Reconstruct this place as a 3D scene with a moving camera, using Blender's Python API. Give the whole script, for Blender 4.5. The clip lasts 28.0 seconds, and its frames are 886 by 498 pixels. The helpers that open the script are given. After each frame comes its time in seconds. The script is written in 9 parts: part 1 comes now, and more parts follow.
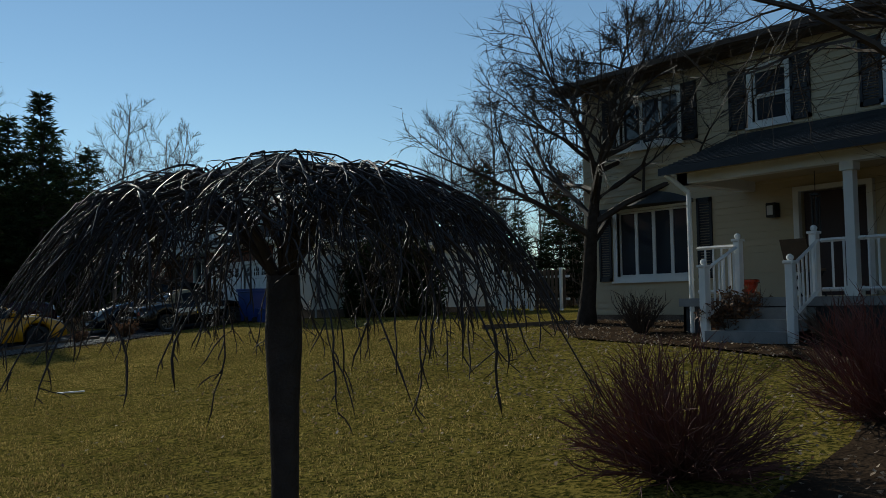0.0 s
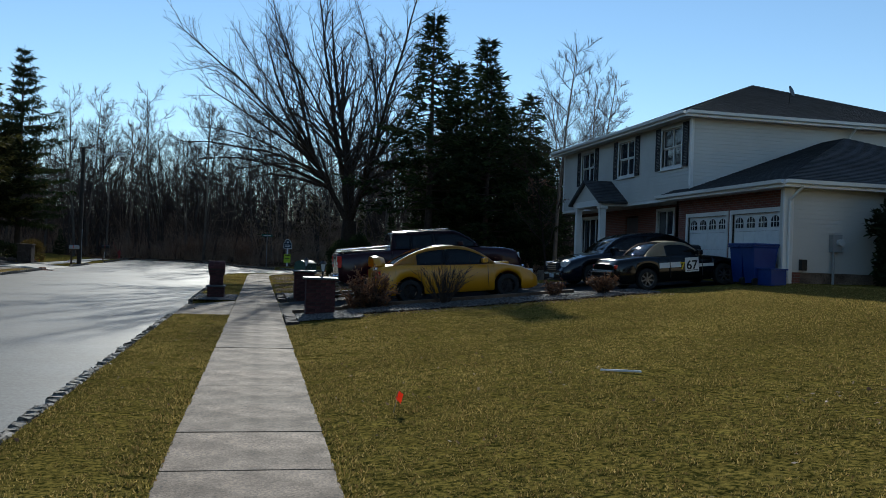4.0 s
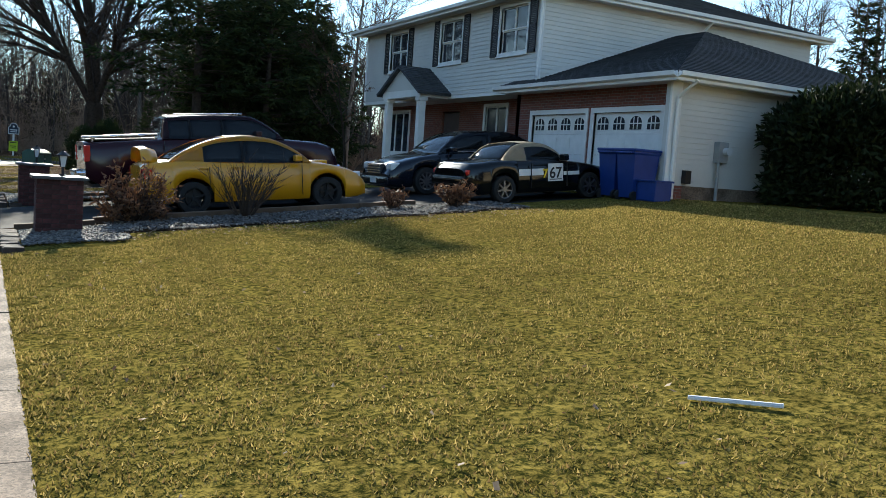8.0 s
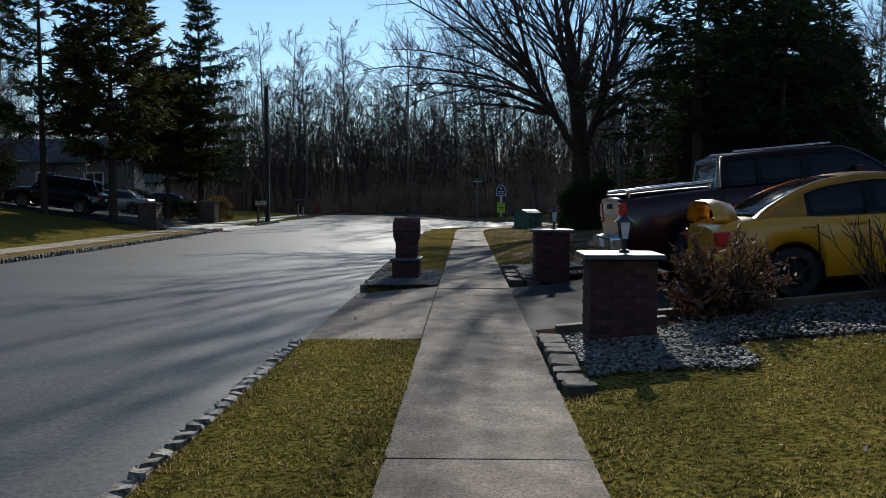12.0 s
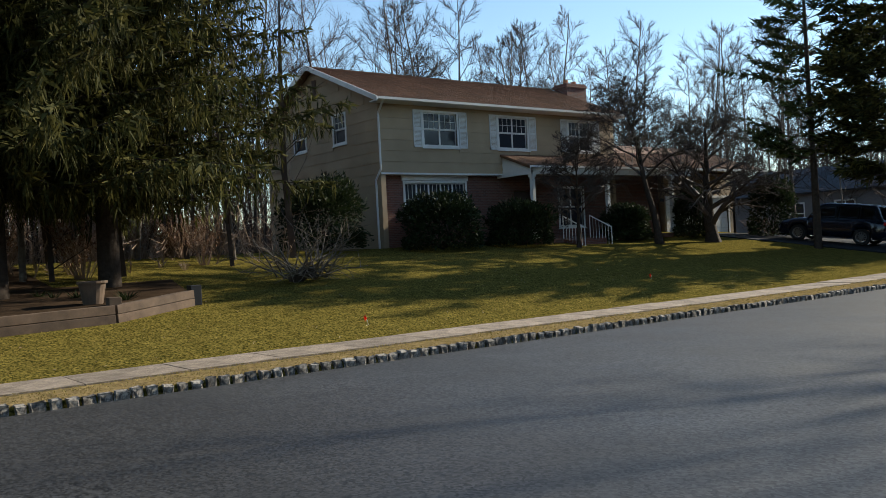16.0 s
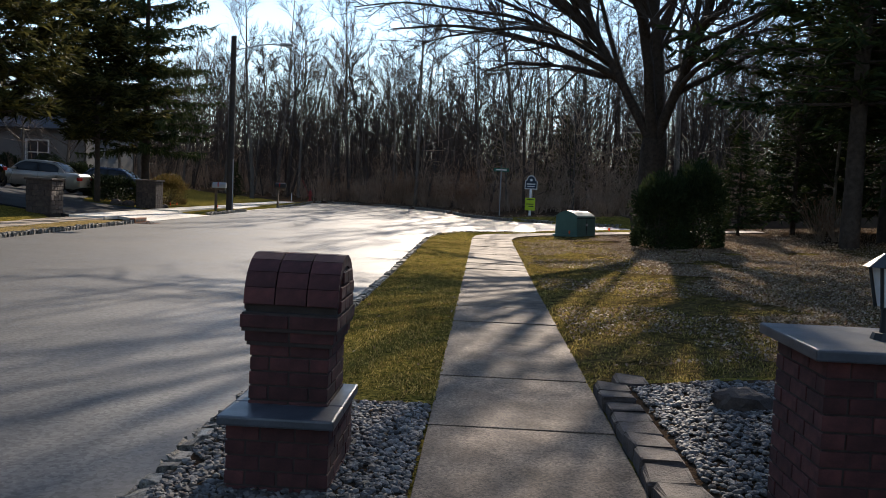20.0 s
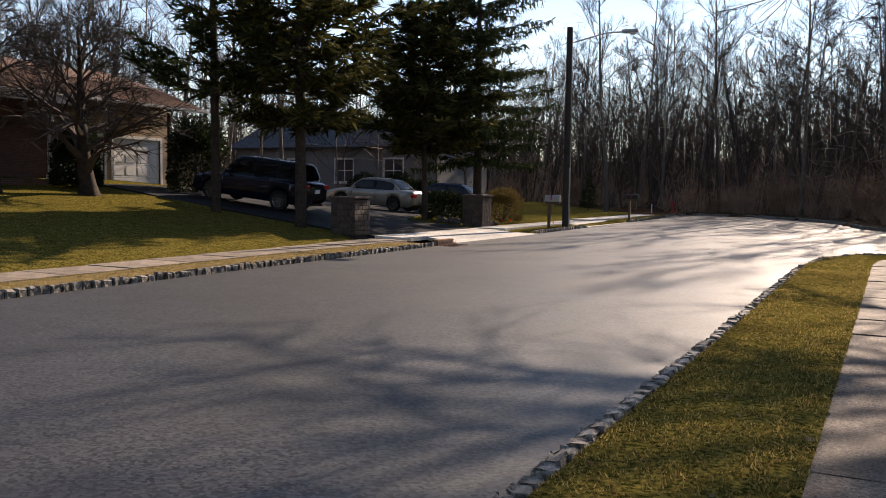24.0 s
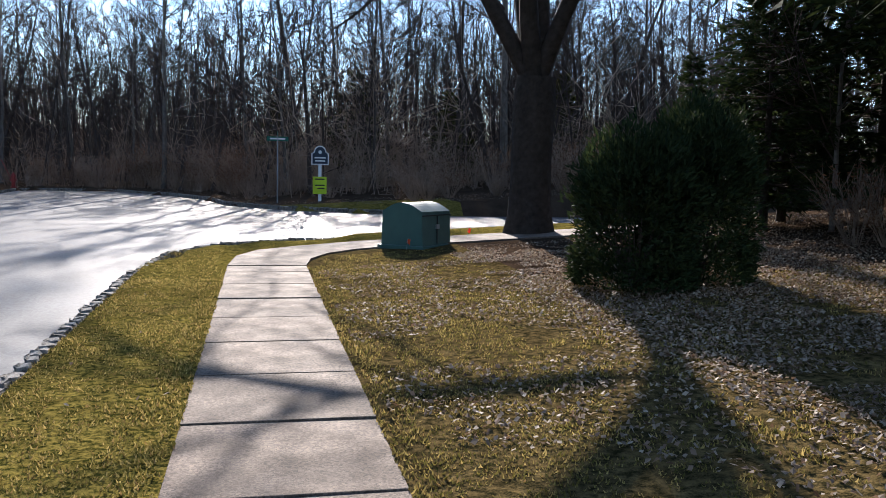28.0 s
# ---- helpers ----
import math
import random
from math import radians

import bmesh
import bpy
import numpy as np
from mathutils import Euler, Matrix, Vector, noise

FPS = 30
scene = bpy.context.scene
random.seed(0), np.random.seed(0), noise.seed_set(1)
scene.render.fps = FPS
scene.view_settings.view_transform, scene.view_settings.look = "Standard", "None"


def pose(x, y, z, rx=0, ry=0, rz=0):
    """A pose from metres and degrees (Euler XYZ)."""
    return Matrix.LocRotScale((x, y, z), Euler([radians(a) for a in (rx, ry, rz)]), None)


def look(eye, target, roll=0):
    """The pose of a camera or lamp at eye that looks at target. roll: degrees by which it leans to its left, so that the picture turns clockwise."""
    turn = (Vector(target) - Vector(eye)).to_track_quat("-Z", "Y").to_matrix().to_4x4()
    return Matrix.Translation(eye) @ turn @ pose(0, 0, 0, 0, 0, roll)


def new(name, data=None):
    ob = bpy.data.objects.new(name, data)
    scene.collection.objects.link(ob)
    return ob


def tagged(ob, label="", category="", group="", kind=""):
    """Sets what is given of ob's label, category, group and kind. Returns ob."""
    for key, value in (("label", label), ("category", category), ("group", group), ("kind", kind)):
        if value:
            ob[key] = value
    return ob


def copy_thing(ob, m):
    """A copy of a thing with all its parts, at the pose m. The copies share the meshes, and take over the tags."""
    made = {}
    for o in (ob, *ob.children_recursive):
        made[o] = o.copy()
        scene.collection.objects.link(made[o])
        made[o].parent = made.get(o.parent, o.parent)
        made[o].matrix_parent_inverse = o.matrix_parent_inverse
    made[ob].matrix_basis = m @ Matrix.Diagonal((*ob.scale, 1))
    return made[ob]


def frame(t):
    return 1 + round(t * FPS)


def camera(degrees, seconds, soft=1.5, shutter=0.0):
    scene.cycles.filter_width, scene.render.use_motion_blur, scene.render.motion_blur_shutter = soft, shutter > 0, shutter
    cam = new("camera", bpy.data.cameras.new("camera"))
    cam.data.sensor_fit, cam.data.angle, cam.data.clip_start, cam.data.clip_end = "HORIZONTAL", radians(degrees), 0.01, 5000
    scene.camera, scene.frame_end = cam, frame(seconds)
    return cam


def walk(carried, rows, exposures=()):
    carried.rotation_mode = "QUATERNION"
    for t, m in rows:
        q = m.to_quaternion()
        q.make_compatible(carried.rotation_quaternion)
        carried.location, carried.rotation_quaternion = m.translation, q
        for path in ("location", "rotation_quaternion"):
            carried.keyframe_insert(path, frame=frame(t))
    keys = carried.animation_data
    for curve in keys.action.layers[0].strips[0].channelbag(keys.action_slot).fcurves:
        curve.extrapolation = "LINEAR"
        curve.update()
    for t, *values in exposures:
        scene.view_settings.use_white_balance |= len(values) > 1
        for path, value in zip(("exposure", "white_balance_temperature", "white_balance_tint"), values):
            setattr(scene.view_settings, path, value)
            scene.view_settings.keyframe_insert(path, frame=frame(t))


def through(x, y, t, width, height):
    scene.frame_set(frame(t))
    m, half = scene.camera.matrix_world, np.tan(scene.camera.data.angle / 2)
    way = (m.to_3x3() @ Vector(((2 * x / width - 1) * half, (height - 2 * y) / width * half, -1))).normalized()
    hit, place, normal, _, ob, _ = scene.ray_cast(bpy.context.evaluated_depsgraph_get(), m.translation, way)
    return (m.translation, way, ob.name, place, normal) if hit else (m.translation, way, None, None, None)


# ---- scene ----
cam = camera(53.85, 28.0, 0.55)
# seconds, x, y, z, pitch, roll, yaw
ROWS = [
    (0.0, 0.243, 7.556, 1.680, 3.49, 0.87, -37.63),
    (0.5, 0.166, 8.076, 1.512, 6.09, 0.30, -32.52),
    (1.0, 0.146, 8.639, 1.515, 4.41, 0.45, -28.66),
    (1.5, 0.091, 9.284, 1.515, 2.96, 1.42, -24.59),
    (2.0, 0.051, 9.973, 1.508, 1.55, 1.75, -19.75),
    (2.5, 0.036, 10.692, 1.519, -0.32, 1.24, -15.17),
    (4.5, -0.013, 13.722, 1.560, 0.66, -2.46, -11.92),
    (5.0, -0.055, 14.492, 1.525, 0.40, -3.17, -17.69),
    (5.5, -0.027, 15.312, 1.498, -0.73, -2.32, -20.95),
    (6.0, -0.004, 16.134, 1.496, -2.55, -3.55, -26.18),
    (6.5, 0.147, 16.850, 1.509, -3.35, -2.77, -26.40),
    (7.0, 0.217, 17.548, 1.508, -3.50, -3.14, -25.46),
    (7.5, 0.312, 18.184, 1.504, -4.27, -3.05, -27.60),
    (8.0, 0.371, 18.793, 1.503, -5.27, -4.11, -27.74),
    (8.5, 0.398, 19.413, 1.502, -5.42, -4.31, -26.91),
    (9.0, 0.344, 20.135, 1.499, -5.42, -3.66, -21.43),
    (9.5, 0.227, 20.941, 1.497, -3.91, -4.17, -20.02),
    (10.0, 0.176, 21.771, 1.483, -4.40, -3.08, -17.09),
    (10.5, 0.072, 22.521, 1.480, -3.68, -2.29, -13.87),
    (11.0, 0.025, 23.201, 1.473, -3.31, -0.73, -10.60),
    (11.5, -0.063, 23.940, 1.491, -3.43, -0.28, -2.75),
    (13.5, -0.241, 26.897, 1.562, -2.11, 1.81, 10.54),
    (14.0, -0.308, 27.622, 1.576, -2.07, 1.96, 21.82),
    (14.5, -0.343, 28.360, 1.568, -2.25, 2.13, 27.37),
    (15.0, -0.363, 29.114, 1.558, -2.03, 1.37, 35.34),
    (15.5, -0.387, 29.884, 1.560, -1.16, 3.02, 43.55),
    (16.0, -0.430, 30.683, 1.575, -0.04, 3.06, 52.75),
    (16.5, -0.485, 31.504, 1.594, 2.06, 3.39, 58.73),
    (17.0, -0.511, 32.315, 1.598, 3.00, 2.18, 54.49),
    (17.5, -0.494, 33.100, 1.583, 2.94, 1.04, 42.40),
    (18.0, -0.443, 33.829, 1.565, 1.19, 0.81, 32.18),
    (18.5, -0.421, 34.534, 1.563, -1.08, -1.18, 21.59),
    (19.0, -0.360, 35.269, 1.553, -2.74, -1.76, 13.67),
    (19.5, -0.397, 36.057, 1.542, -3.91, -2.45, 9.06),
    (20.0, -0.318, 36.845, 1.536, -3.93, -2.54, 2.66),
    (20.5, -0.314, 37.611, 1.512, -4.05, -2.63, 1.78),
    (22.5, -0.065, 40.880, 1.591, -5.77, -3.00, -5.22),
    (23.0, -0.125, 41.652, 1.591, -4.37, -2.44, 4.07),
    (23.5, -0.189, 42.411, 1.573, -3.79, -1.52, 18.78),
    (24.0, -0.251, 43.186, 1.556, -3.89, -0.76, 27.32),
    (24.5, -0.309, 43.976, 1.544, -4.50, 0.01, 27.66),
    (25.0, -0.356, 44.793, 1.533, -5.11, -0.36, 18.37),
    (25.5, -0.364, 45.619, 1.522, -5.81, -0.21, 7.29),
    (26.0, -0.366, 46.383, 1.519, -5.96, -0.51, 3.80),
    (26.5, -0.327, 47.143, 1.523, -5.57, -0.06, -0.27),
    (27.0, -0.267, 47.932, 1.537, -5.50, -0.45, -3.21),
    (27.5, -0.205, 48.798, 1.567, -5.43, -1.33, -7.00),
    (28.0, -0.137, 49.693, 1.610, -5.14, -1.15, -11.90),
]
EXPOSURES = [(0.0, -0.35, 6000, 0), (0.5, -0.25, 6300, 0), (1.0, 0.1, 6500, 2), (1.5, 0.4, 5900, 4), (2.5, 0.15, 5800, 4), (5.0, 0.05, 5700, 3), (6.0, 0.8, 6300, 4), (7.0, 1.0, 6000, 4), (8.0, 1.3, 6200, 4), (9.0, 1.1, 6300, 6), (10.0, 0.95, 6200, 6), (11.0, 0.35, 5900, 7), (14.0, 0.05, 5900, 6), (15.5, 0.65, 6400, 6), (17.0, 0.85, 6500, 5), (18.5, 0.6, 6700, 10), (20.0, 1.0, 6800, 13), (20.5, 1.05, 6800, 13), (22.5, 1.7, 6700, 14), (23.0, 0.75, 7300, 19), (24.0, 0.9, 7400, 21), (25.0, 0.85, 7400, 22), (26.0, 0.8, 6900, 19), (28.0, 1.35, 6000, 15)]
walk(cam, [(t, pose(x, y, z, 90 + pitch, roll, yaw)) for t, x, y, z, pitch, roll, yaw in ROWS], EXPOSURES)

# ---- light: low winter sun ahead, a little to the right of the walk ----
SUN_UP, SUN_SIDE = 24.5, 6.4
world = bpy.data.worlds.new("world")
scene.world = world
world.use_nodes = True
sky = world.node_tree.nodes.new("ShaderNodeTexSky")
sky.sky_type, sky.sun_disc = "NISHITA", False
sky.sun_elevation, sky.sun_rotation = radians(SUN_UP), radians(SUN_SIDE)
sky.air_density, sky.dust_density, sky.ozone_density = 1.0, 0.0, 1.7
back = world.node_tree.nodes["Background"]
world.node_tree.links.new(sky.outputs[0], back.inputs[0])
back.inputs[1].default_value = 0.11
sun = new("sun", bpy.data.lights.new("sun", "SUN"))
sun.data.energy, sun.data.angle, sun.data.color = 5.0, radians(0.6), (1.0, 0.9, 0.76)
_s = Vector((math.sin(radians(SUN_SIDE)) * math.cos(radians(SUN_UP)), math.cos(radians(SUN_SIDE)) * math.cos(radians(SUN_UP)), math.sin(radians(SUN_UP))))
sun.matrix_world = look(_s * 90, (0, 0, 0))


# ---- materials ----
def material(name, a, b=None, scale=6.0, fine=60.0, rough=0.8, bump=0.3, depth=0.01, metal=0.0, stain=0.25, vary=0.0, spec=0.4, lo=0.5, hi=1.0, grit=0.0, bite=0.3):
    """Two colours mixed by noise at two scales, with dark stains, a fine relief and a change from object to object."""
    m = bpy.data.materials.new(name)
    m.use_nodes = True
    t = m.node_tree
    n, link = t.nodes, t.links.new
    p = n["Principled BSDF"]
    p.inputs["Metallic"].default_value = metal
    p.inputs["Specular IOR Level"].default_value = spec
    co = n.new("ShaderNodeTexCoord")
    n1, n2 = n.new("ShaderNodeTexNoise"), n.new("ShaderNodeTexNoise")
    for k, s, d in ((n1, scale, 4.0), (n2, fine, 3.0)):
        k.inputs["Scale"].default_value, k.inputs["Detail"].default_value = s, d
        link(co.outputs["Object"], k.inputs["Vector"])
    add = n.new("ShaderNodeMath")
    add.operation = "MULTIPLY_ADD"
    link(n2.outputs["Fac"], add.inputs[0])
    add.inputs[1].default_value = 0.5
    link(n1.outputs["Fac"], add.inputs[2])
    ramp = n.new("ShaderNodeMapRange")
    ramp.inputs["From Min"].default_value, ramp.inputs["From Max"].default_value = lo, hi
    link(add.outputs[0], ramp.inputs["Value"])
    mix = n.new("ShaderNodeMix")
    mix.data_type = "RGBA"
    b = b or tuple(c * 0.75 for c in a)
    mix.inputs[6].default_value, mix.inputs[7].default_value = (*a, 1), (*b, 1)
    link(ramp.outputs[0], mix.inputs[0])
    out = mix.outputs[2]
    if stain:
        n3 = n.new("ShaderNodeTexNoise")
        n3.inputs["Scale"].default_value, n3.inputs["Detail"].default_value = scale * 0.23, 5.0
        link(co.outputs["Object"], n3.inputs["Vector"])
        r3 = n.new("ShaderNodeMapRange")
        r3.inputs["From Min"].default_value, r3.inputs["From Max"].default_value = 0.35, 0.7
        r3.inputs["To Min"].default_value, r3.inputs["To Max"].default_value = 1.0, 1.0 - stain
        link(n3.outputs["Fac"], r3.inputs["Value"])
        hs = n.new("ShaderNodeHueSaturation")
        link(out, hs.inputs["Color"])
        link(r3.outputs[0], hs.inputs["Value"])
        out = hs.outputs[0]
    if vary:
        oi = n.new("ShaderNodeObjectInfo")
        r4 = n.new("ShaderNodeMapRange")
        r4.inputs["To Min"].default_value, r4.inputs["To Max"].default_value = 1.0 - vary, 1.0 + vary
        link(oi.outputs["Random"], r4.inputs["Value"])
        h4 = n.new("ShaderNodeHueSaturation")
        link(out, h4.inputs["Color"])
        link(r4.outputs[0], h4.inputs["Value"])
        out = h4.outputs[0]
    if grit:
        # stones of the aggregate, light and dark
        vo, r5, h5 = n.new("ShaderNodeTexVoronoi"), n.new("ShaderNodeMapRange"), n.new("ShaderNodeHueSaturation")
        vo.inputs["Scale"].default_value = grit
        link(co.outputs["Object"], vo.inputs["Vector"])
        sep = n.new("ShaderNodeSeparateColor")
        link(vo.outputs["Color"], sep.inputs[0])
        r5.inputs["To Min"].default_value, r5.inputs["To Max"].default_value = 1.0 - bite, 1.0 + bite
        link(sep.outputs[0], r5.inputs["Value"])
        link(out, h5.inputs["Color"])
        link(r5.outputs[0], h5.inputs["Value"])
        out = h5.outputs[0]
    link(out, p.inputs["Base Color"])
    rr = n.new("ShaderNodeMapRange")
    rr.inputs["To Min"].default_value, rr.inputs["To Max"].default_value = max(rough - 0.12, 0.02), min(rough + 0.12, 1.0)
    link(n1.outputs["Fac"], rr.inputs["Value"])
    link(rr.outputs[0], p.inputs["Roughness"])
    if bump:
        bp = n.new("ShaderNodeBump")
        bp.inputs["Strength"].default_value, bp.inputs["Distance"].default_value = bump, depth
        link(add.outputs[0], bp.inputs["Height"])
        link(bp.outputs[0], p.inputs["Normal"])
    return m


def island_material(name, cols, rough=0.8, through=0.0, spec=0.3):
    """For joined pieces: each piece takes a colour between those given."""
    m = bpy.data.materials.new(name)
    m.use_nodes = True
    n, link = m.node_tree.nodes, m.node_tree.links.new
    p = n["Principled BSDF"]
    geo, ramp = n.new("ShaderNodeNewGeometry"), n.new("ShaderNodeValToRGB")
    link(geo.outputs["Random Per Island"], ramp.inputs["Fac"])
    els = ramp.color_ramp.elements
    for i, c in enumerate(cols):
        e = els[i] if i < 2 else els.new(0.5)
        e.color = (*c, 1)
    for i in range(len(els)):
        els[i].position = i / (len(els) - 1)
    for e, c in zip(els, cols):
        e.color = (*c, 1)
    co, no = n.new("ShaderNodeTexCoord"), n.new("ShaderNodeTexNoise")
    no.inputs["Scale"].default_value = 0.5
    no.inputs["Detail"].default_value = 4.0
    link(co.outputs["Object"], no.inputs["Vector"])
    mr, hs = n.new("ShaderNodeMapRange"), n.new("ShaderNodeHueSaturation")
    mr.inputs["From Min"].default_value, mr.inputs["From Max"].default_value = 0.3, 0.7
    mr.inputs["To Min"].default_value, mr.inputs["To Max"].default_value = 0.7, 1.25
    link(no.outputs["Fac"], mr.inputs["Value"])
    link(ramp.outputs[0], hs.inputs["Color"])
    link(mr.outputs[0], hs.inputs["Value"])
    link(hs.outputs[0], p.inputs["Base Color"])
    p.inputs["Roughness"].default_value = rough
    p.inputs["Specular IOR Level"].default_value = spec
    if through:
        tr, ms = n.new("ShaderNodeBsdfTranslucent"), n.new("ShaderNodeMixShader")
        link(hs.outputs[0], tr.inputs["Color"])
        ms.inputs[0].default_value = through
        link(p.outputs[0], ms.inputs[1])
        link(tr.outputs[0], ms.inputs[2])
        link(ms.outputs[0], n["Material Output"].inputs[0])
    return m


def brick_material(name, a, b, mortar, w=0.2, h=0.067, rough=0.85):
    """Brickwork for walls far from the walk; the wall's x or y runs along the courses."""
    m = material(name, a, b, 4.0, 70.0, rough, 0.2, 0.004, vary=0.05)
    n, link = m.node_tree.nodes, m.node_tree.links.new
    p = n["Principled BSDF"]
    co, sep, comb, br = n.new("ShaderNodeTexCoord"), n.new("ShaderNodeSeparateXYZ"), n.new("ShaderNodeCombineXYZ"), n.new("ShaderNodeTexBrick")
    sm = n.new("ShaderNodeMath")
    link(co.outputs["Object"], sep.inputs[0])
    link(sep.outputs[0], sm.inputs[0])
    link(sep.outputs[1], sm.inputs[1])
    link(sm.outputs[0], comb.inputs[0])
    link(sep.outputs[2], comb.inputs[1])
    link(comb.outputs[0], br.inputs["Vector"])
    br.inputs["Color1"].default_value, br.inputs["Color2"].default_value, br.inputs["Mortar"].default_value = (*a, 1), (*b, 1), (*mortar, 1)
    br.inputs["Scale"].default_value = 1.0
    br.inputs["Brick Width"].default_value, br.inputs["Row Height"].default_value, br.inputs["Mortar Size"].default_value = w, h, 0.006
    link(br.outputs[0], p.inputs["Base Color"])
    return m


def car_paint(name, c, rough=0.3, coat=0.45, metal=0.0):
    m = material(name, c, tuple(v * 0.9 for v in c), 1.5, 200.0, rough, 0.0, stain=0.12, metal=metal, spec=0.5)
    p = m.node_tree.nodes["Principled BSDF"]
    p.inputs["Coat Weight"].default_value, p.inputs["Coat Roughness"].default_value = coat, 0.06
    p.inputs["Specular IOR Level"].default_value = 0.5 if max(c) > 0.1 else 0.28
    return m


def plain(name, c, rough=0.5, metal=0.0):
    return material(name, c, tuple(v * 0.85 for v in c), 5.0, 90.0, rough, 0.08, 0.002, metal, 0.1)


def glass_material(name, tint=(0.02, 0.025, 0.03), rough=0.03):
    m = bpy.data.materials.new(name)
    m.use_nodes = True
    p = m.node_tree.nodes["Principled BSDF"]
    p.inputs["Base Color"].default_value = (*tint, 1)
    p.inputs["Roughness"].default_value = rough
    p.inputs["Specular IOR Level"].default_value = 0.5
    return m


M_GRASS = material("turf", (0.245, 0.186, 0.044), (0.036, 0.038, 0.009), 22.0, 90.0, 0.95, 0.7, 0.02, stain=0.45, spec=0.0, lo=0.63, hi=0.88)
M_BLADE = island_material("grass_blades", [(0.065, 0.066, 0.017), (0.21, 0.168, 0.042), (0.48, 0.35, 0.125), (0.095, 0.095, 0.022), (0.3, 0.19, 0.075)], 0.9, 0.4, 0.0)
M_SOIL = material("forest_floor", (0.075, 0.05, 0.032), (0.032, 0.022, 0.015), 2.0, 30.0, 1.0, 0.8, 0.04, spec=0.0)
M_ASPHALT = material("asphalt", (0.043, 0.042, 0.041), (0.026, 0.0255, 0.0255), 0.5, 110.0, 0.6, 0.45, 0.005, stain=0.4, spec=0.5, lo=0.56, hi=0.94, grit=38.0, bite=0.95)
M_DRIVE = material("driveway_asphalt", (0.032, 0.032, 0.033), (0.02, 0.02, 0.021), 0.9, 120.0, 0.85, 0.4, 0.005, stain=0.3, spec=0.1)
M_CONC = material("concrete", (0.225, 0.166, 0.122), (0.115, 0.085, 0.063), 3.0, 150.0, 0.85, 0.6, 0.006, stain=0.35, vary=0.12, lo=0.58, hi=0.92, spec=0.2, grit=80.0, bite=0.5)
M_CONCF = material("worn_concrete", (0.36, 0.29, 0.22), (0.22, 0.175, 0.135), 3.0, 150.0, 0.85, 0.5, 0.006, stain=0.3, vary=0.15, lo=0.58, hi=0.92, spec=0.2, grit=80.0, bite=0.4)
M_STRAW = material("straw_turf", (0.36, 0.26, 0.12), (0.14, 0.1, 0.042), 20.0, 80.0, 0.95, 0.7, 0.02, stain=0.4, spec=0.0, lo=0.6, hi=0.9)
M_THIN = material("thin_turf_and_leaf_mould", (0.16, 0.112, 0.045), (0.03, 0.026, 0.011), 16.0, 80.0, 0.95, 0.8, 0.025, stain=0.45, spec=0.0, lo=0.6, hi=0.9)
M_CONCW = material("pale_concrete", (0.64, 0.6, 0.53), (0.5, 0.46, 0.4), 3.0, 150.0, 0.85, 0.5, 0.005, stain=0.25, vary=0.12, lo=0.58, hi=0.92, spec=0.2, grit=80.0, bite=0.3)
M_GRANITE = material("granite_block", (0.36, 0.32, 0.265), (0.06, 0.054, 0.047), 16.0, 90.0, 0.9, 0.9, 0.02, stain=0.3, vary=0.4, lo=0.58, hi=0.92)
M_BRICK = material("red_brick", (0.095, 0.028, 0.025), (0.042, 0.015, 0.015), 14.0, 160.0, 0.85, 0.5, 0.004, stain=0.3, vary=0.35)
M_MORTAR = material("mortar", (0.05, 0.035, 0.03), (0.03, 0.022, 0.019), 20.0, 180.0, 0.95, 0.4, 0.003)
M_SLATE = material("bluestone", (0.07, 0.076, 0.088), (0.04, 0.044, 0.052), 6.0, 80.0, 0.42, 0.3, 0.004)
M_SIDING = material("white_vinyl_siding", (0.60, 0.585, 0.54), (0.52, 0.505, 0.465), 0.8, 40.0, 0.5, 0.12, 0.003, stain=0.12)
M_CREAM = material("cream_siding", (0.52, 0.43, 0.28), (0.45, 0.37, 0.24), 0.8, 40.0, 0.55, 0.12, 0.003, stain=0.12)
M_TAN = material("tan_shingle_board", (0.43, 0.32, 0.205), (0.35, 0.26, 0.165), 1.2, 50.0, 0.85, 0.3, 0.006, stain=0.2, vary=0.05)
M_TRIM = material("white_trim", (0.78, 0.77, 0.74), (0.70, 0.69, 0.66), 2.0, 60.0, 0.45, 0.06, 0.002, stain=0.12)
M_ROOFD = material("grey_shingles", (0.075, 0.078, 0.085), (0.04, 0.042, 0.046), 3.0, 50.0, 0.9, 0.6, 0.012)
M_ROOFB = material("brown_shingles", (0.20, 0.105, 0.06), (0.12, 0.065, 0.042), 3.0, 50.0, 0.9, 0.6, 0.012)
M_SHUT = material("dark_shutter", (0.028, 0.028, 0.034), (0.018, 0.018, 0.02), 3.0, 60.0, 0.5, 0.1, 0.002)
M_WBRICK = brick_material("wall_brick", (0.19, 0.06, 0.04), (0.12, 0.042, 0.03), (0.19, 0.155, 0.135))
M_WBRICKD = brick_material("dark_wall_brick", (0.16, 0.07, 0.05), (0.10, 0.045, 0.035), (0.16, 0.13, 0.11))
M_GLASS = glass_material("window_glass", (0.03, 0.035, 0.045), 0.04)
M_CARGLASS = glass_material("car_glass", (0.008, 0.01, 0.012), 0.03)
M_TYRE = material("tyre_rubber", (0.018, 0.018, 0.018), (0.012, 0.012, 0.012), 10.0, 90.0, 0.8, 0.2, 0.003)
M_CHROME = plain("bright_metal", (0.62, 0.62, 0.64), 0.22, 1.0)
M_ALLOY = plain("alloy_wheel", (0.22, 0.22, 0.23), 0.4, 0.9)
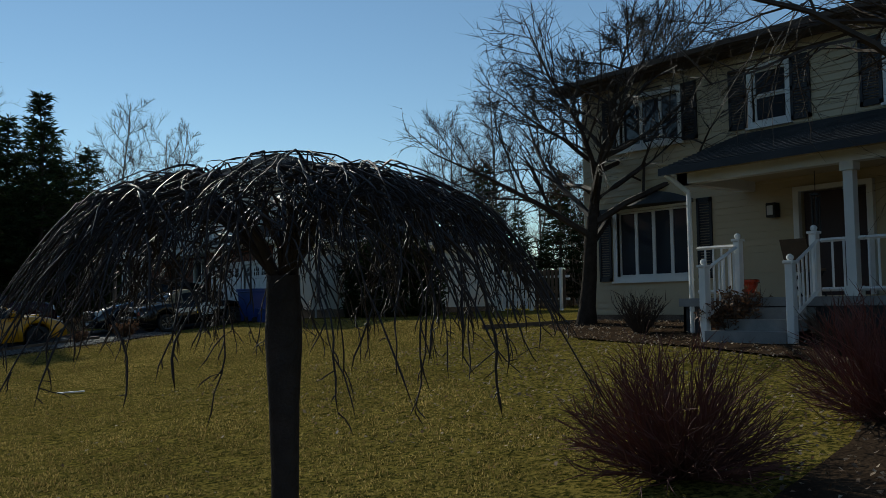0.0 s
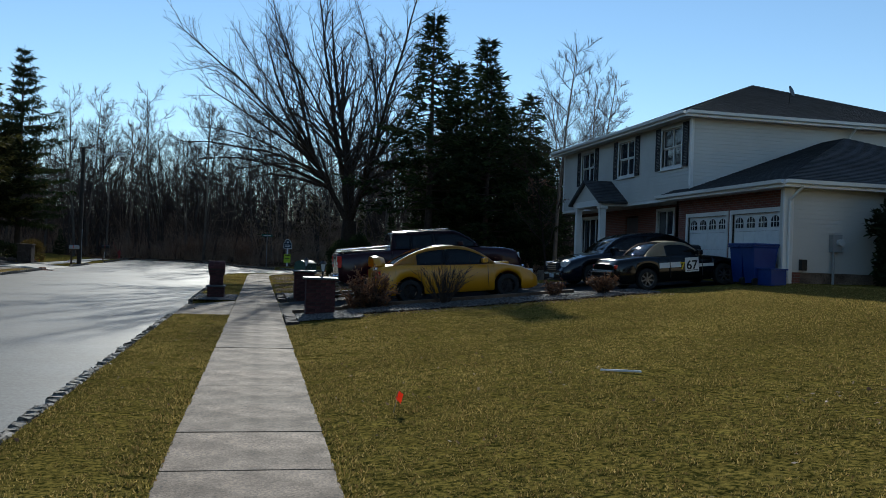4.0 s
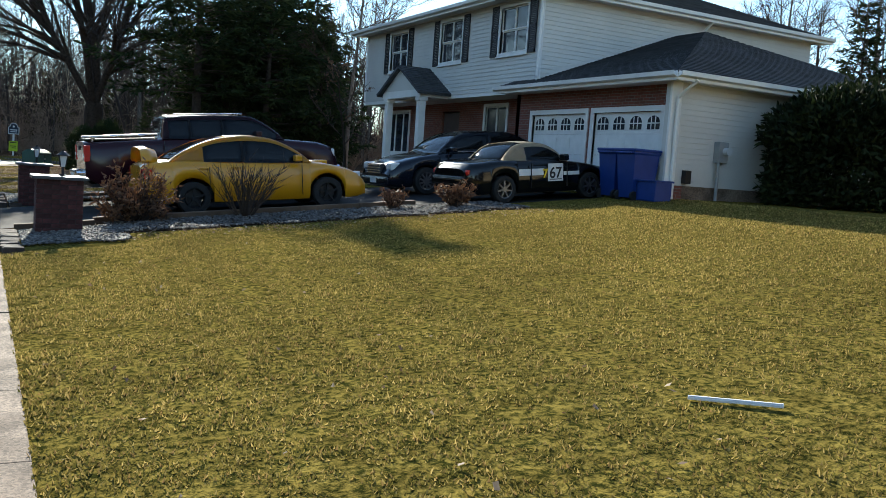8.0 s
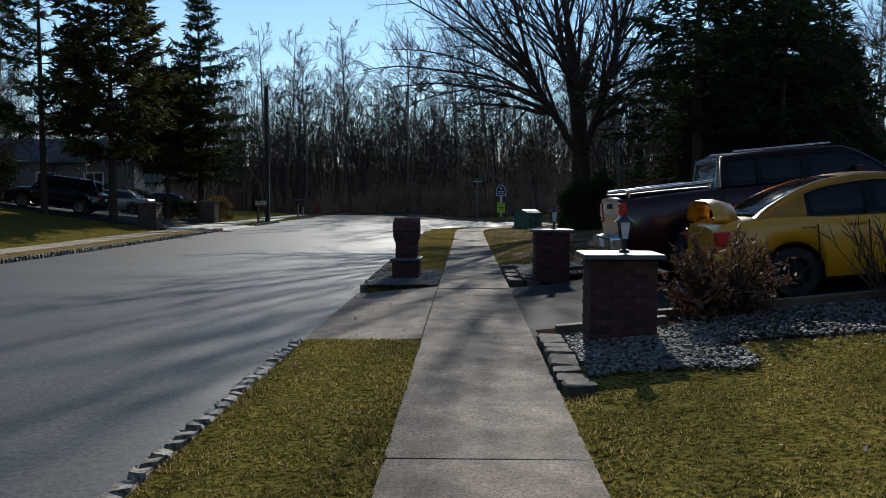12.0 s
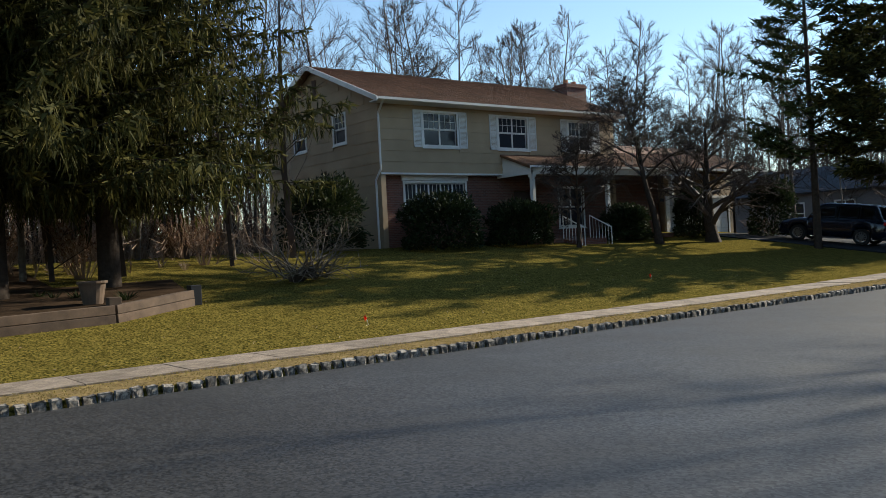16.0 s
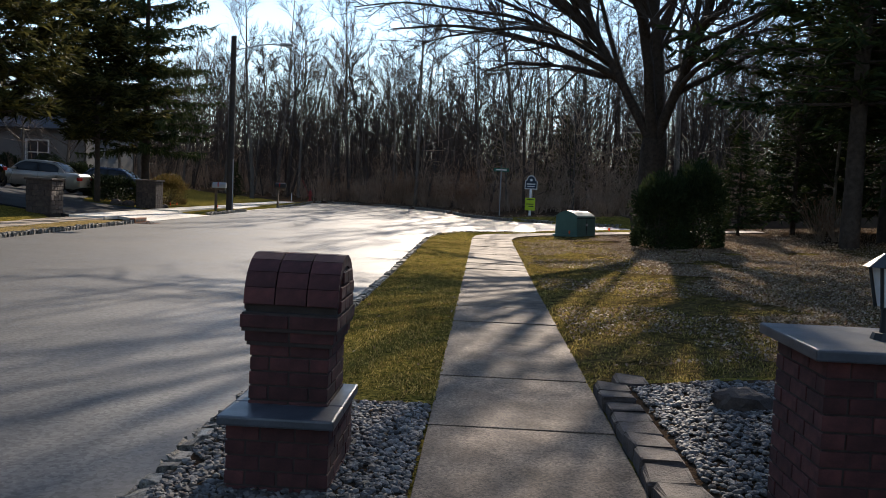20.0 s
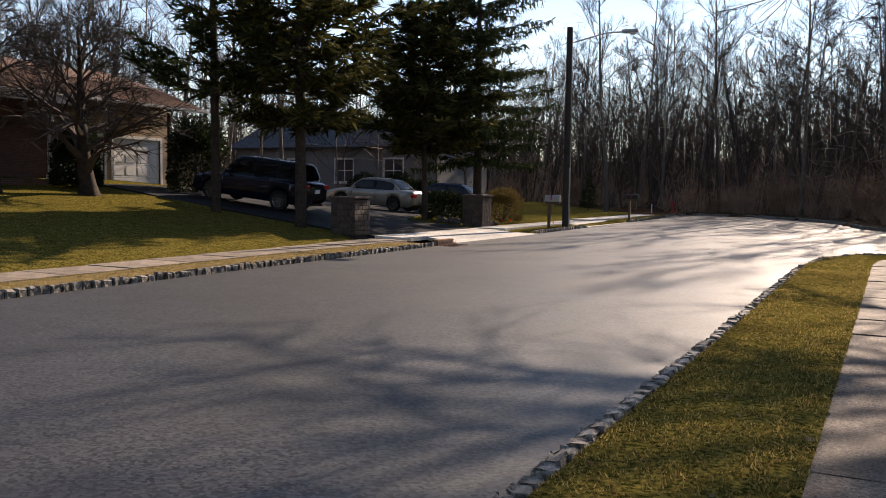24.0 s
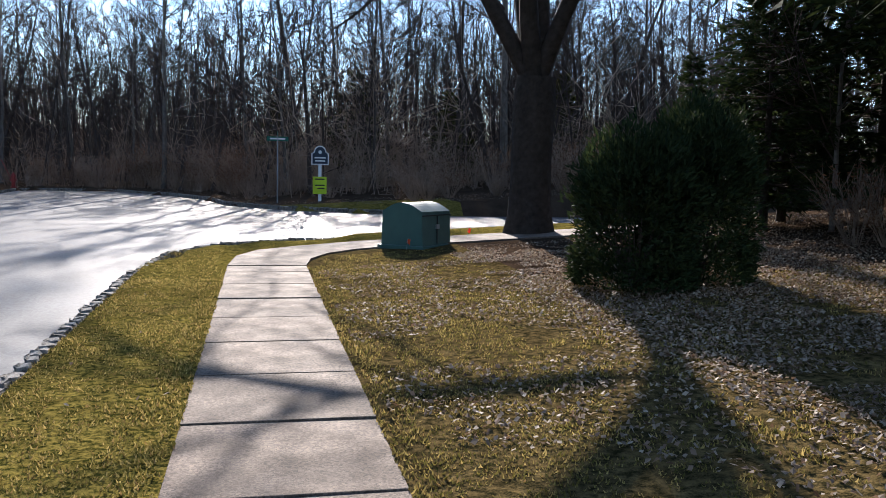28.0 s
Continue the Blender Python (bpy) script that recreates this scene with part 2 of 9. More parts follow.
M_BLACK = plain("black_plastic", (0.016, 0.016, 0.017), 0.55)
M_DARKMETAL = plain("dark_metal", (0.03, 0.03, 0.032), 0.45, 0.5)
M_GALV = plain("galvanised_metal", (0.36, 0.37, 0.38), 0.45, 0.8)
M_GREYP = plain("grey_paint", (0.30, 0.31, 0.31), 0.5)
M_RED = plain("red_lens", (0.55, 0.02, 0.015), 0.2)
M_LAMPG = plain("clear_lens", (0.65, 0.66, 0.66), 0.12)
M_WHITE = plain("white_paint", (0.8, 0.79, 0.77), 0.45)
M_BARK = material("bark", (0.075, 0.056, 0.043), (0.035, 0.027, 0.021), 9.0, 60.0, 0.95, 0.9, 0.03, vary=0.25, spec=0.1)
M_BARKG = material("grey_bark", (0.18, 0.15, 0.122), (0.09, 0.074, 0.06), 7.0, 60.0, 0.95, 0.8, 0.03, vary=0.3, spec=0.15)
M_TWIG = material("twigs", (0.085, 0.06, 0.046), (0.042, 0.03, 0.024), 3.0, 30.0, 0.8, 0.0, stain=0.2, vary=0.3, spec=0.2)
M_BRUSH = material("dry_brush", (0.36, 0.25, 0.17), (0.17, 0.113, 0.077), 1.5, 30.0, 0.8, 0.0, stain=0.3, vary=0.3, spec=0.3)
M_CHERRY = material("cherry_bark", (0.04, 0.026, 0.025), (0.02, 0.013, 0.012), 16.0, 90.0, 0.6, 0.7, 0.012, spec=0.35)
M_WOOD = material("weathered_timber", (0.14, 0.09, 0.055), (0.08, 0.052, 0.033), 5.0, 70.0, 0.85, 0.5, 0.006, vary=0.2)
M_POLEW = material("creosoted_wood", (0.05, 0.038, 0.03), (0.03, 0.024, 0.02), 5.0, 70.0, 0.85, 0.5, 0.006)
M_NEEDLE = island_material("fir_needles", [(0.014, 0.023, 0.009), (0.026, 0.038, 0.013), (0.045, 0.058, 0.02)], 0.8, 0.25, 0.1)
M_NEEDLEY = island_material("spruce_needles", [(0.02, 0.025, 0.008), (0.045, 0.045, 0.013), (0.11, 0.1, 0.03)], 0.8, 0.3, 0.1)
M_LEAF = island_material("evergreen_leaves", [(0.011, 0.018, 0.007), (0.02, 0.03, 0.01), (0.036, 0.047, 0.017)], 0.6, 0.2, 0.12)
M_DRY = island_material("dry_leaves", [(0.26, 0.165, 0.1), (0.14, 0.082, 0.046), (0.42, 0.33, 0.23), (0.075, 0.045, 0.028)], 0.7, 0.25)
M_REDTWIG = material("red_twigs", (0.16, 0.06, 0.045), (0.09, 0.035, 0.03), 3.0, 30.0, 0.75, 0.0, stain=0.2, spec=0.25)
M_DRYF = island_material("clinging_dead_leaves", [(0.16, 0.075, 0.035), (0.10, 0.048, 0.026), (0.2, 0.11, 0.055)], 0.7, 0.35)
M_PEBBLE = island_material("river_pebbles", [(0.12, 0.11, 0.102), (0.05, 0.046, 0.044), (0.2, 0.18, 0.16), (0.028, 0.026, 0.025), (0.09, 0.07, 0.055)], 0.7)
M_ORANGE = plain("orange_vinyl", (0.85, 0.12, 0.03), 0.6)
M_BLUE = plain("blue_plastic", (0.008, 0.035, 0.19), 0.45)
M_GREENBOX = plain("green_enamel", (0.05, 0.115, 0.095), 0.5)
M_YELLOWGREEN = plain("lime_sign", (0.55, 0.72, 0.02), 0.5)
M_TERRA = material("terracotta", (0.42, 0.19, 0.10), (0.33, 0.15, 0.085), 6.0, 60.0, 0.85, 0.3, 0.004)
M_STONE = material("field_stone", (0.095, 0.07, 0.056), (0.045, 0.034, 0.029), 9.0, 60.0, 0.9, 0.7, 0.015, vary=0.25)


# ---- builders ----
def mesh_of(name, bm, mat):
    me = bpy.data.meshes.new(name)
    bmesh.ops.recalc_face_normals(bm, faces=bm.faces)
    bm.to_mesh(me)
    bm.free()
    me.materials.append(mat)
    return me


def part(name, bm, mat, parent=None, label="", smooth=False):
    """Link a bmesh as one mesh object under a thing or a part."""
    ob = new(name, mesh_of(name, bm, mat))
    if parent is not None:
        ob.parent = parent
    if label:
        ob["label"] = label
    if smooth:
        ob.data.polygons.foreach_set("use_smooth", [True] * len(ob.data.polygons))
    return ob


def raw(name, verts, faces, mat, parent=None, label=""):
    me = bpy.data.meshes.new(name)
    me.from_pydata(verts, [], faces)
    me.materials.append(mat)
    ob = new(name, me)
    if parent is not None:
        ob.parent = parent
    if label:
        ob["label"] = label
    return ob


def thing(name, m, label, category, group="", kind=""):
    ob = new(name)
    ob.empty_display_size = 0.1
    ob.matrix_world = m
    return tagged(ob, label, category, group, kind)


def box(bm, x0, x1, y0, y1, z0, z1, bevel=0.0):
    x0, x1 = min(x0, x1), max(x0, x1)
    y0, y1 = min(y0, y1), max(y0, y1)
    r = bmesh.ops.create_cube(bm, size=1.0)
    for v in r["verts"]:
        v.co = Vector(((x0 + x1) / 2 + v.co.x * (x1 - x0), (y0 + y1) / 2 + v.co.y * (y1 - y0), (z0 + z1) / 2 + v.co.z * (z1 - z0)))
    if bevel:
        es = list({e for v in r["verts"] for e in v.link_edges})
        bmesh.ops.bevel(bm, geom=es, offset=bevel, segments=2, affect="EDGES", profile=0.6)
    return bm


def boxes(*dims, bevel=0.0):
    bm = bmesh.new()
    for d in dims:
        box(bm, *d, bevel=bevel)
    return bm


def rod(bm, a, b, r0, r1=None, n=10):
    a, b = Vector(a), Vector(b)
    d = b - a
    r = bmesh.ops.create_cone(bm, cap_ends=True, segments=n, radius1=r0, radius2=r0 if r1 is None else r1, depth=d.length)
    m = Matrix.Translation((a + b) / 2) @ d.to_track_quat("Z", "Y").to_matrix().to_4x4()
    bmesh.ops.transform(bm, matrix=m, verts=r["verts"])
    return bm


def rods(*dims, n=10):
    bm = bmesh.new()
    for d in dims:
        rod(bm, *d, n=n)
    return bm


def poly(bm, pts, depth=None):
    """A flat polygon, or a prism when a depth vector is given."""
    vs = [bm.verts.new(p) for p in pts]
    f = bm.faces.new(vs)
    if depth is not None:
        r = bmesh.ops.extrude_face_region(bm, geom=[f])
        bmesh.ops.translate(bm, vec=Vector(depth), verts=[v for v in r["geom"] if isinstance(v, bmesh.types.BMVert)])
    return bm


def prism(pts, depth):
    return poly(bmesh.new(), pts, depth)


def smoothstep(a, b, v):
    t = min(max((v - a) / (b - a), 0.0), 1.0)
    return t * t * (3 - 2 * t)


def rise(y):
    return 0.006 * max(0.0, y - 52.0)


def ground_z(x, y):
    """The lie of the land: lawns climb from the street on both sides."""
    r = rise(y) + min(0.05 * max(0.0, math.hypot(x, y - 50) - 88), 11.0) * (1 + 0.5 * noise.noise((x * 0.03, y * 0.03, 0.5)))
    if x > 0.61:
        a = 0.095 * (min(x, 13.3) - 0.61) + 0.015 * max(0.0, min(x, 60) - 13.3)
        b = min(0.055 * (x - 0.61), 0.9)
        k = smoothstep(41, 50, y)
        return r + a * (1 - k) + b * k
    if x > -1.9:
        return r
    if x > -11.95:
        return r + 0.02 if y > 84 and not inside(x, y, ROAD) else r - 0.15
    if x > -14.5:
        return r - 0.05
    a = min(0.132 * (-14.5 - x), 1.78) + 0.01 * max(0.0, -28 - max(x, -80))
    b = min(0.04 * (-14.5 - x), 0.6)
    k = smoothstep(66, 84, y)
    return r - 0.05 + a * (1 - k) + b * k


# ---- ground, street, walks ----
ROAD = [(-11.85, -90), (-11.85, 52), (-11.85, 68), (-11.8, 80), (-11.9, 92), (-12.3, 98.2), (-11.2, 99.3), (-7.2, 98.6), (-4.4, 94), (-2.4, 90), (-1.5, 85.4), (0.7, 82.3), (4.2, 80.2), (11, 79.6), (70, 79), (70, 70.6), (9, 69.8), (3.2, 69.4), (0.6, 68.8), (-0.9, 67.6), (-1.75, 65.6), (-2.0, 62.5), (-2.0, 52), (-2.0, -90)]


def inside(x, y, ring):
    hit = False
    for (x0, y0), (x1, y1) in zip(ring, ring[1:] + ring[:1]):
        if (y0 > y) != (y1 > y) and x < (x1 - x0) * (y - y0) / (y1 - y0) + x0:
            hit = not hit
    return hit


def build_ground():
    xs = [-900, -400, -200, -120, -90, -75] + [-64 + 2 * i for i in range(19)] + [-27, -26, -25, -24, -23, -22, -21, -20, -19, -18, -17, -16, -15, -14.5, -13.85, -13.2, -12.6, -12.05, -11.95, -11.7, -11, -10, -9, -8, -7, -6, -5, -4, -3, -2.2, -1.92, -1.85, -1.4, -1.0, -0.61, 0, 0.61, 0.9, 1.3, 2, 2.7, 3.5] + [4.2 + 0.9 * i for i in range(12)] + [15 + 1.5 * i for i in range(12)] + [35, 40, 48, 60, 75, 100, 160, 300, 900]
    ys = [-900, -300, -90, -60, -40, -25] + sorted([-15 + 1.0 * i for i in range(125)] + [33.92, 34.06, 39.74, 39.88]) + [112 + 3 * i for i in range(16)] + [170, 220, 400, 1200]
    verts, faces = [], []
    for y in ys:
        for x in xs:
            z = ground_z(x, y)
            if (-11.9 < x < -1.9 and y < 84) or (y > 61 and inside(x, y, ROAD)):
                z = rise(y) - 0.5
            elif -0.75 < x < 0.75 and y < 66.5:
                z = rise(y) - 0.02
            elif -1.95 < x < -0.6 and 34.01 < y < 39.8:
                z = -0.3
            elif 0.62 < x < 13.2 and 34.3 < y < 40.4:
                z -= 0.22
            elif -14.6 < x < -11.6 and 65.9 < y < 73.4:
                z = rise(y) - 0.3
            elif -14.55 < x < -13.15:
                z = rise(y) - 0.075
            elif abs(x) < 120 and abs(y) < 250:
                z += (0.02 * noise.noise((x * 0.4, y * 0.4, 0)) + 0.05 * noise.noise((x * 0.12, y * 0.12, 4)) * min(1, abs(x) / 10)) * (0.15 if -21 < x < 17 and 7 < y < 70 else 1.0)
                if y > 83 and x > 0:
                    z += 0.25 * smoothstep(84, 92, y)
            verts.append((x, y, z))
    w = len(xs)
    for j in range(len(ys) - 1):
        for i in range(w - 1):
            a = j * w + i
            faces.append((a, a + 1, a + w + 1, a + w))
    ob = raw("ground", verts, faces, M_GRASS)
    ob.data.materials.append(M_SOIL)
    ob.data.materials.append(M_STRAW)
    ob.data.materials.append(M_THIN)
    idx = []
    for j in range(len(ys) - 1):
        for i in range(w - 1):
            x, y = (xs[i] + xs[i + 1]) / 2, (ys[j] + ys[j + 1]) / 2
            wood = y > 83 + 0.95 * abs(x) * (x < 0) or x > 30 or x < -42 or (x < -36 and y > 38) or (y > 62 + 0.3 * max(0, 9 - x) and x > 6.5) or (x < -22 and y < 36) or (y > 60.2 and x > 3.4 and y < 67 and x + y > 65.2)
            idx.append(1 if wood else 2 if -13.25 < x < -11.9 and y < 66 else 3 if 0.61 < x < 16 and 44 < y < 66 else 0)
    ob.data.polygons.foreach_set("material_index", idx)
    ob.data.polygons.foreach_set("use_smooth", [True] * len(idx))
    tagged(ob, "winter lawn in dull olive and straw, rising gently from the street", "ground", kind="structure")
    return ob


def build_road():
    bm = bmesh.new()
    vs = [bm.verts.new((x, y, rise(y) - 0.14)) for x, y in ROAD]
    es = [bm.edges.new((a, b)) for a, b in zip(vs, vs[1:] + vs[:1])]
    bmesh.ops.triangle_fill(bm, edges=es, use_beauty=True)
    for f in bm.faces:
        if f.normal.z < 0:
            f.normal_flip()
    me = bpy.data.meshes.new("road")
    bm.to_mesh(me)
    bm.free()
    me.materials.append(M_ASPHALT)
    return tagged(new("road", me), "smooth grey asphalt street with fine grain", "road", kind="structure")


build_ground()
build_road()
SLAB = 1.524


def slab_mesh(w, l, h=0.1, mat=None):
    return mesh_of("slab", boxes((-w / 2, w / 2, -l / 2, l / 2, -h, 0), bevel=0.005), mat or M_CONC)


def build_walks():
    rnd = random.Random(4)
    pav = tagged(new("pavement"), "narrow sidewalk of pale concrete slabs between lawn and verge", "sidewalk", kind="structure")
    # 1.3 m slabs, longer ones past the driveway
    cuts = [33.62 - 1.305 * i for i in range(28, -1, -1)] + [35.55, 37.6] + [39.4 + 1.53 * i for i in range(6)] + [48.42, 49.79, 51.16, 52.53] + [53.9 + 1.27 * i for i in range(8)] + [63.6]
    kinds = {}
    for a, b in zip(cuts, cuts[1:]):
        l = round(b - a - 0.008, 2)
        if l not in kinds:
            kinds[l] = slab_mesh(1.22, b - a - 0.008)
        s = new("slab", kinds[l])
        s.parent = pav
        s.matrix_local = pose(0, (a + b) / 2, rise(a) + rnd.uniform(-0.004, 0.004), rnd.uniform(-0.25, 0.25), rnd.uniform(-0.15, 0.15), 0)
    # the last slabs swing to the right round the corner
    y0 = cuts[-1]

    def lie(q):
        return max(rise(q[1]), ground_z(q[0], q[1])) + (0.03 if q[1] > y0 + 0.1 else 0.004)

    outer = [(-0.61, y0), (-0.5, y0 + 1.2), (-0.15, y0 + 2.2), (0.6, y0 + 3.0), (1.8, y0 + 3.35), (9, y0 + 3.7)]
    inner = [(0.61, y0), (0.72, y0 + 0.7), (1.05, y0 + 1.4), (1.6, y0 + 1.85), (2.3, y0 + 2.05), (9, y0 + 2.4)]
    for (a, b, c, d) in zip(outer, outer[1:], inner[1:], inner):
        bm = prism([(*a, lie(a)), (*b, lie(b)), (*c, lie(c)), (*d, lie(d))], (0, 0, -0.12))
        part("slab", bm, M_CONC, pav)
    far = tagged(new("pavement"), "far sidewalk of pale concrete slabs across the street", "sidewalk", kind="structure")
    me = slab_mesh(1.26, SLAB - 0.02, 0.1, M_CONCF)
    y = 2.0
    while y < 66:
        s = new("slab", me)
        s.parent = far
        s.matrix_local = pose(-13.85, y + SLAB / 2, rise(y) - 0.045 + rnd.uniform(-0.006, 0.006), rnd.uniform(-0.3, 0.3), 0, 0)
        y += SLAB
    part("slab", boxes((-14.48, -13.22, 73.4, 84.0, rise(78) - 0.14, rise(78) - 0.02)), M_CONCW, far)
    part("slab", boxes((-14.3, -13.1, 84.05, 96.0, rise(90) - 0.16, rise(90) - 0.02)), M_CONCW, far)
    # driveway apron by the brick mailbox
    ap = tagged(new("pavement"), "concrete driveway apron crossing the grass verge", "apron", kind="structure")
    for a, b in ((34.08, 35.95), (35.96, 37.8), (37.81, 39.72)):
        part("slab", prism([(-0.622, a, 0.004), (-2.02, a, -0.125), (-2.02, b, -0.125), (-0.622, b, 0.004)], (0, 0, -0.08)), M_CONC, ap)
    ap2 = tagged(new("pavement"), "bright concrete apron of the driveway across the street", "apron", kind="structure")
    z = rise(70)
    part("slab", prism([(-11.75, 66.4, z - 0.12), (-11.75, 73.2, z - 0.12), (-13.2, 72.6, z - 0.03), (-13.2, 67.2, z - 0.03)], (0, 0, -0.1)), M_CONCW, ap2)
    part("slab", prism([(-13.22, 66.2, z - 0.03), (-13.22, 73.3, z - 0.03), (-14.5, 73.3, z - 0.0), (-14.5, 66.2, z)], (0, 0, -0.1)), M_CONCW, ap2)
    ap3 = tagged(new("pavement"), "bright concrete apron of the second driveway across the street", "apron", kind="structure")
    z = rise(82)
    part("slab", prism([(-11.8, 79.0, z - 0.12), (-11.8, 85.7, z - 0.12), (-13.08, 85.0, z - 0.012), (-13.08, 79.7, z - 0.012)], (0, 0, -0.1)), M_CONCW, ap3)


def block_mesh(seed):
    rnd = random.Random(seed)
    bm = boxes((-0.062, 0.062, -0.082, 0.082, -0.1, 0.1), bevel=0.02)
    for v in bm.verts:
        v.co += Vector((rnd.uniform(-1, 1), rnd.uniform(-1, 1), rnd.uniform(-1, 1))) * 0.016
    return mesh_of("block", bm, M_GRANITE)


def build_kerbs():
    rnd = random.Random(7)
    kinds = [block_mesh(i) for i in range(9)]

    def row(owner, pts, near):
        rest = []
        for (x0, y0), (x1, y1) in zip(pts, pts[1:]):
            d = math.hypot(x1 - x0, y1 - y0)
            n = max(1, round(d / 0.2))
            ang = math.degrees(math.atan2(-(x1 - x0), y1 - y0))
            for i in range(n):
                f = (i + 0.5) / n
                x, y = x0 + f * (x1 - x0), y0 + f * (y1 - y0)
                top = rise(y) + (-0.0 if x > -5 else -0.03)
                m = pose(x + rnd.uniform(-0.012, 0.012), y, top - 0.09 + rnd.uniform(-0.012, 0.008), rnd.uniform(-5, 5), rnd.uniform(-7, 7), ang + rnd.uniform(-6, 6)) @ Matrix.Diagonal((rnd.uniform(0.85, 1.15), rnd.uniform(0.72, 1.12), rnd.uniform(0.85, 1.08), 1))
                if near(y):
                    b = new("block", kinds[rnd.randrange(9)])
                    b.parent = owner
                    b.matrix_local = m
                else:
                    rest.append((m, kinds[rnd.randrange(9)]))
        if rest:
            vs, fs = [], []
            for m, me in rest:
                o = len(vs)
                vs += [m @ v.co for v in me.vertices]
                fs += [tuple(o + i for i in p.vertices) for p in me.polygons]
            r = raw("far_blocks", vs, fs, M_GRANITE, owner)
            r["kind"] = "stuff"

    k1 = tagged(new("kerb"), "kerb of rough pale granite blocks beside the grass verge", "kerb", kind="structure")
    row(k1, [(-1.93, -12), (-1.93, 33.9)], lambda y: 12 < y)
    row(k1, [(-1.93, 39.85), (-1.93, 62.4), (-1.7, 65.5), (-0.85, 67.4), (0.65, 68.6), (3.2, 69.2), (9, 69.6), (30, 70.2)], lambda y: y < 66.5)
    k2 = tagged(new("kerb"), "kerb of rough granite blocks across the street", "kerb", kind="structure")
    row(k2, [(-11.92, 2), (-11.92, 65.4)], lambda y: 29 < y < 58)
    row(k2, [(-11.95, 73.2), (-11.9, 79.2)], lambda y: False)
    row(k2, [(-11.9, 85.6), (-12.0, 92), (-12.4, 98.3)], lambda y: False)
    k3 = tagged(new("kerb"), "low granite kerb along the wooded corner", "kerb", kind="structure")
    row(k3, [(-12.3, 98.6), (-11.2, 99.42), (-7.15, 98.72), (-4.3, 94.06), (-2.28, 90.04), (-1.4, 85.5), (0.77, 82.42), (4.24, 80.32), (11, 79.72), (40, 79.3)], lambda y: False)


build_walks()
build_kerbs()


def strip(name, pts, mat, lift, label, category):
    """A paved sheet laid over the lie of the land: pts are rows of (x, y0, y1)."""
    verts, faces = [], []
    n = 12
    for x, y0, y1 in pts:
        for i in range(n + 1):
            y = y0 + (y1 - y0) * i / n
            verts.append((x, y, ground_z(x, y) + lift))
        for yy in (y0, y1):
            verts.append((x, yy, ground_z(x, yy) - 0.1))
    w = n + 3
    for j in range(len(pts) - 1):
        for i in range(n):
            a = j * w + i
            faces.append((a, a + w, a + w + 1, a + 1))
        a, b = j * w, (j + 1) * w
        faces.append((a, a + n + 1, b + n + 1, b))
        faces.append((a + n, b + n, b + n + 2, a + n + 2))
    return tagged(raw(name, verts, faces, mat), label, category, kind="structure")


strip("driveway", [(0.62, 34.05, 39.75), (1.2, 34.3, 39.8), (2.2, 34.6, 40.3), (3, 34.75, 40.7), (5, 34.8, 41.0), (7, 34.8, 41.0), (9, 34.3, 41.0), (11, 33.4, 41.0), (13.4, 33.1, 41.0)], M_DRIVE, -0.03, "dark asphalt driveway climbing to the garage", "driveway")
strip("driveway", [(-14.52, 66.3, 73.2), (-17, 65.9, 72.6), (-18.5, 65.8, 76), (-20, 65.7, 80.5), (-23, 65.7, 87), (-26.1, 65.7, 90), (-28.5, 72.2, 92), (-34, 74, 95), (-40, 76, 95)], M_DRIVE, 0.05, "grey driveway across the street behind stone pillars", "driveway")


# ---- houses ----
def fbox(bm, face, u0, u1, v0, v1, n0, n1, bevel=0.0):
    """A box on a wall face (axis, outward sign, place): u runs along the wall, v up, n outward."""
    ax, s, p = face
    if ax == "x":
        return box(bm, p + s * n0, p + s * n1, u0, u1, v0, v1, bevel)
    return box(bm, u0, u1, p + s * n0, p + s * n1, v0, v1, bevel)


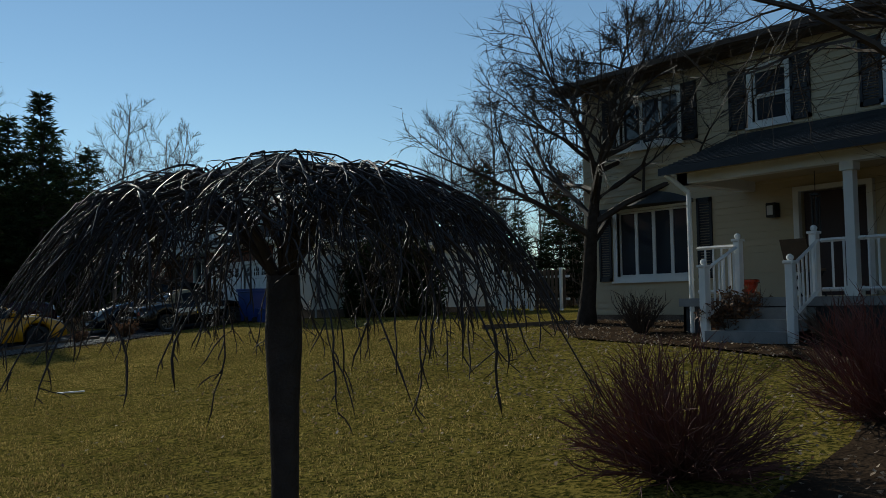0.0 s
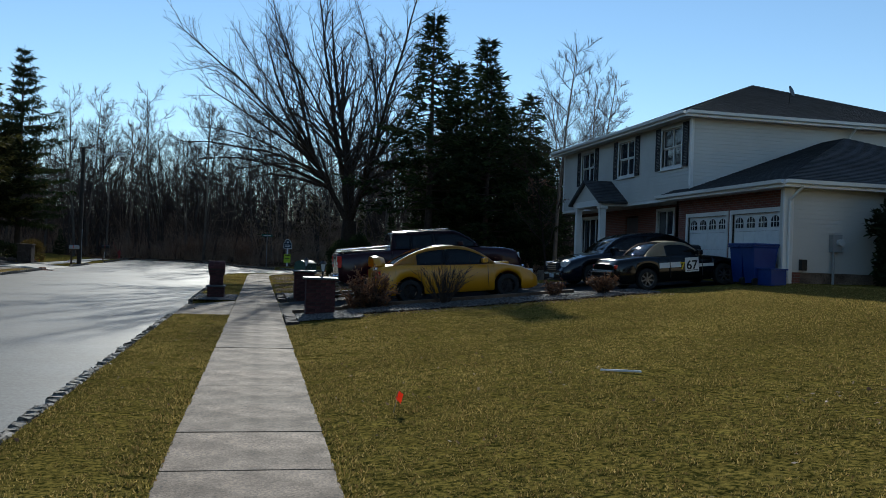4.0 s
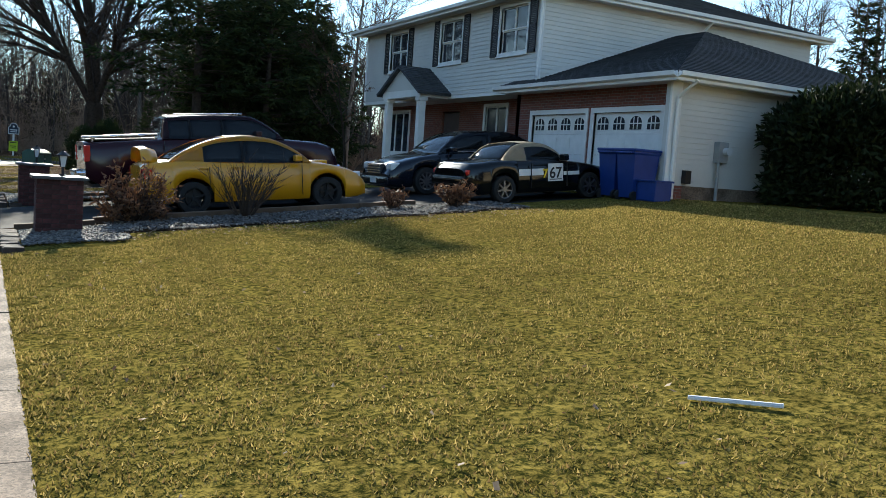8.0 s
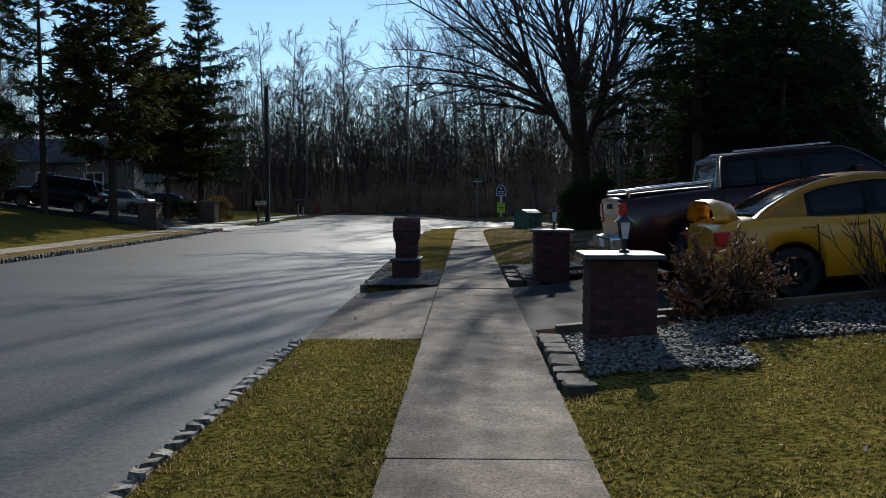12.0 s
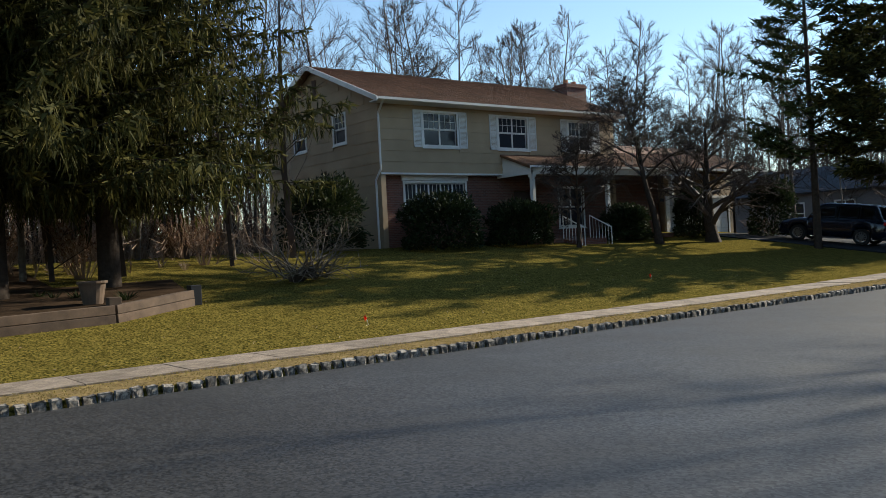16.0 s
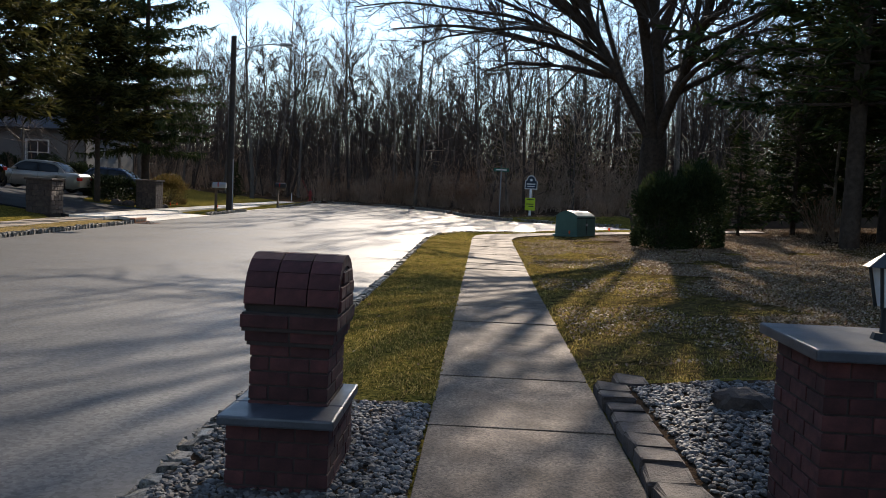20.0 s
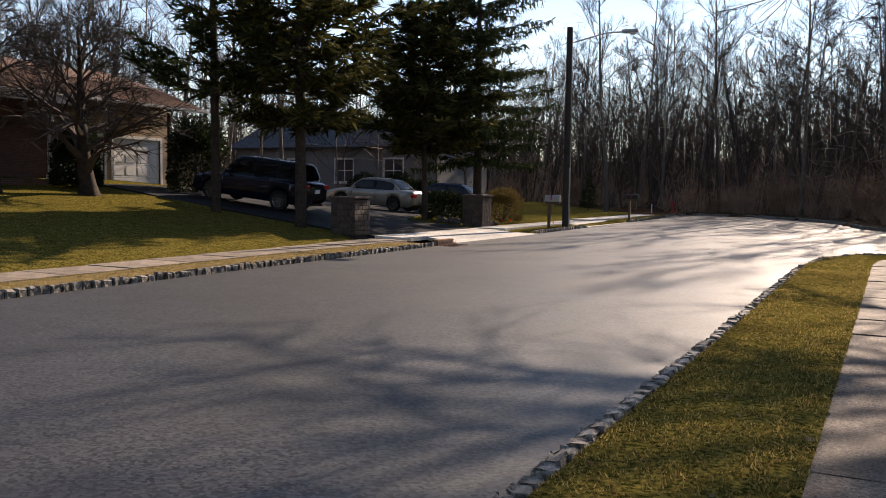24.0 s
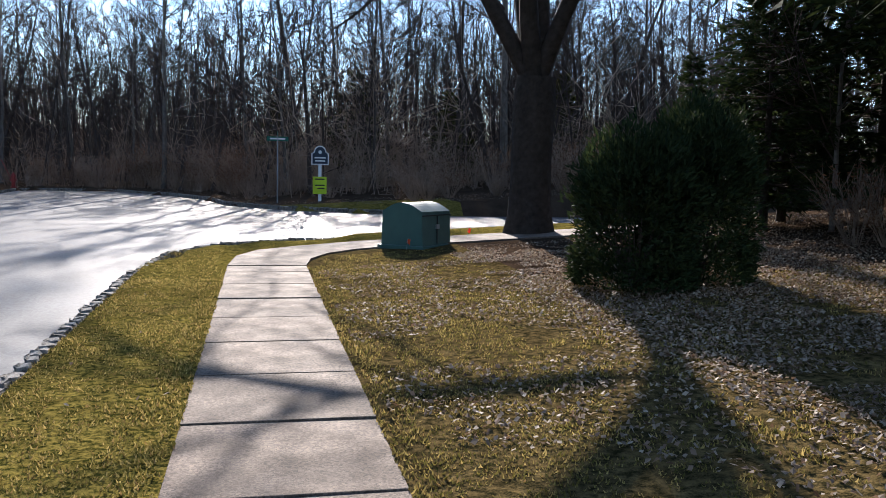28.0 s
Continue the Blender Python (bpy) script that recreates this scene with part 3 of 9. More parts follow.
class House:
    """Collects the parts of one house in world places under an Empty at its base."""

    def __init__(self, name, base, label):
        self.base = Vector(base)
        self.root = thing(name, Matrix.Translation(base), label, "house")

    def add(self, name, bm, mat, parent=None, label=""):
        bmesh.ops.translate(bm, vec=-self.base, verts=bm.verts)
        return part(name, bm, mat, parent or self.root, label)

    def wall(self, face, u0, u1, v0, v1, holes, mat, lap=0.0, thick=0.18, label=""):
        """A wall with real openings; lap: height of the siding courses, each lapping over the one below."""
        bm = bmesh.new()
        us = sorted({u0, u1, *[h[0] for h in holes], *[h[1] for h in holes]})
        vs = sorted({v0, v1, *[h[2] for h in holes], *[h[3] for h in holes]})
        if lap:
            k = v0 + lap
            while k < v1:
                vs.append(k)
                k += lap
            vs = sorted(vs)
        ax, s, p = face
        verts, faces = [], []
        for a, b in zip(vs, vs[1:]):
            if b - a < 1e-4:
                continue
            run = None
            cells = []
            for c, d in zip(us, us[1:]):
                mid = ((c + d) / 2, (a + b) / 2)
                gap = any(h[0] < mid[0] < h[1] and h[2] < mid[1] < h[3] for h in holes)
                if gap:
                    if run:
                        cells.append(run)
                    run = None
                else:
                    run = (run[0], d) if run else (c, d)
            if run:
                cells.append(run)
            f0 = 0.016 if lap else 0.0
            f1 = 0.016 * (1 - (b - a) / lap) if lap else 0.0
            for c, d in cells:
                o = len(verts)
                for u, v, n in ((c, a, f0), (d, a, f0), (d, b, f1), (c, b, f1), (c, a, -thick), (d, a, -thick), (d, b, -thick), (c, b, -thick)):
                    verts.append(((p + s * n, u, v) if ax == "x" else (u, p + s * n, v)))
                faces += [tuple(o + i for i in q) for q in ((0, 1, 2, 3), (7, 6, 5, 4), (0, 4, 5, 1), (3, 2, 6, 7), (0, 3, 7, 4), (1, 5, 6, 2))]
        me = bpy.data.meshes.new("tmp")
        me.from_pydata(verts, [], faces)
        bm.from_mesh(me)
        bpy.data.meshes.remove(me)
        bmesh.ops.remove_doubles(bm, verts=bm.verts, dist=0.0004)
        return self.add("wall", bm, mat, None, label)

    def window(self, face, u0, u1, v0, v1, units=2, shutters=None, rows=2, grid=False, trim=M_TRIM, sw=0.38, name="window"):
        bm = bmesh.new()
        t = 0.09
        for a in ((u0 - t, u1 + t, v1, v1 + t), (u0 - t, u1 + t, v0 - t, v0), (u0 - t, u0, v0, v1), (u1, u1 + t, v0, v1)):
            fbox(bm, face, *a, -0.14, 0.035)
        win = self.add(name, bm, trim)
        self.add("sill", fbox(bmesh.new(), face, u0 - t - 0.03, u1 + t + 0.03, v0 - t - 0.04, v0 - t, -0.02, 0.07), trim, win)
        w = (u1 - u0) / units
        for i in range(units):
            a, b = u0 + i * w, u0 + (i + 1) * w
            bm = bmesh.new()
            m = 0.035
            for j in range(rows):
                c, d = v0 + (v1 - v0) * j / rows, v0 + (v1 - v0) * (j + 1) / rows
                n1 = -0.03 if j else -0.06
                for q in ((a, b, c, c + m), (a, b, d - m, d), (a, a + m, c + m, d - m), (b - m, b, c + m, d - m)):
                    fbox(bm, face, *q, n1 - 0.03, n1)
                if grid and j == rows - 1:
                    for g in (1, 2):
                        x = a + (b - a) * g / 3
                        fbox(bm, face, x - 0.008, x + 0.008, c + m, d - m, n1 - 0.02, n1 - 0.004)
                    fbox(bm, face, a + m, b - m, (c + d) / 2 - 0.008, (c + d) / 2 + 0.008, n1 - 0.02, n1 - 0.005)
            self.add("sash", bm, trim, win)
            for j in range(rows):
                c, d = v0 + (v1 - v0) * j / rows, v0 + (v1 - v0) * (j + 1) / rows
                n1 = (-0.03 if j else -0.06) - 0.024
                self.add("pane", fbox(bmesh.new(), face, a + m * 0.5, b - m * 0.5, c + m * 0.5, d - m * 0.5, n1 - 0.004, n1), M_GLASS, win)
        # a blind hangs inside, part way down
        self.add("blind", fbox(bmesh.new(), face, u0, u1, v0 + (v1 - v0) * 0.45, v1, -0.17, -0.15), M_BLIND, win)
        if shutters is not None:
            for a in (u0 - t - sw - 0.01, u1 + t + 0.01):
                bm = bmesh.new()
                for q in ((a, a + 0.05, v0 - t, v1 + t), (a + sw - 0.05, a + sw, v0 - t, v1 + t), (a, a + sw, v0 - t, v0 - t + 0.07), (a, a + sw, v1 + t - 0.07, v1 + t), (a, a + sw, (v0 + v1) / 2 - 0.035, (v0 + v1) / 2 + 0.035)):
                    fbox(bm, face, *q, 0.018, 0.05)
                k = v0 - t + 0.07
                while k < v1 + t - 0.08:
                    fbox(bm, face, a + 0.04, a + sw - 0.04, k, k + 0.035, 0.02, 0.038)
                    k += 0.05
                self.add("shutter", bm, shutters)
        return win

    def gutter(self, pts, mat=M_TRIM):
        bm = bmesh.new()
        for a, b in zip(pts, pts[1:]):
            a, b = Vector(a), Vector(b)
            d = (b - a).normalized()
            s = d.cross(Vector((0, 0, 1)))
            w = [a + s * q[0] + Vector((0, 0, q[1])) for q in ((0, 0), (0.11, 0.03), (0.12, 0.12), (0.105, 0.12), (0.1, 0.045), (0.012, 0.018), (0.012, 0.12), (0, 0.12))]
            poly(bm, w, b - a)
        return self.add("gutter", bm, mat)

    def pipe(self, pts, mat=M_TRIM):
        bm = bmesh.new()
        for a, b in zip(pts, pts[1:]):
            rod(bm, a, b, 0.042, n=8)
        return self.add("downspout", bm, mat)

    def slope(self, pts, mat, thick=0.12, name="roof", courses=0.0):
        """One roof plane; its shingle courses step up the slope from the first edge."""
        p = [Vector(q) for q in pts]
        nrm = (p[1] - p[0]).cross(p[-1] - p[0]).normalized()
        if nrm.z < 0:
            nrm = -nrm
        bm = poly(bmesh.new(), p, -nrm * thick)
        if courses:
            e = (p[1] - p[0]).normalized()
            up = nrm.cross(e)
            if up.z < 0:
                up = -up
            hi = max((q - p[0]).dot(up) for q in p)
            k = 0.0
            while k < hi - 0.02:
                lo, top = k, min(k + courses, hi)

                def span(h):
                    xs = []
                    for a, b in zip(p, p[1:] + p[:1]):
                        ha, hb = (a - p[0]).dot(up), (b - p[0]).dot(up)
                        if abs(ha - hb) > 1e-6 and min(ha, hb) - 1e-6 <= h <= max(ha, hb) + 1e-6:
                            xs.append(((a + (b - a) * ((h - ha) / (hb - ha))) - p[0]).dot(e))
                        elif abs(ha - hb) <= 1e-6 and abs(ha - h) < 1e-6:
                            xs += [(a - p[0]).dot(e), (b - p[0]).dot(e)]
                    return (min(xs), max(xs)) if xs else None
                s0, s1 = span(lo), span(top - 1e-5)
                if s0 and s1:
                    q = [p[0] + e * s0[0] + up * lo + nrm * 0.02, p[0] + e * s0[1] + up * lo + nrm * 0.02, p[0] + e * s1[1] + up * top, p[0] + e * s1[0] + up * top]
                    r = [p[0] + e * s0[0] + up * lo, p[0] + e * s0[1] + up * lo]
                    v = [bm.verts.new(c) for c in q + r]
                    bm.faces.new(v[:4])
                    bm.faces.new((v[4], v[5], v[1], v[0]))
                k += courses
            bmesh.ops.remove_doubles(bm, verts=bm.verts, dist=0.0005)
        return self.add(name, bm, mat)


M_BLIND = plain("window_blind", (0.35, 0.34, 0.32), 0.8)


def garage_door(h, face, u0, u1, v0, v1, lites=True):
    fr = bmesh.new()
    for q in ((u0 - 0.12, u0, v0, v1 + 0.12), (u1, u1 + 0.12, v0, v1 + 0.12), (u0, u1, v1, v1 + 0.12)):
        fbox(fr, face, *q, -0.1, 0.03)
    door = h.add("garage_door", fr, M_TRIM, None, "white sectional garage door with small arched lights" if lites else "plain white garage door")
    rows, cols = 4, 4
    for j in range(rows):
        a, b = v0 + (v1 - v0) * j / rows, v0 + (v1 - v0) * (j + 1) / rows
        bm = fbox(bmesh.new(), face, u0, u1, a + 0.004, b - 0.004, -0.1, -0.055)
        top = lites and j == rows - 1
        for i in range(cols):
            c, d = u0 + (u1 - u0) * (i + 0.12) / cols, u0 + (u1 - u0) * (i + 0.88) / cols
            if not top:
                fbox(bm, face, c, d, a + 0.1, b - 0.1, -0.06, -0.042)
        pn = h.add("panel", bm, M_WHITE, door)
        if top:
            for i in range(cols):
                c, d = u0 + (u1 - u0) * (i + 0.16) / cols, u0 + (u1 - u0) * (i + 0.84) / cols
                m, r = (c + d) / 2, (d - c) / 2
                lo, sp = a + 0.1, b - 0.24
                ring = [(c, lo), (d, lo)] + [(m + r * math.cos(k * math.pi / 8), sp + 0.15 * math.sin(k * math.pi / 8)) for k in range(9)]
                ax, s, p = face
                pt = [((p + s * -0.05, u, v) if ax == "x" else (u, p + s * -0.05, v)) for u, v in ring]
                dv = (s * 0.006, 0, 0) if ax == "x" else (0, s * 0.006, 0)
                pane = h.add("pane", prism(pt, dv), M_GLASS, pn)
                bm = bmesh.new()
                for g in (1, 2):
                    x = c + (d - c) * g / 3
                    fbox(bm, face, x - 0.012, x + 0.012, lo, sp + 0.13, -0.046, -0.036)
                fbox(bm, face, c, d, (lo + sp) / 2 - 0.012 + 0.06, (lo + sp) / 2 + 0.012 + 0.06, -0.046, -0.037)
                h.add("glazing_bar", bm, M_WHITE, pn)
    return door


def house_a():
    """White two-storey house with brick front below and a hipped garage wing."""
    h = House("house", (18, 41, 1.1), "white-sided two-storey house with dark shutters, brick ground floor and hipped garage")
    F, S = ("x", -1, 13.3), ("y", -1, 32.9)
    U = ("y", -1, 38.4)
    zb, ze, zu = 1.05, 3.75, 6.35
    # garage wing
    doors = [(33.45, 35.8, 1.1, 3.08), (36.15, 38.45, 1.1, 3.08)]
    h.wall(F, 32.9, 39.3, zb, ze, doors, M_WBRICK, 0, 0.25, "red brick garage front")
    for d in doors:
        garage_door(h, F, *d)
    h.wall(S, 13.05, 22.6, zb + 0.45, ze, [], M_SIDING, 0.115)
    h.add("plinth", fbox(bmesh.new(), S, 13.06, 22.6, zb - 0.6, zb + 0.45, -0.2, -0.01), M_CONC, None, "bare concrete plinth")
    h.wall(("x", 1, 22.6), 32.9, 38.4, zb, ze, [], M_SIDING)
    # upper storey
    wins = [(39.05, 40.45, 4.85, 6.1), (42.7, 44.1, 4.85, 6.1), (46.6, 48.0, 4.85, 6.1)]
    h.wall(F, 38.4, 50.2, ze + 0.05, zu, wins, M_SIDING, 0.115)
    for w in wins:
        h.window(F, *w, shutters=M_SHUT, sw=0.36)
    h.wall(U, 13.3, 23.5, ze, zu, [], M_SIDING, 0.115)
    h.wall(("y", 1, 50.2), 13.3, 23.5, ze, zu, [], M_SIDING)
    h.wall(("y", 1, 50.2), 14.2, 23.5, zb, ze, [], M_WBRICK)
    h.wall(("x", 1, 23.5), 38.4, 50.2, zb, zu, [], M_SIDING)
    # corner boards
    for q in ((13.27, 13.36, 38.37, 38.46, ze, zu), (13.27, 13.36, 50.12, 50.23, ze, zu), (13.02, 13.3, 32.87, 32.93, zb, ze)):
        h.add("corner_board", boxes(q), M_TRIM)
    # recessed ground floor in brick under the overhang
    R = ("x", -1, 14.2)
    low = [(41.25, 42.5, 1.75, 3.5), (44.2, 45.4, 1.15, 3.42), (48.0, 50.0, 2.0, 3.46)]
    h.wall(R, 39.3, 50.2, zb, ze, low, M_WBRICK, 0, 0.2, "red brick ground floor")
    h.window(R, *low[0], rows=2)
    h.window(R, *low[2], units=3, rows=1)
    dr = h.add("front_door", fbox(bmesh.new(), R, 44.25, 45.35, 1.15, 3.36, -0.1, -0.05), M_DARKDOOR, None, "dark panelled front door")
    h.add("knob", rods(((14.17, 44.4, 2.1), (14.23, 44.4, 2.1), 0.03)), M_CHROME, dr)
    h.add("soffit", boxes((13.3, 14.25, 39.3, 50.2, ze - 0.06, ze + 0.05)), M_TRIM)
    h.add("porch_floor", boxes((12.2, 14.2, 39.4, 50.2, zb - 0.7, zb + 0.06)), M_CONC)
    h.wall(("y", 1, 39.3), 13.3, 14.2, zb, ze, [], M_WBRICK)
    # portico
    for y in (43.55, 46.0):
        bm = boxes((12.35, 12.57, y - 0.11, y + 0.11, 1.11, 3.68), (12.31, 12.61, y - 0.15, y + 0.15, 1.11, 1.25), (12.31, 12.61, y - 0.15, y + 0.15, 3.56, 3.68), bevel=0.012)
        h.add("column", bm, M_TRIM)
    h.add("portico_beam", boxes((12.3, 13.3, 43.35, 43.75, 3.68, 3.9), (12.3, 13.3, 45.8, 46.2, 3.68, 3.9), (12.3, 12.6, 43.75, 45.8, 3.68, 3.9)), M_TRIM)
    h.add("pediment", prism([(12.3, 43.35, 3.9), (12.3, 46.2, 3.9), (12.3, 44.78, 4.62)], (0.06, 0, 0)), M_SIDING)
    h.slope([(12.15, 43.15, 3.82), (13.35, 43.15, 3.82), (13.35, 44.78, 4.72), (12.15, 44.78, 4.72)], M_ROOFD, 0.08, courses=0.14)
    h.slope([(13.35, 46.4, 3.82), (12.15, 46.4, 3.82), (12.15, 44.78, 4.72), (13.35, 44.78, 4.72)], M_ROOFD, 0.08, courses=0.14)
    # garage roof: hips meeting below the upper wall
    e = ze + 0.06
    x0, x1, y0, rx, ry, rz = 12.75, 23.0, 32.45, 17.9, 37.2, 5.75
    h.slope([(x0, y0, e), (x0, 39.55, e), (rx, 39.55, rz), (rx, ry, rz)], M_ROOFD, courses=0.14)
    h.slope([(x0, y0, e), (x1, y0, e), (rx, ry, rz)], M_ROOFD, courses=0.14)
    h.slope([(x1, y0, e), (x1, 38.4, e), (rx, 38.4, rz), (rx, ry, rz)], M_ROOFD, courses=0.14)
    h.add("soffit", boxes((x0 + 0.02, 13.3, y0 + 0.02, 39.5, ze - 0.1, ze - 0.05), (13.3, x1 - 0.05, y0 + 0.02, 32.9, ze - 0.1, ze - 0.05)), M_TRIM)
    h.add("fascia", boxes((x0 - 0.01, x0 + 0.03, y0, 39.55, ze - 0.12, ze + 0.03), (x0, x1, y0 - 0.01, y0 + 0.03, ze - 0.12, ze + 0.03)), M_TRIM)
    h.gutter([(x0 - 0.01, 39.55, ze - 0.06), (x0 - 0.01, y0, ze - 0.06)])
    h.gutter([(x0, y0 - 0.01, ze - 0.06), (x1, y0 - 0.01, ze - 0.06)])
    h.pipe([(x0 + 0.5, y0 - 0.05, ze - 0.08), (x0 + 0.4, y0 + 0.36, ze - 0.42), (x0 + 0.42, y0 + 0.38, 1.25)])
    # main hip roof
    e = zu + 0.06
    a, b, c, d = 12.85, 23.95, 37.95, 50.65
    r1, r2, z = (18.5, 43.6, 8.65), (18.5, 45.1, 8.65), 8.65
    h.slope([(a, c, e), (a, d, e), r2, r1], M_ROOFD, courses=0.14)
    h.slope([(a, c, e), (b, c, e), r1], M_ROOFD, courses=0.14)
    h.slope([(b, c, e), (b, d, e), r2, r1], M_ROOFD, courses=0.14)
    h.slope([(a, d, e), (b, d, e), r2], M_ROOFD, courses=0.14)
    h.add("soffit", boxes((a + 0.02, 13.3, c + 0.02, d - 0.02, zu - 0.08, zu - 0.03), (13.3, b, c + 0.02, 38.4, zu - 0.08, zu - 0.03)), M_TRIM)
    h.add("fascia", boxes((a - 0.01, a + 0.03, c, d, zu - 0.12, zu + 0.03), (a, b, c - 0.01, c + 0.03, zu - 0.12, zu + 0.03)), M_TRIM)
    h.gutter([(a - 0.01, d, zu - 0.06), (a - 0.01, c, zu - 0.06)])
    h.gutter([(a, c - 0.01, zu - 0.06), (b, c - 0.01, zu - 0.06)])
    h.pipe([(13.22, 38.32, zu - 0.1), (13.22, 38.32, ze + 0.35)])
    h.pipe([(18.9, c + 0.05, zu - 0.1), (18.9, 38.33, zu - 0.35), (18.9, 38.33, 5.6)])
    # dish on the roof
    bm = bmesh.new()
    rod(bm, (17.9, 40.3, 7.1), (17.9, 40.2, 7.75), 0.02)
    r = bmesh.ops.create_cone(bm, cap_ends=True, segments=20, radius1=0.03, radius2=0.2, depth=0.07)
    bmesh.ops.transform(bm, matrix=Matrix.Translation((17.85, 40.1, 7.75)) @ Euler((radians(70), 0, radians(35))).to_matrix().to_4x4(), verts=r["verts"])
    h.add("satellite_dish", bm, M_DARKMETAL, None, "small dark satellite dish")
    # meter on the garage's side
    mt = h.add("electric_meter", boxes((14.35, 14.62, 32.72, 32.89, 2.05, 2.5), bevel=0.01), M_GREYP, None, "grey electricity meter with a pipe to the ground")
    h.add("dial", rods(((14.53, 32.72, 2.3), (14.53, 32.6, 2.3), 0.085), n=16), M_LAMPG, mt)
    h.add("conduit", rods(((14.42, 32.78, 1.0), (14.42, 32.78, 2.06), 0.035)), M_GREYP, mt)
    h.add("tap_box", boxes((13.5, 13.66, 32.76, 32.89, 1.55, 1.83), bevel=0.01), M_DARKMETAL, None, "small dark utility box")


M_DARKDOOR = plain("dark_door", (0.05, 0.03, 0.028), 0.4)


def house_c():
    """Cream house with a porch at the start of the walk."""
    h = House("house", (18, 14, 1.1), "cream two-storey house with a porch, dark shutters and a bow window")
    F = ("x", -1, 14.0)
    M_EAVE = material("brown_eave_paint", (0.10, 0.07, 0.05), (0.07, 0.05, 0.037), 3.0, 60.0, 0.6, 0.1, 0.002)
    zb, ze = 1.15, 6.15
    bay = (17.75, 19.5, 2.14, 3.45)
    wins = [(17.9, 19.35, 4.78, 5.7), (15.65, 16.3, 4.78, 5.7), (13.0, 13.9, 4.78, 5.7), (10.2, 11.1, 4.78, 5.7)]
    door = (14.3, 15.45, 1.7, 3.45)
    h.wall(F, 4.0, 20.4, zb, ze, wins + [bay, door], M_CREAM, 0.12)
    h.wall(("y", 1, 20.4), 14.0, 23, zb, ze, [], M_CREAM, 0.12)
    h.wall(("y", -1, 4.0), 14.0, 23, zb, ze, [], M_CREAM)
    h.wall(("x", 1, 23), 4.0, 20.4, zb, ze, [], M_CREAM)
    h.add("plinth", boxes((13.96, 14.2, 4.0, 20.42, 0.5, zb + 0.22)), M_CONC)
    h.window(F, *wins[0], units=3, rows=1, shutters=M_SHUT, sw=0.34)
    for w in wins[1:]:
        h.window(F, *w, units=1, rows=2, shutters=M_SHUT, sw=0.36)
    # bow window with a small curved roof
    bw = h.window(F, *bay, units=4, rows=1, name="bow_window")
    for a in (17.2, 19.64):
        bm = bmesh.new()
        for q in ((a, a + 0.05, 2.05, 3.55), (a + 0.28, a + 0.33, 2.05, 3.55), (a, a + 0.33, 2.05, 2.13), (a, a + 0.33, 3.47, 3.55)):
            fbox(bm, F, *q, 0.018, 0.05)
        k = 2.13
        while k < 3.46:
            fbox(bm, F, a + 0.04, a + 0.29, k, k + 0.035, 0.02, 0.038)
            k += 0.05
        h.add("shutter", bm, M_SHUT)
    bm = bmesh.new()
    n = 12
    rows = []
    for j in range(4):
        f = j / 3
        rows.append([bm.verts.new((14.0 - 0.36 * (1 - f) * math.sin(math.pi * (0.08 + 0.84 * i / n)) - 0.03, 17.6 + 2.05 * i / n, 3.52 + 0.28 * f * math.sin(math.pi * (0.04 + 0.92 * i / n)))) for i in range(n + 1)])
    for a, b in zip(rows, rows[1:]):
        for i in range(n):
            bm.faces.new((a[i], a[i + 1], b[i + 1], b[i]))
    bm.faces.new([v for v in rows[0]] + [bm.verts.new((13.99, 19.65, 3.5)), bm.verts.new((13.99, 17.6, 3.5))])
    h.add("bow_roof", bm, M_ROOFD, None, "small curved dark roof over the bow window")
    dr = h.add("front_door", fbox(bmesh.new(), F, 14.32, 15.43, 1.7, 3.43, -0.12, -0.06), M_DARKDOOR, None, "dark double front door")
    h.add("door_frame", boxes((13.9, 14.0, 14.2, 14.3, 1.7, 3.53), (13.9, 14.0, 15.45, 15.55, 1.7, 3.53), (13.9, 14.0, 14.3, 15.45, 3.45, 3.53)), M_TRIM, dr)
    # porch deck, columns, rails and roof
    h.add("porch_deck", boxes((12.0, 14.0, 4.0, 16.5, 1.55, 1.68)), M_WOODG, None, "grey painted porch deck")
    h.add("porch_skirt", boxes((12.05, 12.1, 4.0, 16.45, 0.8, 1.55), (12.05, 14.0, 16.4, 16.45, 0.8, 1.55)), M_SHUT)
    for y in (13.65, 10.6, 7.5):
        h.add("column", boxes((12.08, 12.22, y - 0.07, y + 0.07, 1.68, 3.55), (12.05, 12.25, y - 0.1, y + 0.1, 1.68, 1.82), (12.05, 12.25, y - 0.1, y + 0.1, 3.43, 3.55), bevel=0.008), M_TRIM)
    h.add("porch_beam", boxes((12.05, 12.25, 4.0, 16.5, 3.55, 3.75), (12.05, 14.0, 16.3, 16.5, 3.55, 3.75)), M_TRIM)
    h.add("porch_ceiling", boxes((12.0, 14.0, 4.0, 16.5, 3.72, 3.76)), M_CREAM)
    h.slope([(11.7, 16.6, 3.78), (11.7, 4.0, 3.78), (14.05, 4.0, 4.62), (14.05, 16.6, 4.62)], M_ROOFD, 0.09, courses=0.14)
    h.add("porch_gable", prism([(12.0, 16.5, 3.75), (14.0, 16.5, 3.75), (14.0, 16.5, 4.5)], (0, -0.05, 0)), M_CREAM)
    h.gutter([(11.69, 16.6, 3.68), (11.69, 4.0, 3.68)][::-1], M_SHUT)
    h.pipe([(11.75, 16.5, 3.7), (12.05, 16.28, 3.4), (12.05, 16.28, 1.1)])

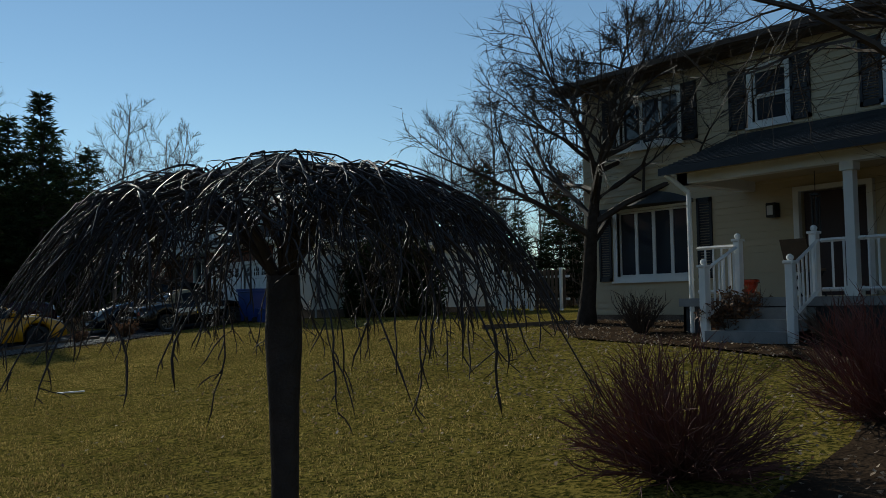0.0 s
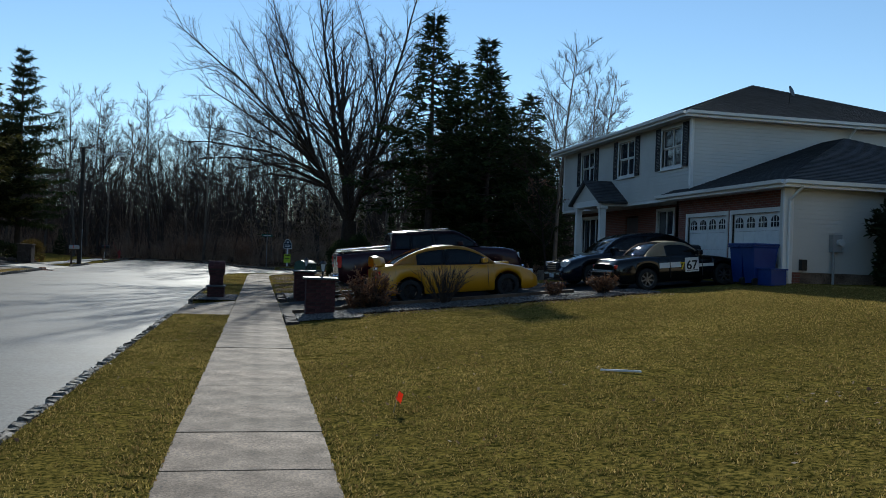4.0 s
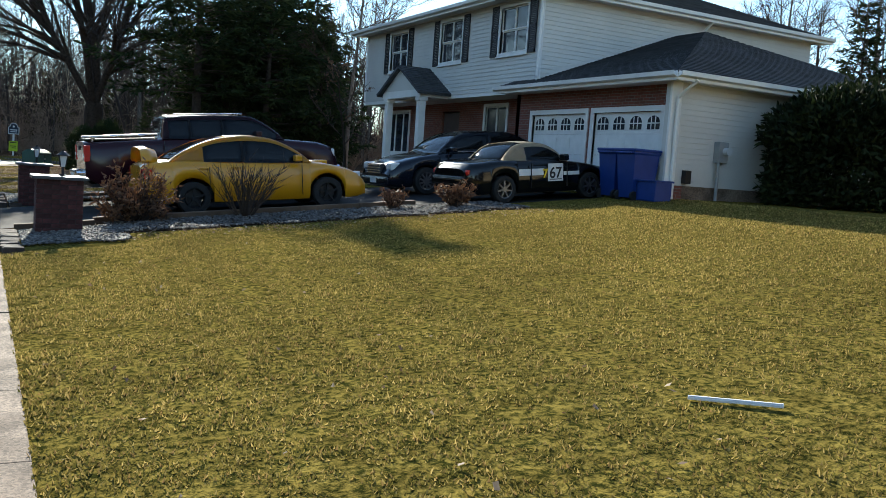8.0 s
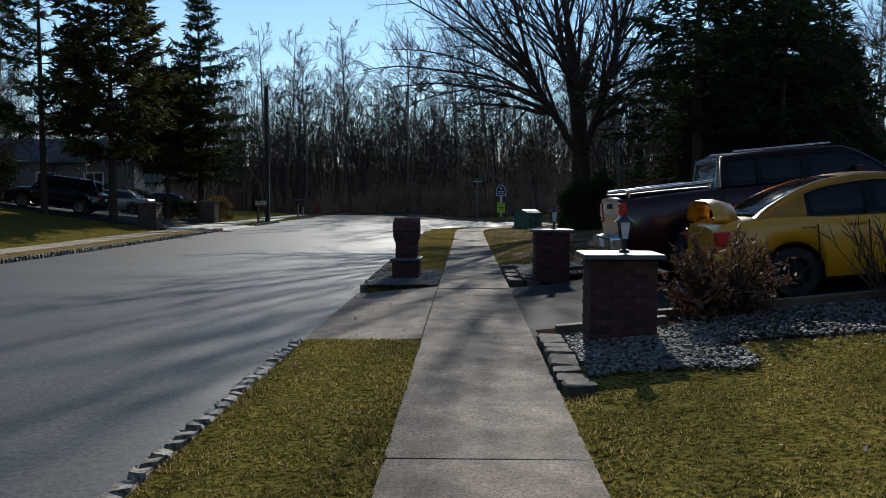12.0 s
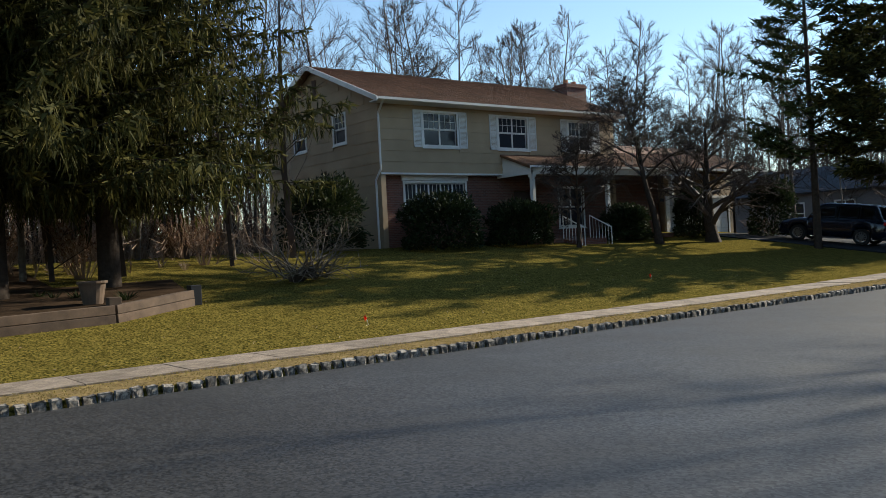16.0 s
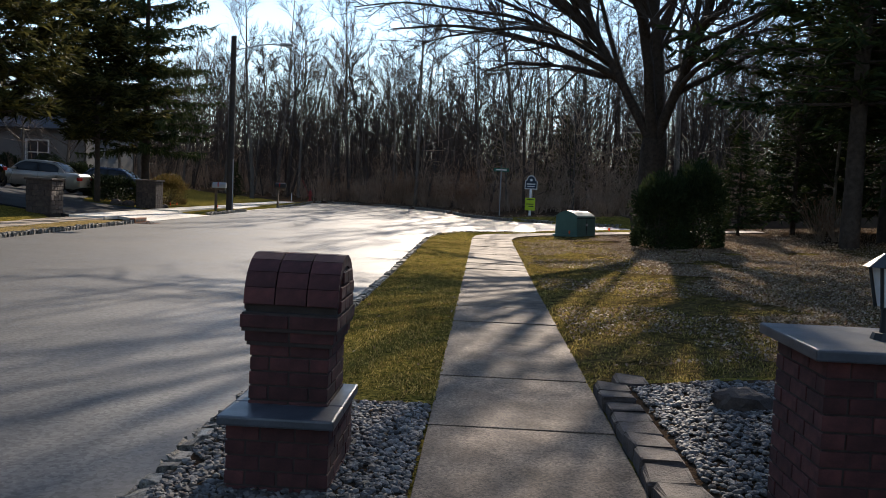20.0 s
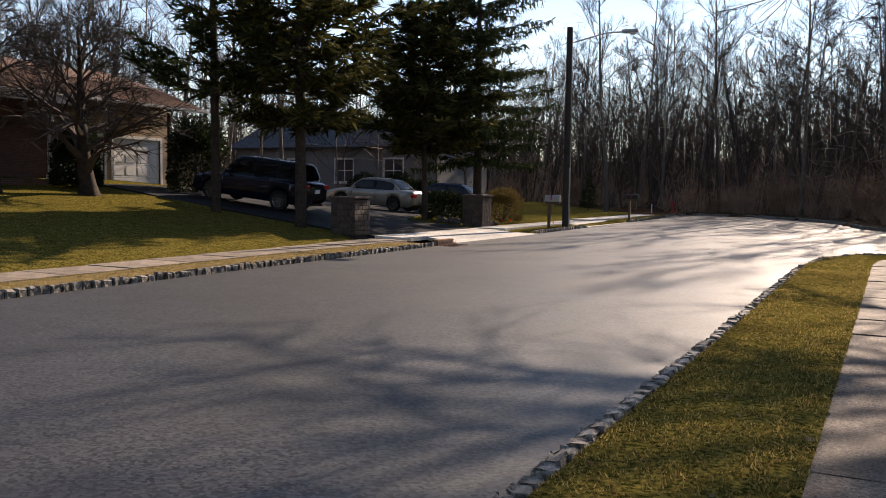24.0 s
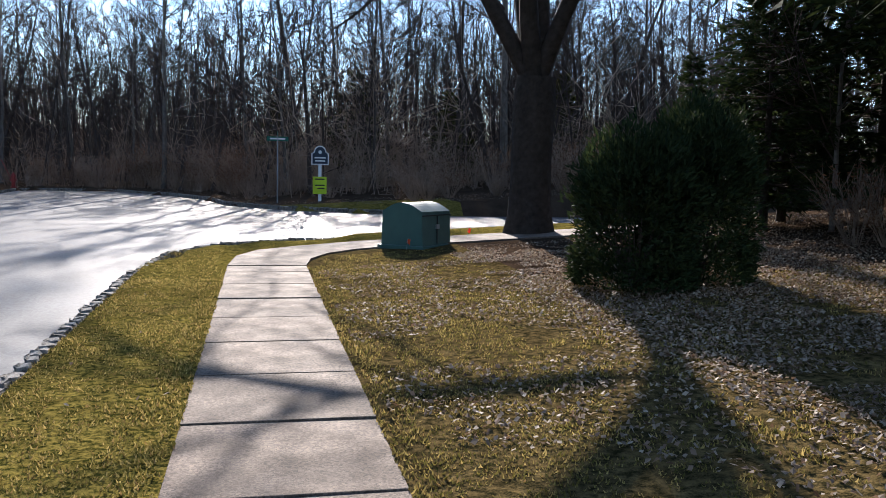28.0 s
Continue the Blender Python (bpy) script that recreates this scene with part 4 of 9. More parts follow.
    def rail(a, b, za, zb2):
        bm = bmesh.new()
        a, b = Vector(a), Vector(b)
        d = b - a
        for dz in (0.08, 0.78):
            rod(bm, a + Vector((0, 0, dz)), b + Vector((0, 0, dz)), 0.03, n=4)
        r = h.add("railing", bm, M_WHITE, None, "white porch railing")
        n = max(2, int(d.length / 0.13))
        for i in range(1, n):
            p = a + d * (i / n)
            h.add("baluster", rods((p + Vector((0, 0, 0.08)), p + Vector((0, 0, 0.78)), 0.018), n=6), M_WHITE, r)

    rail((12.12, 13.6, 1.7), (12.12, 14.1, 1.7), 0, 0)
    rail((12.12, 13.55, 1.7), (12.12, 10.7, 1.7), 0, 0)
    rail((11.3, 14.1, 1.3), (12.12, 14.15, 1.7), 0, 0)
    rail((11.3, 15.5, 1.3), (12.12, 15.45, 1.7), 0, 0)
    rail((12.12, 15.45, 1.7), (12.12, 16.2, 1.7), 0, 0)
    for x, y, z0, z1 in ((11.3, 14.1, 0.9, 2.14), (11.3, 15.5, 0.9, 2.14), (12.12, 14.2, 1.6, 2.58), (12.12, 15.45, 1.6, 2.55)):
        bm = boxes((x - 0.055, x + 0.055, y - 0.055, y + 0.055, z0, z1), (x - 0.075, x + 0.075, y - 0.075, y + 0.075, z1, z1 + 0.04), bevel=0.008)
        bmesh.ops.create_uvsphere(bm, u_segments=10, v_segments=6, radius=0.05, matrix=Matrix.Translation((x, y, z1 + 0.08)))
        h.add("newel_post", bm, M_WHITE)
    for i in range(3):
        h.add("step", boxes((11.2 + 0.28 * i, 12.0, 14.15, 15.45, 0.7, 1.2 + 0.165 * i)), M_WOODG)
    # lantern by the door, wind chimes under the eave
    ln = h.add("wall_lantern", boxes((13.8, 13.97, 15.83, 16.0, 3.05, 3.3), bevel=0.012), M_BLACK, None, "black wall lantern")
    h.add("lantern_glass", boxes((13.79, 13.795, 15.86, 15.97, 3.09, 3.25)), M_LAMPG, ln)
    ch = h.add("wind_chime", rods(((12.2, 14.2, 3.5), (12.2, 14.2, 3.15), 0.006), ((12.2, 14.2, 3.17), (12.2, 14.2, 3.14), 0.07)), M_DARKMETAL, None, "dark wind chimes hanging from the porch beam")
    for i in range(5):
        a = i * 1.257
        x, y = 12.2 + 0.055 * math.cos(a), 14.2 + 0.055 * math.sin(a)
        h.add("chime", rods(((x, y, 3.12), (x, y, 2.72 - 0.05 * i), 0.012), n=8), M_DARKMETAL, ch)
    # main roof
    h.slope([(13.5, 20.75, 6.2), (13.5, 3.6, 6.2), (18.5, 3.6, 7.5), (18.5, 20.75, 7.5)], M_ROOFD, courses=0.14)
    h.slope([(23.5, 3.6, 6.2), (23.5, 20.75, 6.2), (18.5, 20.75, 7.5), (18.5, 3.6, 7.5)], M_ROOFD)
    h.add("gable", prism([(14.0, 20.4, 6.15), (23, 20.4, 6.15), (18.5, 20.4, 7.35)], (0, -0.1, 0)), M_CREAM)
    h.add("soffit", boxes((13.55, 14.0, 3.7, 20.7, 6.05, 6.1)), M_EAVE)
    h.gutter([(13.49, 3.6, 6.08), (13.49, 20.75, 6.08)][::-1], M_EAVE)


M_WOODG = material("grey_deck_paint", (0.28, 0.27, 0.26), (0.2, 0.195, 0.19), 5.0, 60.0, 0.7, 0.2, 0.003)


def house_b():
    """Tan house across the street with a brown roof, porch and garage wing."""
    h = House("house", (-32, 56, 1.6), "tan two-storey house with brown shingle roof, white shutters and brick below")
    F, S = ("x", 1, -28.0), ("y", -1, 48.9)
    zb, zm, ze = 1.3, 4.55, 7.3
    wins = [(51.0, 52.65, 5.66, 6.95), (54.9, 56.5, 5.66, 6.95), (59.05, 60.5, 5.66, 6.95)]
    h.wall(F, 48.9, 62.0, zm, ze, wins, M_TAN, 0, 0.2)
    for w in wins:
        h.window(F, *w, units=2, rows=2, grid=True, shutters=M_SHUTW, sw=0.42)
    sw = [(-34.7, -33.7, 6.1, 7.15), (-31.3, -30.4, 6.05, 7.15)]
    h.wall(S, -37.4, -28.0, zb, ze, [(a, b, c, d) for a, b, c, d in sw], M_TAN, 0, 0.2)
    for w in sw:
        h.window(S, *w, units=1, rows=2, grid=True)
    h.wall(("x", -1, -37.4), 48.9, 62, zb, ze, [], M_TAN)
    h.wall(("y", 1, 62.0), -37.4, -28, zb, ze, [], M_TAN)
    # lapped board courses, each its own board, left out round the windows
    def courses(face, u0, u1, v0, v1, holes, top=None):
        k = v0
        i = 0
        while k < v1 - 0.02:
            b = min(k + 0.42, v1)
            a0, a1 = u0, u1
            if top:
                a0, a1 = top(k, b)
            segs = [(a0, a1)]
            for hu0, hu1, hv0, hv1 in holes:
                if hv0 - 0.14 < b and hv1 + 0.1 > k:
                    nxt = []
                    for p, q in segs:
                        if hu1 + 0.1 <= p or hu0 - 0.1 >= q:
                            nxt.append((p, q))
                        else:
                            if hu0 - 0.1 > p:
                                nxt.append((p, hu0 - 0.1))
                            if hu1 + 0.1 < q:
                                nxt.append((hu1 + 0.1, q))
                    segs = nxt
            for p, q in segs:
                ax, s, c = face
                ring = [(0.003, k), (0.026, k), (0.008, b), (0.003, b)]
                if ax == "x":
                    h.add("board", prism([(c + s * n, p, v) for n, v in ring], (0, q - p, 0)), M_TAN)
                else:
                    h.add("board", prism([(p, c + s * n, v) for n, v in ring], (q - p, 0, 0)), M_TAN)
            k = b
            i += 1
    courses(F, 48.9, 62.0, zm + 0.02, ze, wins)
    courses(S, -37.4, -28.0, zb + 0.3, ze, sw)
    courses(S, -37.4, -28.0, ze, 9.2, [], lambda a, b: (-32.7 - 4.7 * (9.45 - b) / 2.15, -32.7 + 4.7 * (9.45 - b) / 2.15))
    h.add("gable", prism([(-37.4, 48.92, ze), (-28, 48.92, ze), (-32.7, 48.92, 9.45)], (0, 0.15, 0)), M_TAN)
    h.add("gable_vent", boxes((-32.85, -32.55, 48.84, 48.9, 8.3, 8.9)), M_SHUTB, None, "small brown gable vent")
    # brick ground floor set back, bow window
    R = ("x", 1, -28.35)
    low = [(50.2, 53.2, 2.95, 4.2), (58.6, 60.1, 2.3, 4.0), (55.9, 56.9, 1.7, 3.9)]
    h.wall(R, 48.95, 65.5, zb, zm, low, M_WBRICKD, 0, 0.2, "dark brick ground floor")
    h.window(R, *low[0], units=5, rows=1, grid=True)
    h.window(R, *low[1], units=2, rows=2)
    h.add("window_head", fbox(bmesh.new(), R, 50.05, 53.35, 4.3, 4.52, 0.0, 0.06), M_TRIM)
    h.add("front_door", fbox(bmesh.new(), R, 55.95, 56.85, 1.7, 3.85, -0.1, -0.05), M_DARKDOOR)
    h.add("soffit", boxes((-28.35, -27.98, 48.9, 55.0, zm - 0.05, zm + 0.02)), M_TRIM)
    # main roof with white rakes
    rx, rz = -32.7, 9.5
    h.slope([(-27.4, 48.5, ze + 0.02), (-27.4, 62.4, ze + 0.02), (rx, 62.4, rz), (rx, 48.5, rz)], M_ROOFB, courses=0.14)
    h.slope([(-38.0, 62.4, ze + 0.02), (-38.0, 48.5, ze + 0.02), (rx, 48.5, rz), (rx, 62.4, rz)], M_ROOFB)
    for x in (-27.4, -38.0):
        h.add("rake_board", prism([(x, 48.48, ze - 0.15), (x, 48.48, ze + 0.05), (rx, 48.48, rz + 0.03), (rx, 48.48, rz - 0.18)], (0, 0.04, 0)), M_TRIM)
    h.add("soffit", boxes((-28.0, -27.42, 48.55, 62.35, ze - 0.1, ze - 0.05)), M_TRIM)
    h.gutter([(-27.4, 48.5, ze - 0.1), (-27.4, 62.4, ze - 0.1)])
    h.pipe([(-27.35, 48.75, ze - 0.08), (-27.93, 48.86, ze - 0.5), (-27.93, 48.86, zm + 0.15), (-28.3, 48.86, zm - 0.25), (-28.3, 48.86, zb + 0.2)])
    # chimney
    ck = h.add("chimney", boxes((-32.4, -31.5, 62.7, 64.1, 7.0, 9.6), (-32.46, -31.44, 62.64, 64.16, 9.4, 9.5)), M_WBRICKD, None, "red brick chimney stack")
    h.add("flue", rods(((-31.95, 63.1, 9.6), (-31.95, 63.1, 9.85), 0.13), ((-31.95, 63.7, 9.6), (-31.95, 63.7, 9.8), 0.13)), M_TERRA, ck)
    # porch roof running into the garage wing
    h.slope([(-26.2, 54.9, 4.72), (-26.2, 71.6, 4.72), (-29.0, 71.6, 5.75), (-29.0, 54.9, 5.75)], M_ROOFB, 0.1, courses=0.14)
    h.slope([(-29.0, 62.05, 5.75), (-29.0, 71.6, 5.75), (-32.0, 71.6, 6.6), (-32.0, 62.05, 6.6)], M_ROOFB, 0.1)
    h.slope([(-37.4, 71.6, 4.75), (-37.4, 62.05, 4.75), (-32.0, 62.05, 6.6), (-32.0, 71.6, 6.6)], M_ROOFB, 0.1)
    h.gutter([(-26.2, 54.9, 4.62), (-26.2, 71.6, 4.62)])
    h.add("porch_beam", boxes((-26.45, -26.25, 55.0, 65.4, 4.4, 4.68), (-28.35, -26.25, 54.98, 55.1, 4.4, 4.68)), M_TRIM)
    h.add("porch_gable", prism([(-26.25, 55.0, 4.68), (-28.0, 55.0, 4.68), (-28.0, 55.0, 5.3)], (0, 0.06, 0)), M_TRIM)
    for y in (55.15, 59.6, 64.0):
        h.add("column", boxes((-26.45, -26.29, y - 0.08, y + 0.08, 1.75, 4.4), (-26.49, -26.25, y - 0.12, y + 0.12, 1.75, 1.9), (-26.49, -26.25, y - 0.12, y + 0.12, 4.28, 4.4), bevel=0.01), M_TRIM)
    h.add("porch_floor", boxes((-28.35, -26.2, 55.0, 65.0, 0.9, 1.74)), M_WBRICKD)
    for i in range(3):
        h.add("step", boxes((-26.2, -25.3 - 0.3 * i, 56.6, 58.2, 0.8, 1.65 - 0.17 * i + 0.0)), M_WBRICK)
    for y in (56.6, 58.2):
        hr = h.add("handrail", rods(((-26.2, y, 2.65), (-25.0, y, 2.1), 0.025), ((-26.2, y, 1.7), (-26.2, y, 2.65), 0.022), ((-25.0, y, 1.2), (-25.0, y, 2.1), 0.022)), M_WHITE, None, "white iron handrail")
        for i in range(1, 7):
            f = i / 7
            h.add("bar", rods(((-26.2 + 1.2 * f, y, 1.75 - 0.5 * f), (-26.2 + 1.2 * f, y, 2.63 - 0.54 * f), 0.01), n=6), M_WHITE, hr)
    # garage wing
    G = ("x", 1, -28.0)
    gd = [(65.7, 67.75, 1.35, 3.45), (68.2, 70.7, 1.35, 3.45)]
    h.wall(G, 65.5, 71.3, zb, 4.7, gd, M_TAN, 0, 0.2)
    for d in gd:
        garage_door(h, G, *d, lites=False)
    h.wall(("y", 1, 71.3), -37.2, -28, zb, 4.7, [], M_TAN)
    h.add("gable", prism([(-37.2, 71.3, 4.7), (-28, 71.3, 4.7), (-32.0, 71.3, 6.4)], (0, -0.1, 0)), M_TAN)
    h.add("house_number", boxes((-27.99, -27.97, 65.15, 65.45, 3.3, 3.45)), M_BLACK)


M_SHUTW = plain("white_shutter", (0.74, 0.74, 0.72), 0.5)
M_SHUTB = plain("brown_vent", (0.10, 0.055, 0.035), 0.7)
house_a()
house_c()
house_b()


# ---- vehicles ----
def lerp_line(pts, x):
    for (x0, z0), (x1, z1) in zip(pts, pts[1:]):
        if x0 <= x <= x1:
            t = (x - x0) / (x1 - x0) if x1 > x0 else 0
            return z0 + (z1 - z0) * t
    return pts[0][1] if x < pts[0][0] else pts[-1][1]


def loft(rows, close=True):
    bm = bmesh.new()
    rs = [[bm.verts.new(p) for p in r] for r in rows]
    for a, b in zip(rs, rs[1:]):
        for i in range(len(a) - 1):
            bm.faces.new((a[i], a[i + 1], b[i + 1], b[i]))
    if close:
        bm.faces.new(rs[0])
        bm.faces.new(rs[-1][::-1])
    return bm


def wheel_meshes(r, w, style, rim_mat=None):
    bm = bmesh.new()
    prof = [(r * 0.66, -w / 2), (r * 0.93, -w / 2), (r, -w * 0.33), (r, w * 0.33), (r * 0.93, w / 2), (r * 0.66, w / 2), (r * 0.62, 0)]
    n = 28
    rings = [[bm.verts.new((p[0] * math.cos(2 * math.pi * i / n), p[1], p[0] * math.sin(2 * math.pi * i / n))) for p in prof] for i in range(n)]
    for i in range(n):
        a, b = rings[i], rings[(i + 1) % n]
        for j in range(len(prof)):
            k = (j + 1) % len(prof)
            bm.faces.new((a[j], a[k], b[k], b[j]))
    tyre = mesh_of("tyre", bm, M_TYRE)
    bm = bmesh.new()
    R = r * 0.66
    spokes = style
    rod(bm, (0, -w * 0.2, 0), (0, w * 0.44, 0), r * 0.16, r * 0.13, 16)
    for i in range(spokes):
        a = 2 * math.pi * i / spokes
        q = box(bmesh.new(), -r * 0.055, r * 0.055, w * 0.22, w * 0.42, 0.02, R * 0.98)
        bmesh.ops.rotate(q, cent=(0, 0, 0), matrix=Matrix.Rotation(a, 3, "Y"), verts=q.verts)
        me = bpy.data.meshes.new("t")
        q.to_mesh(me)
        q.free()
        bm.from_mesh(me)
        bpy.data.meshes.remove(me)
    prof = [(R, w * 0.46), (R * 0.93, w * 0.44), (R * 0.9, -w * 0.3), (R, -w * 0.3)]
    rings = [[bm.verts.new((p[0] * math.cos(2 * math.pi * i / n), p[1], p[0] * math.sin(2 * math.pi * i / n))) for p in prof] for i in range(n)]
    for i in range(n):
        a, b = rings[i], rings[(i + 1) % n]
        for j in range(len(prof)):
            k = (j + 1) % len(prof)
            bm.faces.new((a[j], a[k], b[k], b[j]))
    rim = mesh_of("rim", bm, rim_mat or M_ALLOY)
    disc = mesh_of("wheel", rods(((0, -w * 0.2, 0), (0, w * 0.05, 0), r * 0.5), n=20), M_DARKMETAL)
    return tyre, rim, disc


class Car:
    """A car whose nose points along +x; z 0 is the road under it."""

    def __init__(self, name, m, label, category, L, W, top, sill, wheels, r, belt_in=0.1, paint=None, tyre_w=0.21, spokes=5, plan=(0.82, 0.84), arch=0.05, rim_mat=None):
        self.W, self.top, self.paint = W, top, paint
        self.root = thing(name, m, label, category)
        w = W / 2
        xs = set(np.linspace(-L / 2, L / 2, 40).tolist())
        ra = r + arch
        for xw in wheels:
            xs |= set((xw + ra * np.cos(np.linspace(0, math.pi, 15))).tolist())
            xs |= {xw - ra - 0.004, xw + ra + 0.004}
        xs |= {p[0] for p in top}
        rows = []
        for x in sorted(q for q in xs if -L / 2 <= q <= L / 2):
            zt = lerp_line(top, x)
            zb = lerp_line(sill, x)
            for xw in wheels:
                if abs(x - xw) < ra:
                    zb = max(zb, r + math.sqrt(max(ra * ra - (x - xw) ** 2, 0)))
            zb = min(zb, zt - 0.08)
            e = min((x + L / 2) / 0.55, 1.0)
            f = min((L / 2 - x) / 0.75, 1.0)
            k = (plan[0] + (1 - plan[0]) * math.sqrt(max(1 - (1 - e) ** 2, 0))) * (plan[1] + (1 - plan[1]) * math.sqrt(max(1 - (1 - f) ** 2, 0)))
            ww = w * k
            h = zt - zb
            half = [(ww - 0.07, zb), (ww - 0.012, zb + 0.12 * h), (ww, zb + 0.4 * h), (ww - 0.008, zb + 0.62 * h), (ww - 0.03, zt - 0.2 * h), (ww - 0.07, zt - 0.06 * h), (ww - 0.16, zt), (ww * 0.5, zt + 0.018)]
            rows.append([(x, -y, z) for y, z in half] + [(x, y, z) for y, z in half[::-1]])
        bm = loft(rows)
        # close the underside
        self.body = part("body", bm, paint, self.root, smooth=True)
        for poly_ in self.body.data.polygons:
            if len(poly_.vertices) > 4:
                poly_.use_smooth = False
        under = []
        for xw0, xw1 in ((-L / 2 + 0.12, wheels[0] - ra - 0.01), (wheels[0] + ra + 0.01, wheels[1] - ra - 0.01), (wheels[1] + ra + 0.01, L / 2 - 0.15)):
            under.append((xw0, xw1, -w + 0.14, w - 0.14, lerp_line(sill, 0) - 0.02, lerp_line(sill, 0) + 0.05))
        under.append((wheels[0] - ra, wheels[1] + ra, -w + 0.3, w - 0.3, lerp_line(sill, 0) + 0.05, lerp_line(sill, 0) + 0.3))
        part("underbody", boxes(*under), M_BLACK, self.root)
        tyre, rim, disc = wheel_meshes(r, tyre_w, spokes, rim_mat)
        for xw in wheels:
            for s in (-1, 1):
                o = new("wheel", disc)
                o.parent = self.root
                o.matrix_local = pose(xw, s * (w - tyre_w / 2 - 0.012), r, 0, 0, 0 if s > 0 else 180)
                for nm, me in (("tyre", tyre), ("rim", rim)):
                    c = new(nm, me)
                    c.parent = o

    def z(self, x):
        return lerp_line(self.top, x)

    def add(self, name, bm, mat, label="", parent=None, smooth=False):
        return part(name, bm, mat, parent or self.root, label, smooth)

    def cabin(self, ab, at, ct, cb, roof, roof_mat, wb=0.9, wt=0.72, bpil=(), soft=False, rearq=None, pf=1.7, pr=1.7):
        """Windscreen foot, roof front, roof back, rear-window foot (x), roof height; the glasshouse is one rounded shell cut into panels."""
        w = self.W / 2
        B, Tt = w * wb - 0.02, w * wt
        rearq = cb + 0.3 if rearq is None else rearq
        pm = roof_mat if soft else self.paint

        def belt(x):
            return self.z(x) - 0.012

        def ztop(x):
            if x > at:
                f, p = min((x - at) / (ab - at), 1.0), pf
            elif x < ct:
                f, p = min((ct - x) / (ct - cb), 1.0), pr
            else:
                return roof + 0.02 * math.sin(math.pi * (x - ct) / (at - ct))
            return belt(x) + (roof - belt(x)) * (1 - f ** p)

        def side(x, v, s, off=0.0):
            zt, zb = ztop(x), belt(x)
            zs = zt - 0.05 * min(1.0, (zt - zb) / 0.25)
            z = zb + v * (zs - zb)
            y = B - (B - Tt) * max(0.0, (z - zb) / (roof - zb)) ** 1.25
            return (x, s * (y + off), z)

        def over(x, u, off=0.0):
            zt, zb = ztop(x), belt(x)
            k = min(1.0, (zt - zb) / 0.25)
            ys = abs(side(x, 1.0, 1)[1]) - 0.06
            bow = 0.09 * (1 - u * u) * (1 - k) * (1 if x > at else -1)
            return (x + bow, ys * u, zt + off + 0.03 * (1 - u * u) * k)

        def patch(nm, rows, mat, lab="", parent=None):
            bm = loft(rows, False)
            bmesh.ops.solidify(bm, geom=bm.faces[:], thickness=0.008)
            return self.add(nm, bm, mat, lab, parent, True)

        full = np.linspace(cb, ab, 34).tolist()
        patch("roof", [[over(x, u, 0.006) for u in np.linspace(-1, 1, 11)] for x in np.linspace(ct, at, 10)], roof_mat)
        patch("windscreen", [[over(x, u) for u in np.linspace(-1, 1, 11)] for x in np.linspace(at + 0.01, ab, 9)], M_CARGLASS)
        patch("rear_window", [[over(x, u) for u in np.linspace(-0.93, 0.93, 11)] for x in np.linspace(cb, ct - 0.01, 9)], M_CARGLASS)
        vs = np.linspace(0, 1, 6).tolist()
        for s in (-1, 1):
            patch("roof_arch", [[side(x, 0.93, s, 0.006), side(x, 1.0, s, 0.006), over(x, s * 1.02, 0.008), over(x, s * 0.93, 0.008)] for x in full], pm)
            patch("pillar", [[side(x, v, s, 0.008) for v in vs] for x in np.linspace(cb, rearq, 7)], pm)
            front = max(x for x in full if ztop(x) - belt(x) > 0.05)
            cuts = [rearq] + sorted(bpil) + [front]
            for x0, x1 in zip(cuts, cuts[1:]):
                patch("side_window", [[side(x, v, s) for v in vs] for x in np.linspace(x0, x1, 10)], M_CARGLASS)
            for xb in bpil:
                patch("pillar", [[side(x, v, s, 0.005) for v in vs] for x in (xb - 0.025, xb, xb + 0.025)], M_BLACK)
            patch("pillar", [[side(x, v, s, 0.007) for v in vs] for x in np.linspace(front - 0.12, ab, 4)], pm)

        # dark cabin floor, seats and wheel behind the glass
        fl = (min(cb, ct) + 0.1, ab - 0.08)
        self.add("interior", boxes((fl[0], fl[1], -B + 0.09, B - 0.09, belt(0) - 0.02, belt(0) + 0.035)), M_BLACK)
        sx = at - 0.6
        for s in (-1, 1):
            self.add("seat", boxes((sx - 0.1, sx + 0.06, s * 0.36 - 0.23, s * 0.36 + 0.23, belt(0), roof - 0.38), (sx - 0.09, sx + 0.0, s * 0.36 - 0.12, s * 0.36 + 0.12, roof - 0.38, roof - 0.2), bevel=0.03), M_BLACK)
        if bpil:
            self.add("rear_bench", boxes((fl[0] + 0.15, fl[0] + 0.3, -B + 0.15, B - 0.15, belt(0), roof - 0.42), bevel=0.03), M_BLACK)

    def mirror(self, x, z):
        for s in (-1, 1):
            y = s * (self.W / 2 + 0.02)
            self.add("wing_mirror", boxes((x - 0.06, x + 0.09, y - 0.09, y + 0.09, z, z + 0.13), bevel=0.03), self.paint)

    def handles(self, xs, z):
        for s in (-1, 1):
            for x in xs:
                y = s * (self.W / 2 - 0.004)
                self.add("door_handle", boxes((x - 0.09, x + 0.09, y - 0.025, y + 0.025, z, z + 0.03), bevel=0.008), self.paint)

    def seams(self, xs, z0, z1, mat=None):
        for s in (-1, 1):
            for x in xs:
                y = s * (self.W / 2 + 0.001)
                self.add("door_seam", boxes((x - 0.0025, x + 0.0025, y - 0.035, y - 0.001, z0, z1)), M_BLACK)


